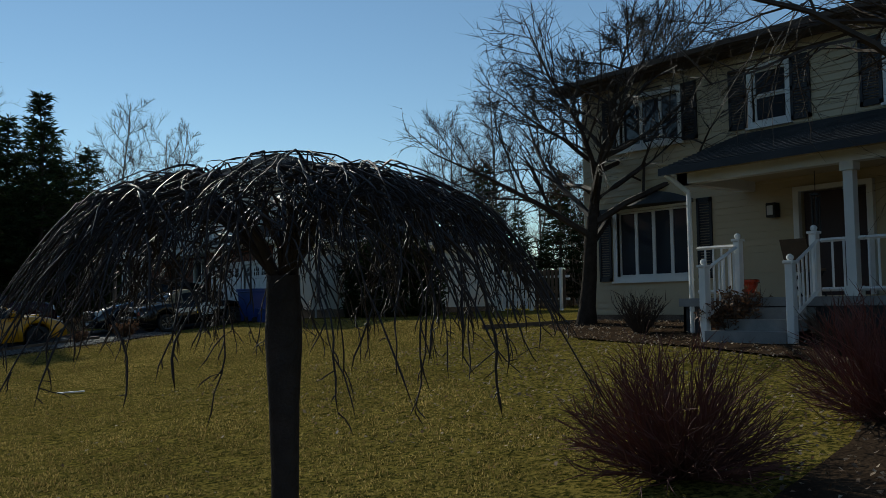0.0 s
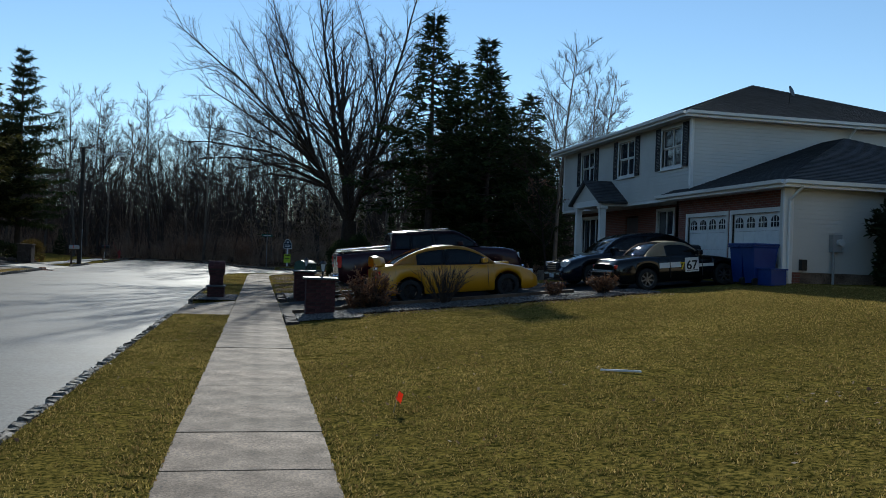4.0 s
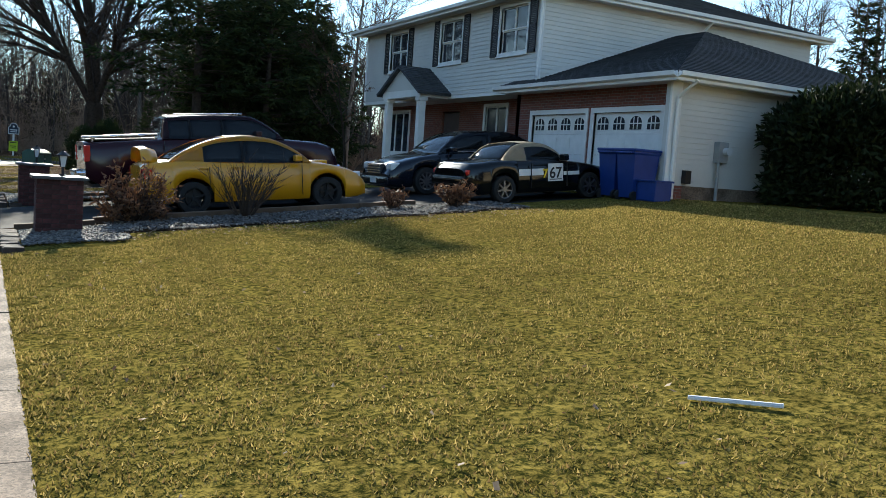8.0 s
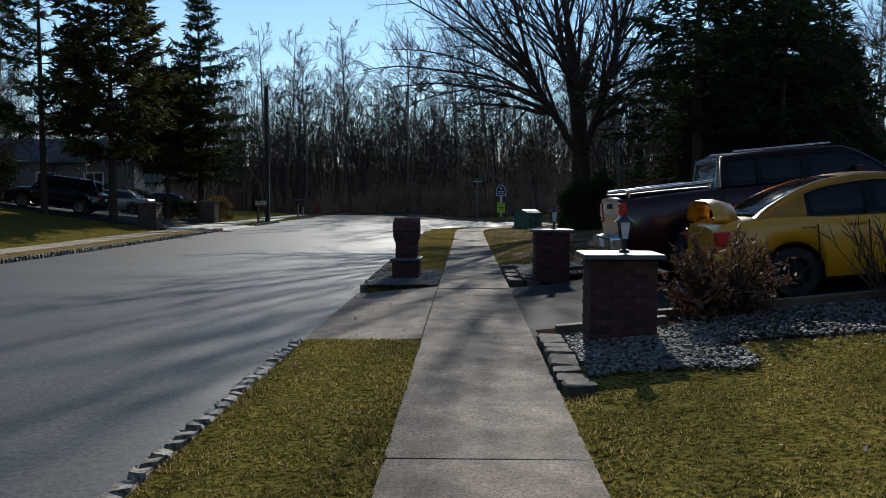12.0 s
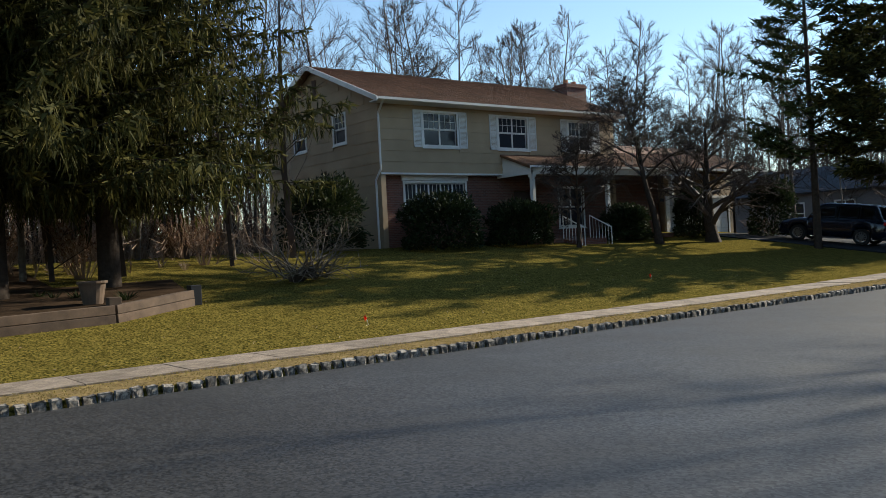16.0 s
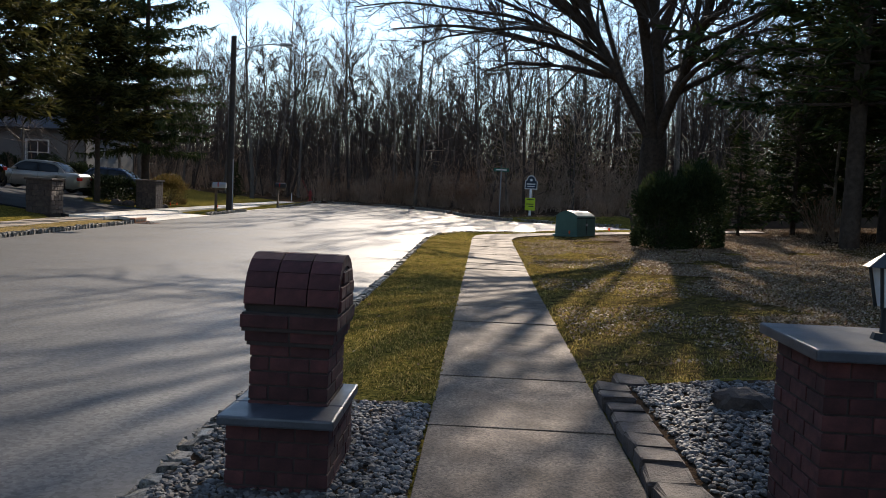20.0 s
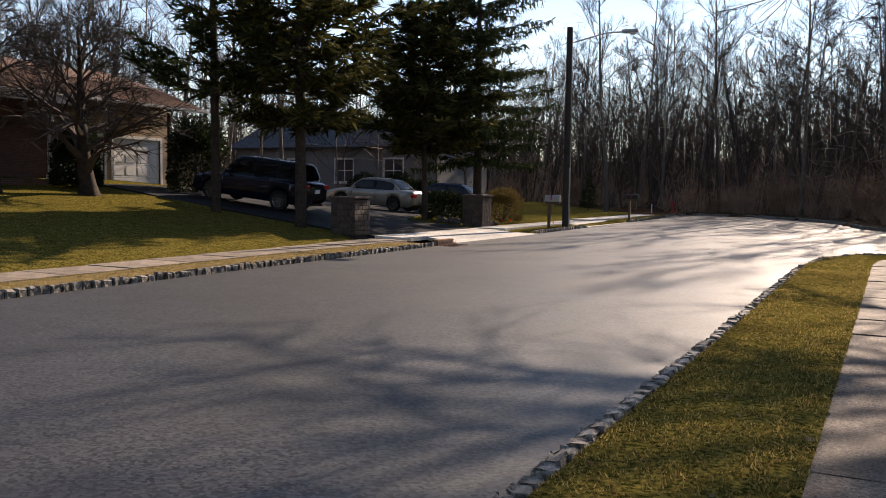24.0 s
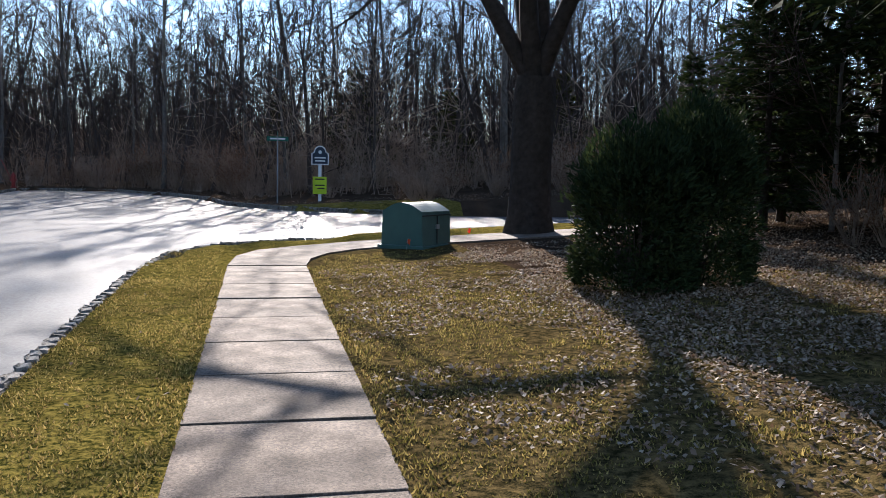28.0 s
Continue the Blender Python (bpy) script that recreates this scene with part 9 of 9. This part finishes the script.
def porch_things():
    t = thing("flower_pot", Matrix.Translation((12.5, 15.55, 1.68)), "red-orange flower pot on the porch", "pot")
    bm = bmesh.new()
    rod(bm, (0, 0, 0), (0, 0, 0.24), 0.11, 0.16, 16)
    rod(bm, (0, 0, 0.24), (0, 0, 0.28), 0.18, 0.18, 16)
    part("pot", bm, plain("red_glaze", (0.45, 0.05, 0.02), 0.3), t)
    part("soil", rods(((0, 0, 0.27), (0, 0, 0.285), 0.15), n=14), M_SOIL, t)
    c = thing("porch_chair", Matrix.Translation((13.2, 14.95, 1.68)) @ Matrix.Rotation(radians(90), 4, "Z"), "dark folding chair on the porch", "chair")
    part("seat", boxes((-0.22, 0.22, -0.2, 0.22, 0.4, 0.44), bevel=0.01), M_WOOD, c)
    part("backrest", prism([(-0.22, 0.2, 0.44), (0.22, 0.2, 0.44), (0.22, 0.36, 0.9), (-0.22, 0.36, 0.9)], (0, 0.025, 0)), M_WOOD, c)
    for s in (-1, 1):
        part("leg", rods(((s * 0.2, -0.2, 0.0), (s * 0.2, 0.24, 0.44), 0.014)), M_DARKMETAL, c)
        part("leg", rods(((s * 0.2, 0.24, 0.0), (s * 0.2, -0.18, 0.42), 0.014)), M_DARKMETAL, c)
    e = tagged(new("edging"), "pale timber edging of the bed by the cream house", "edging", kind="structure")
    part("timber", prism([(12.1, 21.6, 1.1), (12.2, 21.65, 1.1), (13.4, 19.9, 1.2), (13.3, 19.85, 1.2)], (0, 0, 0.09)), M_WOOD, e)
    vs, fs = [], []
    ring = [(5.0, 10.6), (6.6, 10.9), (8.6, 11.6), (10.2, 13.4), (10.8, 15.4), (11.2, 18.0), (12.6, 20.2), (14, 20.4), (14, 4), (5.5, 4)]
    bm = bmesh.new()
    vs = [bm.verts.new((x, y, ground_z(x, y) + 0.06)) for x, y in ring]
    bm.faces.new(vs)
    bmesh.ops.triangulate(bm, faces=bm.faces[:])
    for _ in range(5):
        bmesh.ops.subdivide_edges(bm, edges=bm.edges[:], cuts=1, use_grid_fill=True)
    for v in bm.verts:
        v.co.z = ground_z(v.co.x, v.co.y) + 0.03 + 0.018 * noise.noise((v.co.x * 2.2, v.co.y * 2.2, 7.0))
    tagged(part("mulch_bed", bm, M_SOIL), "dark mulch bed before the porch", "bed", kind="structure")


porch_things()


# ---- grass, leaves: past counting ----
def scatter_sheet(name, n, area, keep, make, mat, label, category):
    rs = np.random.RandomState(n % 9973)
    verts, faces = [], []
    for x0, x1, y0, y1, dens in area:
        k = int((x1 - x0) * (y1 - y0) * dens)
        xs, ys = rs.uniform(x0, x1, k), rs.uniform(y0, y1, k)
        a, b, c, d = rs.uniform(0, 6.2832, k), rs.uniform(0, 1, k), rs.uniform(-1, 1, k), rs.uniform(-1, 1, k)
        for i in range(k):
            x, y = float(xs[i]), float(ys[i])
            if keep(x, y):
                make(verts, faces, x, y, ground_z(x, y), float(a[i]), float(b[i]), float(c[i]), float(d[i]))
    return tagged(raw(name, verts, faces, mat), label, category, kind="stuff")


def on_lawn(x, y):
    if -0.6 < x < 0.6 or (-2.1 < x < -0.6 and 34.02 < y < 43.0) or (y > 61 and inside(x, y, ROAD)):
        return False
    if y > 63.0 and -0.75 < x < 9 and y > 63.2 + 0.25 * x and y < 68.3:
        return y < 65.6 and x > 0.9 and y < 64.6 + 0.1 * x
    if x > 0.6 and (31.4 if x < 2.2 else 32.7) < y < 43.8:
        if y < 35 and x > 9.7:
            return y < 33.0
        return False if (y > 34 or x < 9.6) and x < 13 and not (y > 41.4 and x > 3.3) else y < 32.9
    if x > 4.5 and y < 20 and x > 5 + 0.9 * (y - 10.6) ** 0.9 * 0.55 if y > 10.6 else x > 5.2:
        return False
    return True


def blade(verts, faces, x, y, z, a, b, c, d):
    tuft = noise.noise((x * 6.0, y * 6.0, 1.0)) + 0.6 * noise.noise((x * 1.3, y * 1.3, 5.0))
    if tuft < (-0.28 if x < 6.5 else -0.8) or (tuft < 0.15 and x > 2.2 and y > 46 and noise.noise((x * 0.4, y * 0.4, 8.0)) > -0.35 - 0.08 * (x - 3)):
        return
    h = (0.01 + 0.017 * b) * (0.8 + 1.0 * max(0.0, tuft))
    w = (0.0055 + 0.004 * abs(c)) * (1.0 if x < 6.5 else 1.25)
    ca, sa = math.cos(a), math.sin(a)
    o = len(verts)
    verts.append((x - w * ca, y - w * sa, z - 0.005))
    verts.append((x + w * ca, y + w * sa, z - 0.005))
    verts.append((x + 0.02 * c, y + 0.02 * d, z + h))
    faces.append((o, o + 1, o + 2))


scatter_sheet("grass", 17, [(-1.86, -0.6, 12, 62, 1900), (-1.86, -0.6, 62, 66, 500), (0.6, 3.0, 12, 33, 2000), (3.0, 6.5, 12, 33, 1500), (6.5, 13.5, 14, 33, 1100), (0.6, 3.2, 43.5, 66, 1700), (3.2, 8.0, 43.5, 61, 800), (-13.2, -12.0, 28, 64, 300), (-20.5, -14.5, 31, 60, 110)], on_lawn, blade, M_BLADE, "short winter grass, straw and dull green", "grass")


def leaf(verts, faces, x, y, z, a, b, c, d):
    s = 0.011 + 0.016 * b
    ca, sa = math.cos(a) * s, math.sin(a) * s
    o = len(verts)
    z += 0.02 + 0.015 * abs(d)
    verts.append((x - ca, y - sa, z + 0.016 * c))
    verts.append((x + sa * 0.7, y - ca * 0.7, z + 0.02 * d))
    verts.append((x + ca, y + sa, z - 0.012 * c))
    verts.append((x - sa * 0.7, y + ca * 0.7, z + 0.018 * c * d))
    faces.append((o, o + 1, o + 2, o + 3))


def under_maple(x, y):
    return on_lawn(x, y) and noise.noise((x * 0.5, y * 0.5, 3)) + 0.5 * noise.noise((x * 1.9, y * 1.9, 7)) > 0.05 - 0.09 * x


scatter_sheet("fallen_leaves", 19, [(0.7, 3.0, 44.5, 63, 260), (3.0, 8.0, 46, 64, 700), (8.0, 16.0, 46, 68, 160), (3.4, 9.0, 60, 66.5, 170)], under_maple, leaf, M_DRY, "scattered dry brown oak and maple leaves on the grass", "leaves")
scatter_sheet("fallen_leaves", 23, [(-2.0, 16.0, 80.5, 92, 32), (-12.0, -2.0, 90, 103, 20), (5, 13, 44, 56, 30), (0.7, 4.0, 12, 31, 2.0), (-1.85, -0.62, 12, 62, 2.0), (-1.86, -0.63, 39.8, 42.9, 50), (0.9, 3.0, 40.7, 43.7, 30), (0.9, 9.6, 31.7, 34.5, 55), (-24, -14.6, 31, 58, 1.5)], lambda x, y: not inside(x, y, ROAD), leaf, M_DRY, "dry brown leaves littering the ground", "leaves")
scatter_sheet("fallen_leaves", 29, [(4.6, 13.9, 8, 20.2, 90)], lambda x, y: not on_lawn(x, y) or (x * 7 + y * 3) % 1 < 0.25, lambda v, f, x, y, z, *k: leaf(v, f, x, y, z + 0.03, *k), M_DRY, "dry leaves and bark chips on the mulch bed", "leaves")
